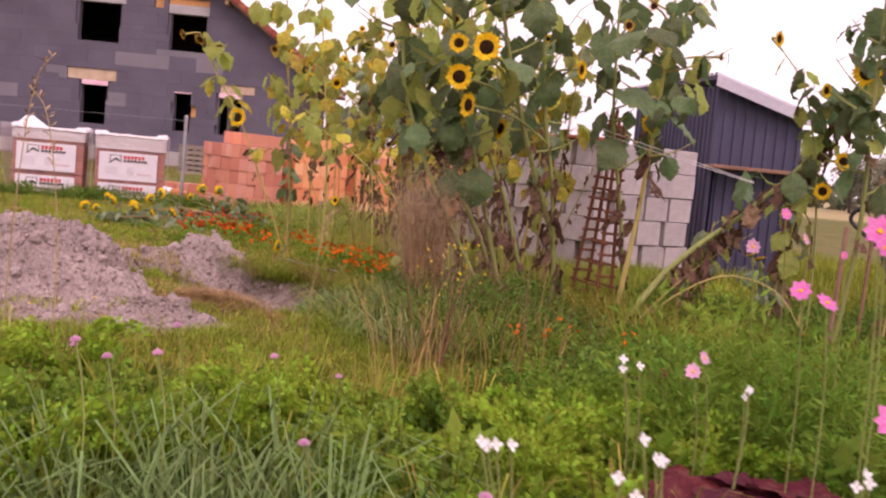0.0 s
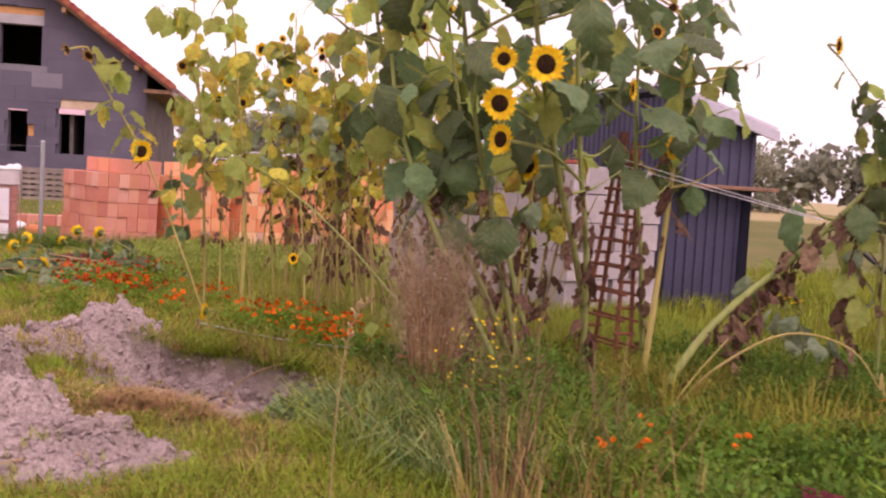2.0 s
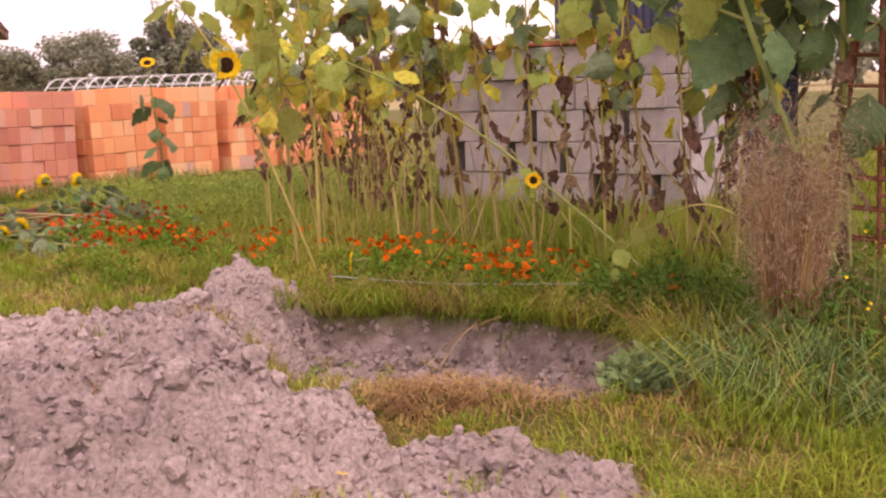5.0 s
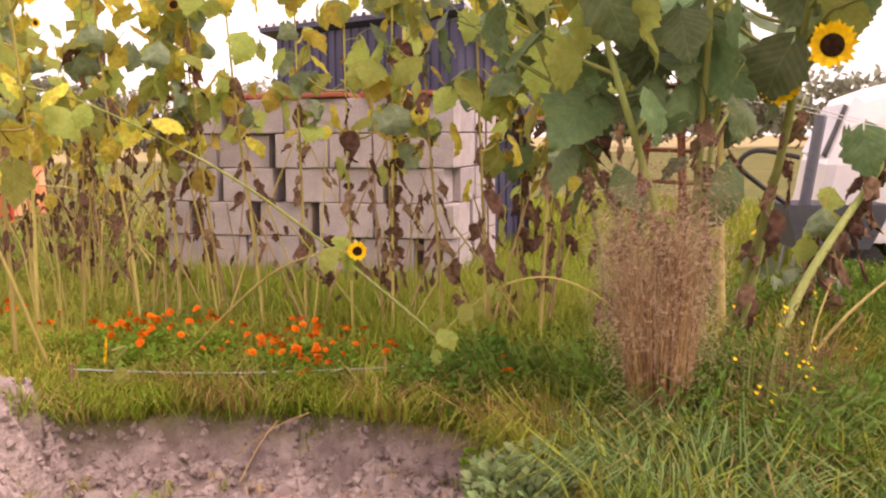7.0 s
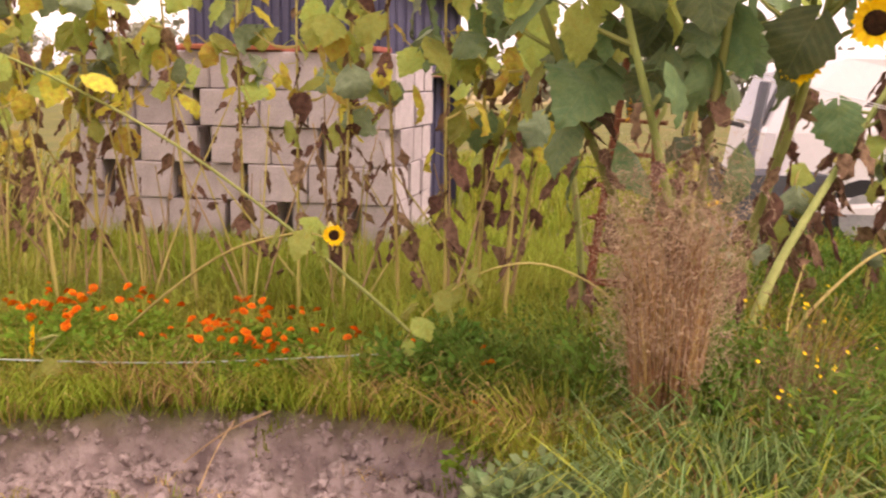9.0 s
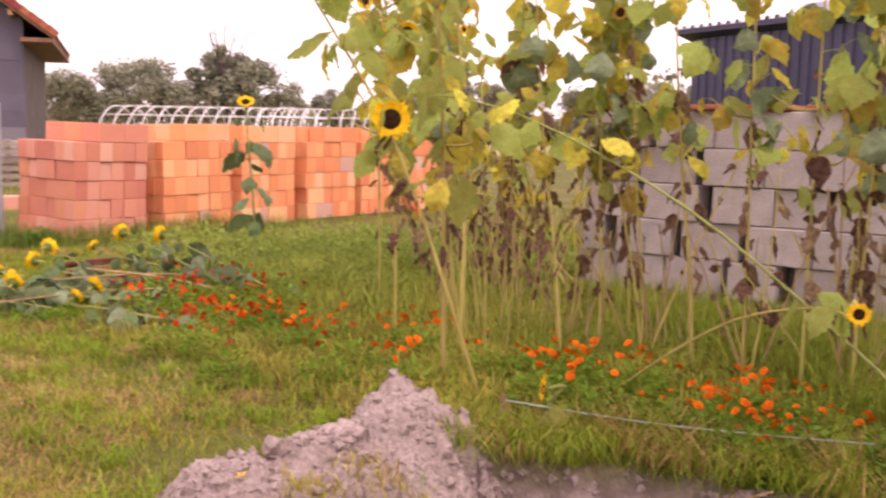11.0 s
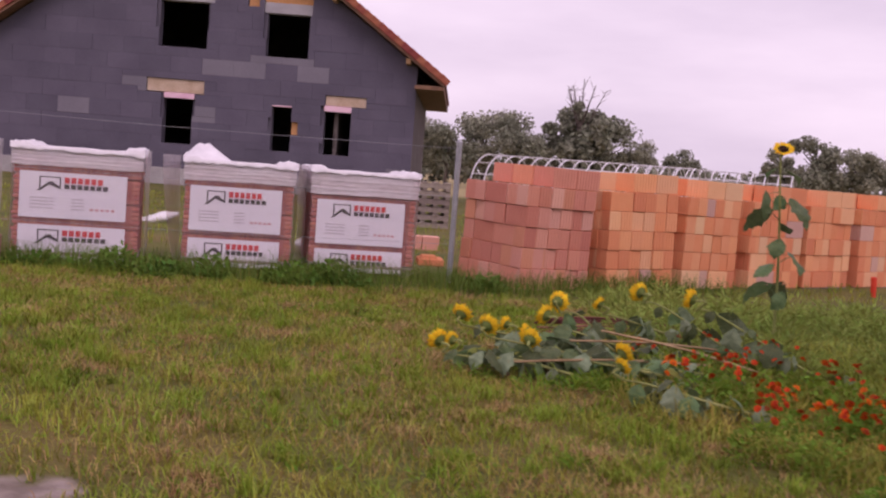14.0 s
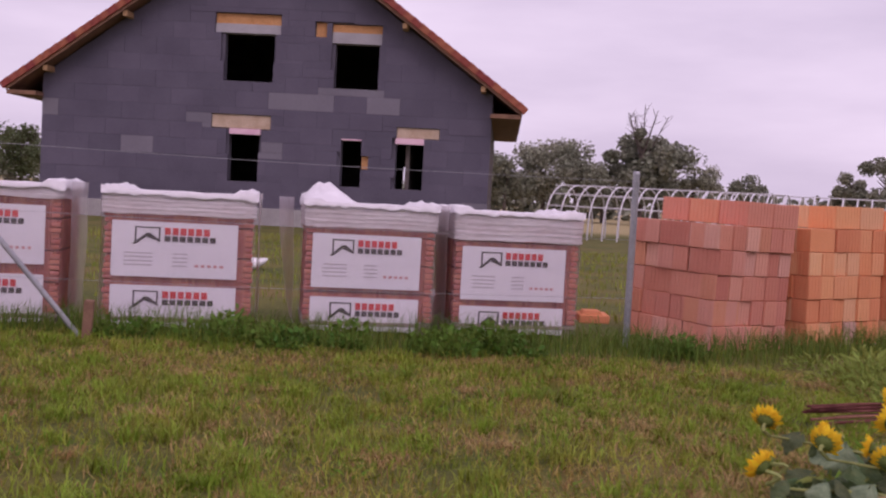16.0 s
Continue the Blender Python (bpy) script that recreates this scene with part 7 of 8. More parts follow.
# tall thin seed stalks near the bed
for i, (x, y, h) in enumerate(((0.62, -3.95, 1.25), (0.7, -3.75, 1.15), (1.45, -2.45, 0.75))):
    e = base("seed_stalk", pose(x, y, 0.1), "tall thin dry seed stalk", "dry stalk", "seed stalks")
    pts = smooth_path([(0, 0, 0), (0.01, 0.02, h * 0.5), (0.05 * (-1) ** i, 0.03, h * 0.9), (0.12 * (-1) ** i, 0.02, h)], 4)
    part("stem", Build().tube(pts, [0.0026] * 6 + [0.0018] * (len(pts) - 6), 5), M["stem_dead"], e)
    b = Build()
    r = random.Random(i)
    for k in range(26):
        p = along(pts, 0.75 + 0.25 * k / 26)
        q = Vector((r.uniform(-1, 1), r.uniform(-1, 1), r.uniform(0, 1))).normalized() * 0.025
        b.add([p, p + q + Vector((0.004, 0, 0)), p + q * 1.3, p + q - Vector((0.004, 0, 0))], [(0, 1, 2, 3)])
    tagged(part("seed_head", b, M["stem_dead"], e), kind="stuff")


# ---- vegetable and flower bed under the first steps ----
LETTUCE = [(2.72, -4.66), (2.86, -4.57), (2.98, -4.52), (3.07, -4.56)]


def clear(x, y):
    """Away from the lettuces, with a gap before them."""
    return all(math.hypot(x - a, (y - b) * (0.55 if y < b else 1.5)) > 0.26 for a, b in LETTUCE + [(3.13, -2.80)])


def bed(x, y):
    return clear(x, y) and math.hypot(x - 1.52, y + 5.0) > 0.5 and -6.4 < y < (-3.75 if x < 2.5 else -2.3) + 0.35 * n3(x, y, 1.3, 2.0) and (x > 0.1 or y > -4.8)


def feather(name, label, mat_, x0, x1, y0, y1, plants, leafs, radius, height, size, seed, keep=None, broad=0.11, fronds=0):
    """One carpet of feathery foliage, plant by plant; fronds arch out from each plant's middle."""
    gg = np.random.default_rng(seed)
    vs, count = [], 0
    for _ in range(plants):
        cx, cy = gg.uniform(x0, x1), gg.uniform(y0, y1)
        if keep and not keep(cx, cy):
            continue
        n = leafs
        hh = height * gg.uniform(0.5, 1.2)
        a, rr, t = gg.uniform(0, 2 * np.pi, n), np.sqrt(gg.uniform(0, 1, n)), gg.uniform(0.15, 1, n)
        p = np.c_[cx + np.cos(a) * rr * radius, cy + np.sin(a) * rr * radius, GROUND + hh * np.sqrt(np.maximum(0.05, 1 - 0.8 * rr ** 2)) * t]
        if fronds:
            which = gg.integers(0, fronds, n)
            turn, reach, lift = gg.uniform(0, 2 * np.pi, fronds)[which], gg.uniform(0.5, 1.25, fronds)[which], gg.uniform(0.6, 1.15, fronds)[which]
            rr = gg.uniform(0.1, 1, n)
            a = turn + gg.normal(0, 0.16, n) * np.sin(rr * 3.0)
            p = np.c_[cx + np.cos(a) * rr * reach * radius, cy + np.sin(a) * rr * reach * radius, GROUND + hh * lift * np.sin(0.35 + rr * 1.6) + gg.normal(0, 0.012, n)]
        out = np.c_[np.cos(a) * (0.3 + rr), np.sin(a) * (0.3 + rr), gg.uniform(0.1, 1.2, n)] + gg.normal(0, 0.4, (n, 3))
        out /= np.linalg.norm(out, axis=1)[:, None]
        side = np.cross(out, gg.normal(0, 1, (n, 3)))
        side /= np.linalg.norm(side, axis=1)[:, None]
        s = size * gg.uniform(0.6, 1.3, n)[:, None]
        vs.append(np.stack([p, p + out * s * 0.5 + side * s * broad, p + out * s, p + out * s * 0.5 - side * s * broad], 1).reshape(-1, 3))
    v = np.concatenate(vs)
    n = len(v) // 4
    k = np.arange(n)[:, None] * 4
    return stuff(name, raw_mesh(name, v, np.zeros((0, 3), int), k + np.array([[0, 1, 2, 3]]), M[mat_]), label, "bed plants")


feather("carrot_leaves", "feathery bright green carrot foliage in the bed", "fine_lime", 0.0, 3.4, -5.9, -3.3, 90, 2300, 0.24, 0.29, 0.022, 1, bed, 0.3, 16)
feather("carrot_leaves", "feathery green carrot foliage in the bed", "fine_green", 0.0, 4.2, -6.0, -3.2, 110, 1300, 0.2, 0.25, 0.022, 15, bed, 0.3, 14)
feather("carrot_leaves", "feathery dark green foliage in the bed", "fine_dark", 0.0, 4.8, -6.0, -2.4, 170, 330, 0.16, 0.24, 0.035, 2, bed, 0.28)
feather("broad_leaves", "low broad-leaved green plants in the bed", "fine_green", 0.2, 3.6, -5.6, -3.0, 60, 70, 0.13, 0.26, 0.085, 16, bed, 0.3)
feather("clover", "low green clover and weeds beside the sunflowers", "fine_green", 2.4, 5.2, -3.6, -1.6, 170, 230, 0.16, 0.2, 0.028, 3, clear, 0.32)
feather("clover", "low dark green weeds beside the sunflowers", "fine_dark", 2.3, 6.5, -3.2, 0.6, 300, 170, 0.17, 0.22, 0.034, 4, clear, 0.3)
feather("weeds", "tall tangled weeds between sunflowers and field", "fine_dark", 3.5, 5.6, -1.2, 0.3, 130, 150, 0.16, 0.3, 0.045, 11)
feather("weeds", "dark leafy weeds growing beside the brown tuft", "fine_dark", 1.95, 2.7, -2.1, -1.15, 42, 260, 0.14, 0.36, 0.045, 12)
feather("weeds", "dark leafy weeds at the end of the dug bed", "fine_dark", 1.72, 2.2, -0.45, 0.0, 30, 190, 0.12, 0.24, 0.042, 13, lambda x, y: hole_depth(x, y) < 0.05, 0.26)
feather("weeds", "dark bushy weeds round the foot of the brown tuft", "fine_dark", 2.0, 2.85, -1.25, -0.55, 46, 210, 0.13, 0.34, 0.036, 14, None, 0.24)
feather("dry_weeds", "wiry brown weeds with tiny yellow flowers", "stalk_brown", 2.1, 2.4, -1.65, -1.3, 12, 420, 0.17, 0.5, 0.035, 18, None, 0.05)
feather("cosmos_leaves", "thin feathery cosmos foliage", "fine_green", 2.75, 3.6, -5.4, -3.4, 90, 320, 0.16, 0.62, 0.05, 5, lambda x, y: bed(x, y) and (x > 3.25 or y > -4.1))
feather("weeds", "green weeds along the cut heap", "fine_green", -1.7, 0.6, 3.7, 4.8, 60, 90, 0.13, 0.1, 0.05, 6)
feather("weeds", "green weeds in front of the clay blocks", "fine_olive", -0.6, 3.2, 4.0, 7.4, 230, 150, 0.2, 0.22, 0.07, 7)
feather("weeds", "green weeds among the sunflower row", "fine_olive", 1.4, 3.3, 0.2, 4.2, 130, 150, 0.14, 0.17, 0.035, 8, lambda x, y: x + y * 0.5 > 2.5)
feather("fence_weeds", "dark green nettles along the fence line", "fine_dark", -9.0, -1.3, 6.3, 8.0, 300, 110, 0.14, 0.2, 0.05, 9, lambda x, y: abs(y - (7.7 + 0.17 * x)) < 0.24 and n3(x, y, 1.3, 31.0) > -0.12, 0.34)
feather("lawn_weeds", "small broad weeds in the lawn", "fine_green", -6.5, 1.5, -1.5, 7.0, 420, 26, 0.1, 0.04, 0.04, 10, lawn_free)
for i, (x, y, n) in enumerate(((1.35, -5.1, 60), (1.6, -5.15, 70), (1.5, -4.9, 60), (1.85, -5.2, 60), (1.7, -4.7, 50), (1.2, -4.8, 45))):
    tuft(x, y, n, 0.09, 0.44, 1.9, 0.009, "strap", 120 + i, "leek_clump", "clump of long blue-green strap leaves", "leek", "stuff")
for i in range(16):
    x, y = rm.uniform(0.6, 2.6), rm.uniform(-5.2, -3.6)
    tuft(x, y, 34, 0.1, 0.38, 0.8, 0.007, ("blade_green", "blade_yellow", "blade_dark")[i % 3], 140 + i, "grass_clump", "long grass growing through the vegetable bed", kind="stuff")

COSMOS = petals_mesh("petals", M["pink"], 8, 0.12, 1.0, 0.62, 0.1, 3)
COSMOS_PALE = petals_mesh("petals", M["pink_pale"], 8, 0.12, 1.0, 0.62, 0.15, 4)
WHITE4 = petals_mesh("petals", M["white_petal"], 4, 0.1, 1.0, 0.8, 0.25, 5)
YELLOW5 = petals_mesh("petals", M["petal"], 5, 0.05, 1.0, 0.8, 0.2, 6)
CLOVER = pompom_mesh(M["pink_pale"], 9)
EYE = Build().tube([(0, 0, -0.05), (0, 0, 0.12)], [0.2, 0.14], 8).mesh("eye", M["petal"])


def bloom(name, label, cat, foot, pos, facing, radius, mesh, eye=True, group=""):
    e = base(name, Matrix.Translation(Vector(foot)), label, cat, group)
    p = Vector(pos) - Vector(foot)
    f = Vector(facing).normalized()
    part("stem", Build().tube(smooth_path([(0, 0, 0), p * 0.55 + Vector((0.02, 0.01, 0.05)), p - f * radius * 0.1], 4), 0.0022 if radius > 0.009 else 0.0012, 5), M["stem_green"], e)
    h = part("blossom", mesh, None, e, m=aim(p, f, radius))
    if eye:
        part("eye", EYE, None, h, "yellow flower centre")
    return e


for x, y, z, r_, f, pale in ((2.92, -5.14, 1.06, 0.036, (-0.3, -0.9, 0.3), 0), (3.0, -5.0, 1.02, 0.03, (0.2, -0.9, 0.5), 0), (2.94, -4.7, 0.88, 0.03, (-0.4, -0.8, 0.5), 0), (2.99, -4.75, 0.86, 0.032, (0.3, -0.6, 0.8), 0),
                             (3.11, -3.78, 0.93, 0.03, (-0.2, -0.9, 0.2), 1), (3.24, -3.7, 1.05, 0.024, (0.2, -0.9, 0.3), 0), (3.3, -3.75, 0.97, 0.024, (0.6, -0.6, 0.3), 1), (3.42, -3.8, 0.93, 0.016, (0.1, -0.9, 0), 0),
                             (2.96, -5.22, 0.68, 0.04, (-0.2, -0.9, 0.4), 0), (2.72, -4.6, 0.63, 0.026, (-0.3, -0.7, 0.6), 1), (2.76, -4.55, 0.66, 0.022, (0.5, -0.7, 0.4), 1), (3.05, -5.1, 1.12, 0.026, (0.2, -0.9, 0.2), 0)):
    bloom("cosmos", "pale pink cosmos on a thin stem" if pale else "bright pink cosmos on a thin stem", "cosmos", (x + 0.05, y + 0.08, 0.1), (x, y, z), f, r_, COSMOS_PALE if pale else COSMOS, group="cosmos")
for x, y, z, n in ((2.13, -5.59, 0.68, 4), (2.37, -5.68, 0.7, 3), (2.31, -5.72, 0.66, 2), (2.5, -4.9, 0.68, 3), (2.82, -4.69, 0.6, 3), (2.8, -5.45, 0.62, 3), (2.9, -5.5, 0.5, 1), (2.28, -5.75, 0.62, 2)):
    for i in range(n):
        q = (x + rm.uniform(-0.03, 0.03), y + rm.uniform(-0.02, 0.02), z + rm.uniform(-0.02, 0.02))
        bloom("white_flower", "small white four-petalled flower on a thin stem", "flower", (x + 0.02, y + 0.1, 0.1), q, (rm.uniform(-0.5, 0.5), -0.8, 0.5), 0.012, WHITE4, False, "white flowers")
for x, y, z in ((1.27, -4.9, 0.63), (1.24, -5.03, 0.69), (1.4, -4.95, 0.66), (1.38, -4.7, 0.68), (1.78, -5.25, 0.57), (2.12, -5.6, 0.61), (1.6, -4.5, 0.58), (0.95, -4.2, 0.5), (1.75, -4.1, 0.45)):
    bloom("clover_flower", "round pink clover blossom", "clover", (x, y + 0.05, 0.1), (x, y, z - 0.03), (0, -0.3, 1), 0.013, CLOVER, False, "clover flowers")
for i in range(34):
    x, y, z = 2.17 + rm.gauss(0, 0.1), -1.5 + rm.gauss(0, 0.1), rm.uniform(0.36, 0.68)
    bloom("yellow_weed_flower", "tiny yellow flower on a wiry stem", "flower", (x + rm.uniform(-0.06, 0.06), y + 0.05, 0.1), (x, y, z), (rm.uniform(-0.6, 0.6), -0.7, 0.6), 0.008, YELLOW5, False, "yellow weeds")
# fallen yellow petals and flowers
FALLEN = petals_mesh("fallen_petals", M["petal"], 4, 0.1, 1.0, 0.4, 0.1, 8)
for x, y, z in ((0.77, 0.18, -0.06), (0.85, 0.19, -0.06), (1.65, -0.9, 0.17), (1.71, -0.97, 0.16), (0.15, -1.6, 0.42), (-0.1, -1.9, 0.36), (0.1, -1.95, 0.33), (0.7, -2.19, 0.17), (0.58, 1.05, 0.2), (0.33, -1.98, 0.25), (-0.35, 0.35, 0.15)):
    h = mound_z(x, y)
    zz = ground_z(x, y) + max(0.0, h) + 0.015
    tagged(part("fallen_petals", FALLEN, None, m=pose(x, y, zz, rm.uniform(-20, 20), rm.uniform(-20, 20), rm.uniform(0, 360)) @ Matrix.Diagonal((0.026, 0.026, 0.026, 1))), "fallen yellow sunflower petals on the soil", "petals", "fallen petals")


# lettuces, squash leaves, small plants
def rosette(name, label, cat, x, y, z, mat_, n, length, tilt, seed, width=0.8, stalk=0.0):
    r = random.Random(seed)
    e = base(name, pose(x, y, z), label, cat)
    me = [leaf_mesh("leaf", M[mat_], width, 0.9, -0.5, 0.12, seed + i, 0.2) for i in range(2)]
    if stalk:
        part("stalk", Build().tube([(0, 0, -stalk), (0.01, 0, -stalk * 0.4), (0, 0, 0.03)], [0.02, 0.018, 0.022], 8), M["stem_green"], e)
    for i in range(n):
        s = length * r.uniform(0.6, 1.1)
        part("leaf", r.choice(me), None, e, m=pose(0, 0, 0.02, 0, -tilt + r.uniform(-20, 20), i * 137.5 + r.uniform(-20, 20)) @ Matrix.Diagonal((s, s, s, 1)))
    return e


for i, (x, y) in enumerate(LETTUCE):
    rosette("red_lettuce", "dark red loose-leaf lettuce in the bed", "lettuce", x, y, 0.23, "lettuce", 14, 0.21, 66, 400 + i, 0.8, 0.14)
for i, (x, y) in enumerate(((3.19, -2.80), (3.06, -2.82), (3.13, -2.72))):
    rosette("red_lettuce", "dark purple lettuce gone to leaf", "lettuce", x, y, 0.17, "lettuce", 10, 0.19, 60, 410 + i, 0.8, 0.08)
for i, (x, y, s) in enumerate(((4.2, -0.55, 0.3), (4.6, -0.3, 0.32), (4.0, 0.1, 0.28), (3.75, -0.15, 0.24), (5.0, -0.8, 0.3), (4.9, 0.3, 0.3), (4.4, 0.5, 0.28))):
    rosette("squash_plant", "squash plant with large grey-green leaves", "squash", x, y, 0.1, "leaf_grey", 10, s, 50, 420 + i, 1.0)
feather("broadleaf_weed", "grey-green leafy weed at the edge of the dug bed", "weed_grey", 1.33, 1.5, -1.16, -1.0, 7, 120, 0.12, 0.14, 0.045, 17, None, 0.32)
for i, (x, y, z) in enumerate(((4.35, 0.02, 0.66), (4.45, 0.12, 0.63), (4.3, -0.3, 0.66))):
    sunflower("small sunflower seen from the side among squash leaves", [(x + 0.1, y, 0.08), (x + 0.08, y, 0.4), (x, y, z)], 0.008, "stem_green", [("grey", 4, 0.2, 0.9, 0.16)], [((x, y - 0.03, z), (-0.3, 0.2, 0.9), 0.05, False)], seed=440 + i)


# ---- rebar trellis ----
def trellis():
    """A slim obelisk: four bars that lean together, with short rungs welded to each side."""
    e = base("rebar_trellis", pose(3.18, -0.15, 0.08, -2, 2, -65), "rusty welded rebar obelisk standing among sunflowers", "trellis")
    foot, tip, top = 0.17, 0.05, 1.5

    def corner(sx, sy, z):
        w = foot + (tip - foot) * z / top
        return Vector((sx * w, sy * w * 0.4, z))
    for sx in (-1, 1):
        for sy in (-1, 1):
            part("upright", Build().tube([corner(sx, sy, 0), corner(sx, sy, top - 0.03 * sx)], 0.013, 6), M["rust"], e)
    for k in range(9):
        for turn in range(4):
            a, b = ((-1, -1), (1, -1), (1, 1), (-1, 1))[turn], ((1, -1), (1, 1), (-1, 1), (-1, -1))[turn]
            z = 0.14 + k * 0.15 + 0.07 * (turn % 2)
            p, q = corner(*a, z), corner(*b, z)
            over = (0.05, 0.025)[turn % 2] * (q - p).normalized()
            part("rung", Build().tube([p - over, q + over], 0.0095, 6), M["rust"], e)
    return e


trellis()
for x, y, t in ((4.75, -1.0, 1.2), (4.15, -2.0, 0.9)):
    tagged(part("plant_stake", Build().tube([(0, 0, 0), (0.03, 0, t)], 0.012, 6), M["wood_brown"], m=pose(x, y, 0.08)), "thin brown wooden plant stake", "stake")
# white cord tied from the trellis towards the leaning plants
cd = base("cord", pose(0, 0, 0), "two slack strands of white cord tied to the trellis", "cord")
for q in (0.0, 0.035):
    part("strand", Build().tube(smooth_path([(3.12, -0.3, 1.42 + q), (3.5, -0.7, 1.3 + q * 0.6), (3.95, -1.12, 1.17 + q * 0.2)], 5), 0.0022, 5), M["white_tube"], cd)
# wires between the steel posts
wires = base("fence_wire", pose(0, 0, 0), "thin slack wires strung between the steel posts", "wire fence")
for z in (0.5, 0.95, 1.4):
    part("wire", Build().tube(smooth_path([(-9.5, 5.93, z), (-8.1, 6.29, z - 0.015), (-6.7, 6.655, z), (-4.2, 7.31, z - 0.02), (-1.8, 7.975, z)], 4), 0.0022, 4), M["galv"], wires)
# twine stretched along the dug bed
tw = base("twine_line", pose(0, 0, 0), "pale green twine stretched between pegs along the bed", "twine")
part("twine", Build().tube(smooth_path([(0.76, 0.96, 0.23), (1.28, 0.53, 0.21), (1.95, 0.02, 0.23)], 6), 0.0035, 5), M["twine"], tw)
for x, y in ((0.76, 0.96), (1.95, 0.02)):
    part("peg", Build().tube([(x, y, 0.02), (x, y, 0.25)], 0.01, 6), M["wood_brown"], tw)
# long dry stems lying in the bed and on the lawn
for i, (a, b_) in enumerate((((0.98, -0.1, -0.02), (1.22, 0.05, 0.12)), ((1.05, 0.1, 0.0), (1.3, -0.05, 0.16)), ((-1.45, 3.85, 0.2), (-0.35, 4.0, 0.24)), ((-0.9, 4.3, 0.34), (0.0, 4.05, 0.2)), ((-1.1, 4.1, 0.3), (-0.1, 4.4, 0.26)), ((0.2, -2.1, 0.14), (0.55, -1.95, 0.17)), ((-0.2, 2.0, 0.14), (0.15, 1.85, 0.14)))):
    tagged(part("fallen_stalk", Build().tube(smooth_path([a, [(p + q) / 2 for p, q in zip(a, b_)][:2] + [(a[2] + b_[2]) / 2 + 0.02], b_], 4), 0.0075 if a[1] > 3 else 0.003, 5), M["stem_dead"]), "dry pale stem lying on the ground", "stem", "dry stems")


# ---- white car and a grey cart behind the plants ----
def car():
    """A small white van-like car; its tail towards the sunflowers."""
    e = base("car", pose(6.3, 0.75, 0.06, 0, 0, -52), "white estate car parked behind the garden", "car")
    W, prof = 1.68, [(0.0, 0.32), (-0.04, 0.55), (0.02, 0.9), (0.22, 1.42), (0.5, 1.52), (2.2, 1.5), (2.85, 1.0), (3.7, 0.88), (3.95, 0.6), (3.95, 0.32)]
    b = Build()
    n = len(prof)
    for y, ins in ((0.0, 0.06), (0.08, 0.0), (W - 0.08, 0.0), (W, 0.06)):
        b.v += [(x + (ins if x < 2 else -ins), y if z < 1.0 else (y + (0.12 if y < 0.5 else -0.12)), z - (ins if z > 1.2 else 0)) for x, z in prof]
    for r_ in range(3):
        for i in range(n):
            j = (i + 1) % n
            b.f.append((r_ * n + i, r_ * n + j, r_ * n + n + j, r_ * n + n + i))
    b.f += [tuple(range(n - 1, -1, -1)), tuple(3 * n + i for i in range(n))]
    body = part("body", b, M["car_paint"], e, smooth=False)
    for x0, x1 in ((0.4, 1.15), (1.25, 2.0)):
        part("side_window", Build().add([(x0 - 0.05, 0.085, 0.98), (x1, 0.085, 0.98), (x1 - 0.05, 0.118, 1.38), (x0 + 0.05, 0.118, 1.38), (x0 - 0.05, 0.1, 0.98), (x1, 0.1, 0.98), (x1 - 0.05, 0.13, 1.38), (x0 + 0.05, 0.13, 1.38)],
                                        [(0, 1, 2, 3), (7, 6, 5, 4), (0, 4, 5, 1), (1, 5, 6, 2), (2, 6, 7, 3), (3, 7, 4, 0)]), M["glass_dark"], e, "tinted side window")
    part("rear_window", Build().add([(0.0, 0.25, 0.97), (0.0, W - 0.25, 0.97), (0.16, W - 0.3, 1.36), (0.16, 0.3, 1.36), (0.03, 0.25, 0.95), (0.03, W - 0.25, 0.95), (0.19, W - 0.3, 1.34), (0.19, 0.3, 1.34)],
                                    [(0, 3, 2, 1), (4, 5, 6, 7), (0, 1, 5, 4), (1, 2, 6, 5), (2, 3, 7, 6), (3, 0, 4, 7)]), M["glass_dark"], e, "tinted rear window")
    part("bumper", Build().box(-0.12, 0.12, 0.04, W - 0.04, 0.34, 0.54, 0.03), M["car_paint"], e, "white rear bumper")
    part("side_trim", Build().box(0.95, 2.9, -0.012, 0.02, 0.5, 0.56, 0.004), M["grey_plastic"], e)
    part("door_handle", Build().box(1.05, 1.2, -0.03, 0.03, 0.86, 0.89, 0.006), M["black_plastic"], e)
    part("fuel_flap", Build().box(0.5, 0.66, -0.006, 0.05, 0.7, 0.8, 0.004), M["stem_pale"], e, "faded yellowish fuel flap")
    for x in (0.75, 3.1):
        for y in (0.02, W - 0.2):
            wh = part("wheel", Build().tube([(x, y, 0.29), (x, y + 0.18, 0.29)], 0.29, 20), M["black_plastic"], e, "black tyre")
            part("rim", Build().tube([(x, y - 0.012 if y < 0.5 else y + 0.17, 0.29), (x, y + 0.01 if y < 0.5 else y + 0.192, 0.29)], 0.18, 14), M["galv"], wh)
    return e


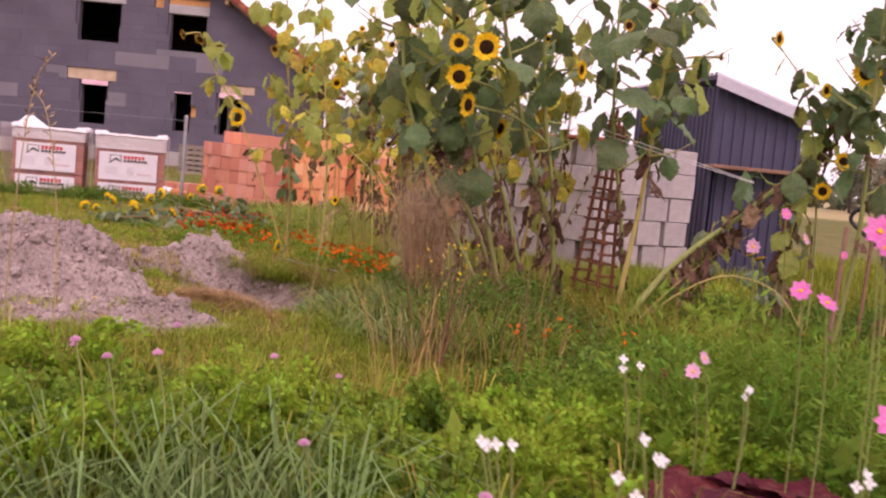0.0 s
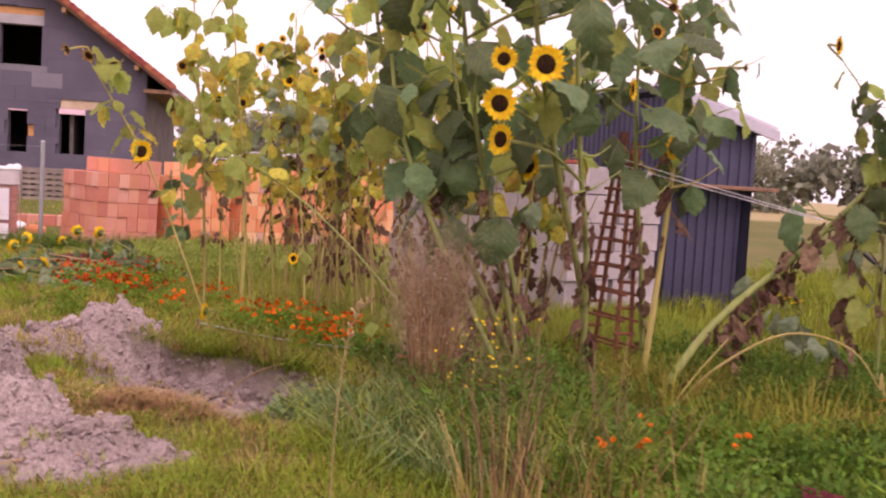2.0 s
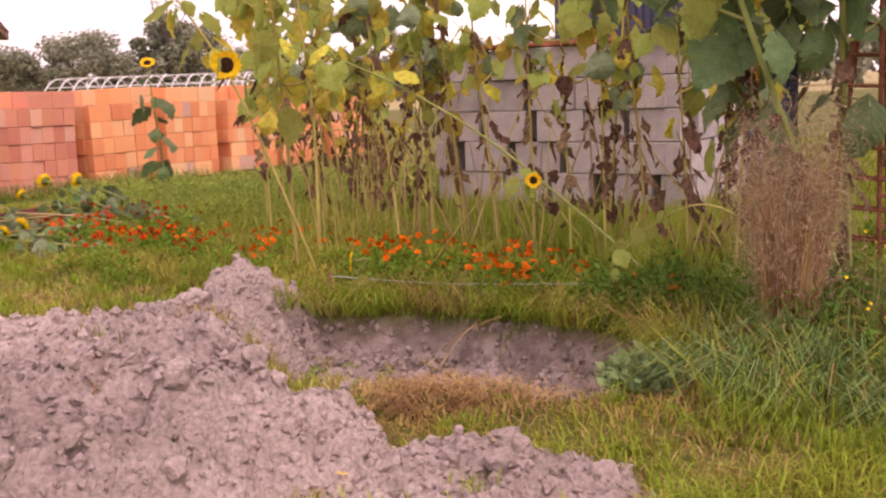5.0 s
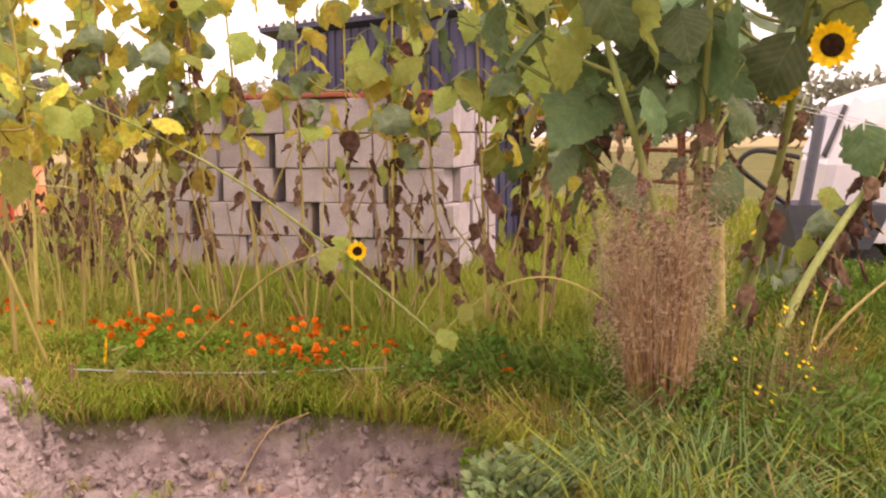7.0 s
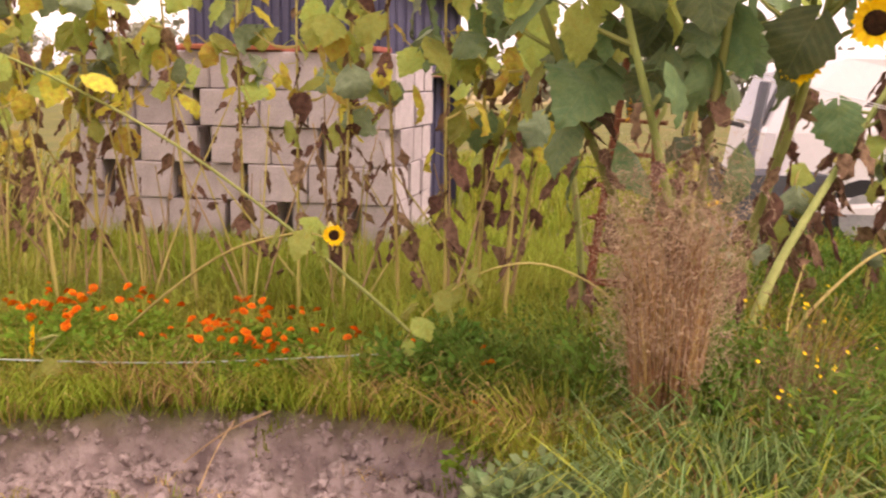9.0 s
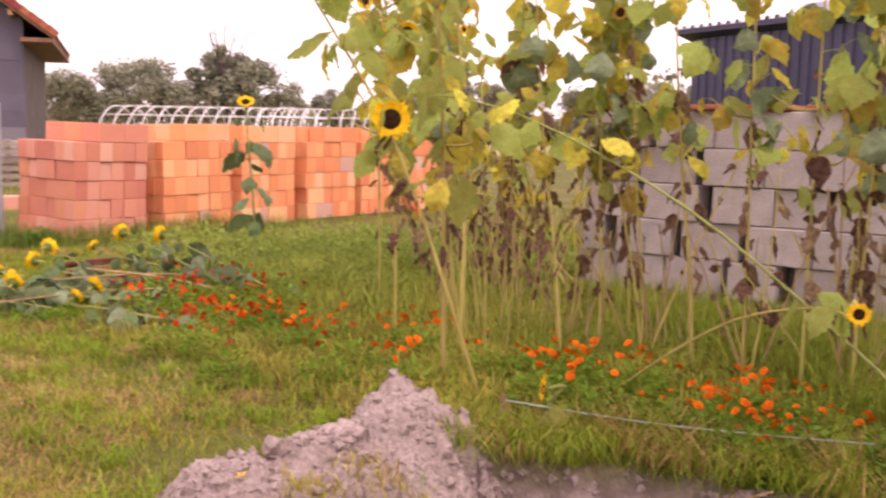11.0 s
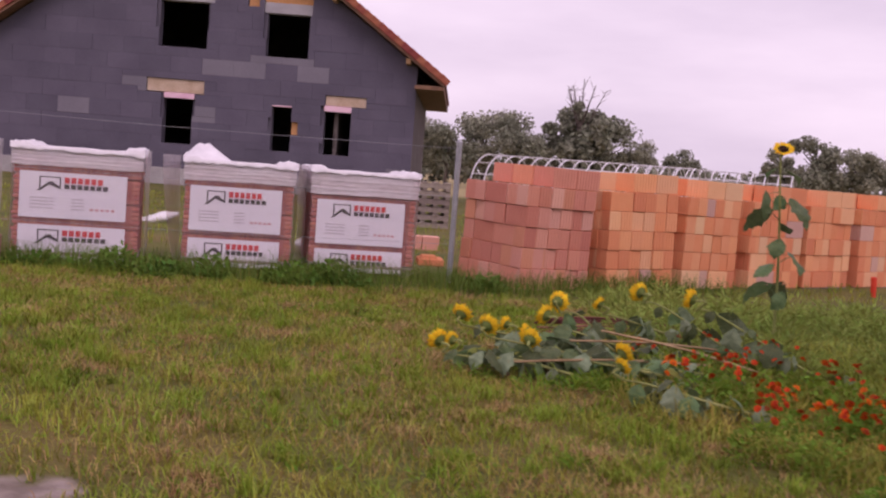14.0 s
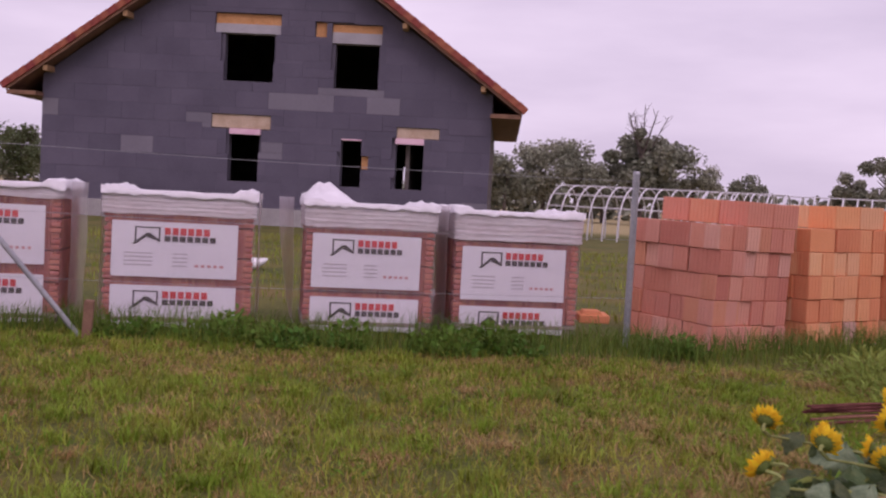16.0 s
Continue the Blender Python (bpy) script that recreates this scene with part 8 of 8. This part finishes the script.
car()
ct = base("wheelbarrow", pose(5.72, 0.6, 0.08, 0, 0, -40), "dark grey garden cart with a black loop handle", "cart")
part("tray", Build().add([(0, 0, 0.3), (0.5, 0, 0.3), (0.5, 0.4, 0.3), (0, 0.4, 0.3), (-0.12, -0.08, 0.62), (0.62, -0.08, 0.62), (0.62, 0.48, 0.62), (-0.12, 0.48, 0.62)],
                         [(3, 2, 1, 0), (0, 1, 5, 4), (1, 2, 6, 5), (2, 3, 7, 6), (3, 0, 4, 7)]), M["grey_plastic"], ct)
part("handle", Build().tube(smooth_path([(-0.05, 0.05, 0.6), (-0.3, 0.05, 0.78), (-0.42, 0.05, 0.9), (-0.3, 0.05, 1.0), (0.0, 0.05, 0.95)], 5), 0.018, 6), M["black_plastic"], ct, "black loop handle")
part("post", Build().tube([(0.05, 0.2, 0.3), (0.2, 0.2, 1.25)], 0.04, 6), M["grey_plastic"], ct)
part("wheel", Build().tube([(0.5, 0.15, 0.17), (0.5, 0.25, 0.17)], 0.17, 14), M["black_plastic"], ct)
part("leg", Build().tube([(0.02, 0.1, 0.32), (-0.05, 0.1, 0.0)], 0.014, 6), M["galv"], ct)
part("leg", Build().tube([(0.02, 0.34, 0.32), (-0.05, 0.34, 0.0)], 0.014, 6), M["galv"], ct)


# ---- far trees ----
def crown_mesh(name, mat_, blobs, per, leaf, seed):
    """Leaf clumps spread over several uneven lobes, with gaps between them."""
    gg = np.random.default_rng(seed)
    vs = []
    for x, y, z, r_ in blobs:
        a, c = gg.uniform(0, 2 * np.pi, per), gg.uniform(-1, 1, per)
        rad = r_ * gg.uniform(0.35, 1.12, per)
        s_ = np.sqrt(1 - c * c)
        p = np.c_[x + np.cos(a) * s_ * rad, y + np.sin(a) * s_ * rad, z + c * rad * 0.85]
        keep = np.array([noise.noise(Vector(q) * (1.6 / r_)) > -0.28 for q in p])
        p = p[keep]
        m_ = len(p)
        u = gg.normal(0, 1, (m_, 3))
        u /= np.linalg.norm(u, axis=1)[:, None]
        w = np.cross(u, gg.normal(0, 1, (m_, 3)))
        w /= np.linalg.norm(w, axis=1)[:, None]
        s = leaf * gg.uniform(0.5, 1.4, m_)[:, None]
        vs.append(np.stack([p - u * s, p + w * s * 0.6, p + u * s, p - w * s * 0.6], 1).reshape(-1, 3))
    v = np.concatenate(vs)
    n = len(v) // 4
    return raw_mesh(name, v, np.zeros((0, 3), int), np.arange(n)[:, None] * 4 + np.array([[0, 1, 2, 3]]), M[mat_])


def tree(x, y, h, w, seed, label, mat_="tree_leaf", sparse=False):
    r = random.Random(seed)
    e = base("tree", pose(x, y, GROUND), label, "tree", "far trees")
    top = h * (0.8 if sparse else 0.75)
    part("trunk", Build().tube(smooth_path([(0, 0, 0), (r.uniform(-0.2, 0.2), 0, h * 0.4), (r.uniform(-0.3, 0.3), 0, top)], 4), [h * 0.028 * (1 - 0.11 * i) for i in range(9)], 6), M["bark"], e)
    for k in range(7 if sparse else 8):
        t = r.uniform(0.5, 0.72) if sparse else r.uniform(0.35, 0.97)
        a = r.uniform(0, 6.28)
        l_ = w * 0.5 * (1.15 - t) * r.uniform(0.7, 1.2)
        p = Vector((0, 0, top * t))
        q = p + Vector((math.cos(a) * l_, math.sin(a) * l_, (h * 1.02 - p.z) * r.uniform(0.5, 0.95) if sparse else l_ * r.uniform(0.5, 1.2)))
        limb = part("limb", Build().tube([p, p.lerp(q, 0.5) + Vector((0, 0, -0.05 * l_)), q], [h * 0.011, h * 0.007, h * 0.003], 4), M["bark"], e)
        for n_ in range(7 if sparse else 0):
            a_, u = r.uniform(0, 6.28), p.lerp(q, r.uniform(0.4, 1.0))
            v_ = u + Vector((math.cos(a_), math.sin(a_), r.uniform(0.1, 1.1))) * h * r.uniform(0.04, 0.09)
            part("twig", Build().tube([u, v_], [h * 0.003, h * 0.0012], 3), M["bark"], limb)
    blobs = []
    for k in range(16):
        a, rr = r.uniform(0, 6.28), w * 0.5 * r.uniform(0.1, 0.82)
        blobs.append((math.cos(a) * rr, math.sin(a) * rr, h * (r.uniform(0.22, 0.6) if sparse else r.uniform(0.3, 0.8)), w * r.uniform(0.1, 0.21)))
    if sparse:
        blobs += [(r.uniform(-0.5, 0.5), 0, h * t, w * 0.07) for t in (0.64, 0.72)]
    part("crown", crown_mesh("crown", mat_, blobs, 560, h * 0.019, seed), None, e)
    return e


def spot(az, d):
    """A place at a bearing (degrees to the right of +y) and distance from the middle of the garden."""
    return -1.5 + d * math.sin(radians(az)), d * math.cos(radians(az))


rt = random.Random(50)
for i, (az, d, h, w) in enumerate(((-1.0, 74, 5.2, 5.5), (1.2, 76, 6.0, 6.0), (3.0, 72, 5.6, 5.0), (4.6, 75, 4.6, 4.5), (7.6, 75, 6.8, 5.5), (9.6, 77, 4.6, 4.0), (12.8, 80, 4.6, 3.6), (17.8, 80, 4.8, 3.4), (19.6, 78, 6.0, 4.5), (21.6, 80, 5.4, 5.0), (24, 82, 5.0, 5.0),
                                    (-3.2, 78, 5.0, 5), (27, 85, 5, 6), (30, 82, 5.5, 6))):
    x, y = spot(az, d)
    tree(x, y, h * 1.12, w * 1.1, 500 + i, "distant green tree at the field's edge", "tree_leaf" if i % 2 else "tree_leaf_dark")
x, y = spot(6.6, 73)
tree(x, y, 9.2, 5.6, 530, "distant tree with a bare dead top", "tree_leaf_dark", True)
for i, (az, d, h, w) in enumerate(((-31, 62, 5.2, 7), (-35, 60, 6.0, 8), (-39, 64, 6.2, 8), (-43, 60, 6.5, 8), (-27.5, 66, 4.8, 6))):
    x, y = spot(az, d)
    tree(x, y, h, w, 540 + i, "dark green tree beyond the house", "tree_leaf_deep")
gg = np.random.default_rng(60)
blobs = [(-1.5 + d * math.sin(radians(az)), d * math.cos(radians(az)), 1.6 + 1.6 * gg.uniform(0, 1) + (1.5 if az < 75 else 0) * gg.uniform(0, 1), gg.uniform(2.0, 3.6)) for az in np.arange(30, 118, 1.6) for d in (84 + 8 * gg.uniform(0, 1),)]
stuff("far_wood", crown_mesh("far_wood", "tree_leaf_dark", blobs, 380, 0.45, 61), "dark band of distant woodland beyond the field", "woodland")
blobs = [(-1.5 + d * math.sin(radians(az)), d * math.cos(radians(az)), 1.2 + 1.0 * gg.uniform(0, 1), gg.uniform(1.6, 2.6)) for az in np.arange(-60, 32, 1.5) for d in (96 + 8 * gg.uniform(0, 1),)]
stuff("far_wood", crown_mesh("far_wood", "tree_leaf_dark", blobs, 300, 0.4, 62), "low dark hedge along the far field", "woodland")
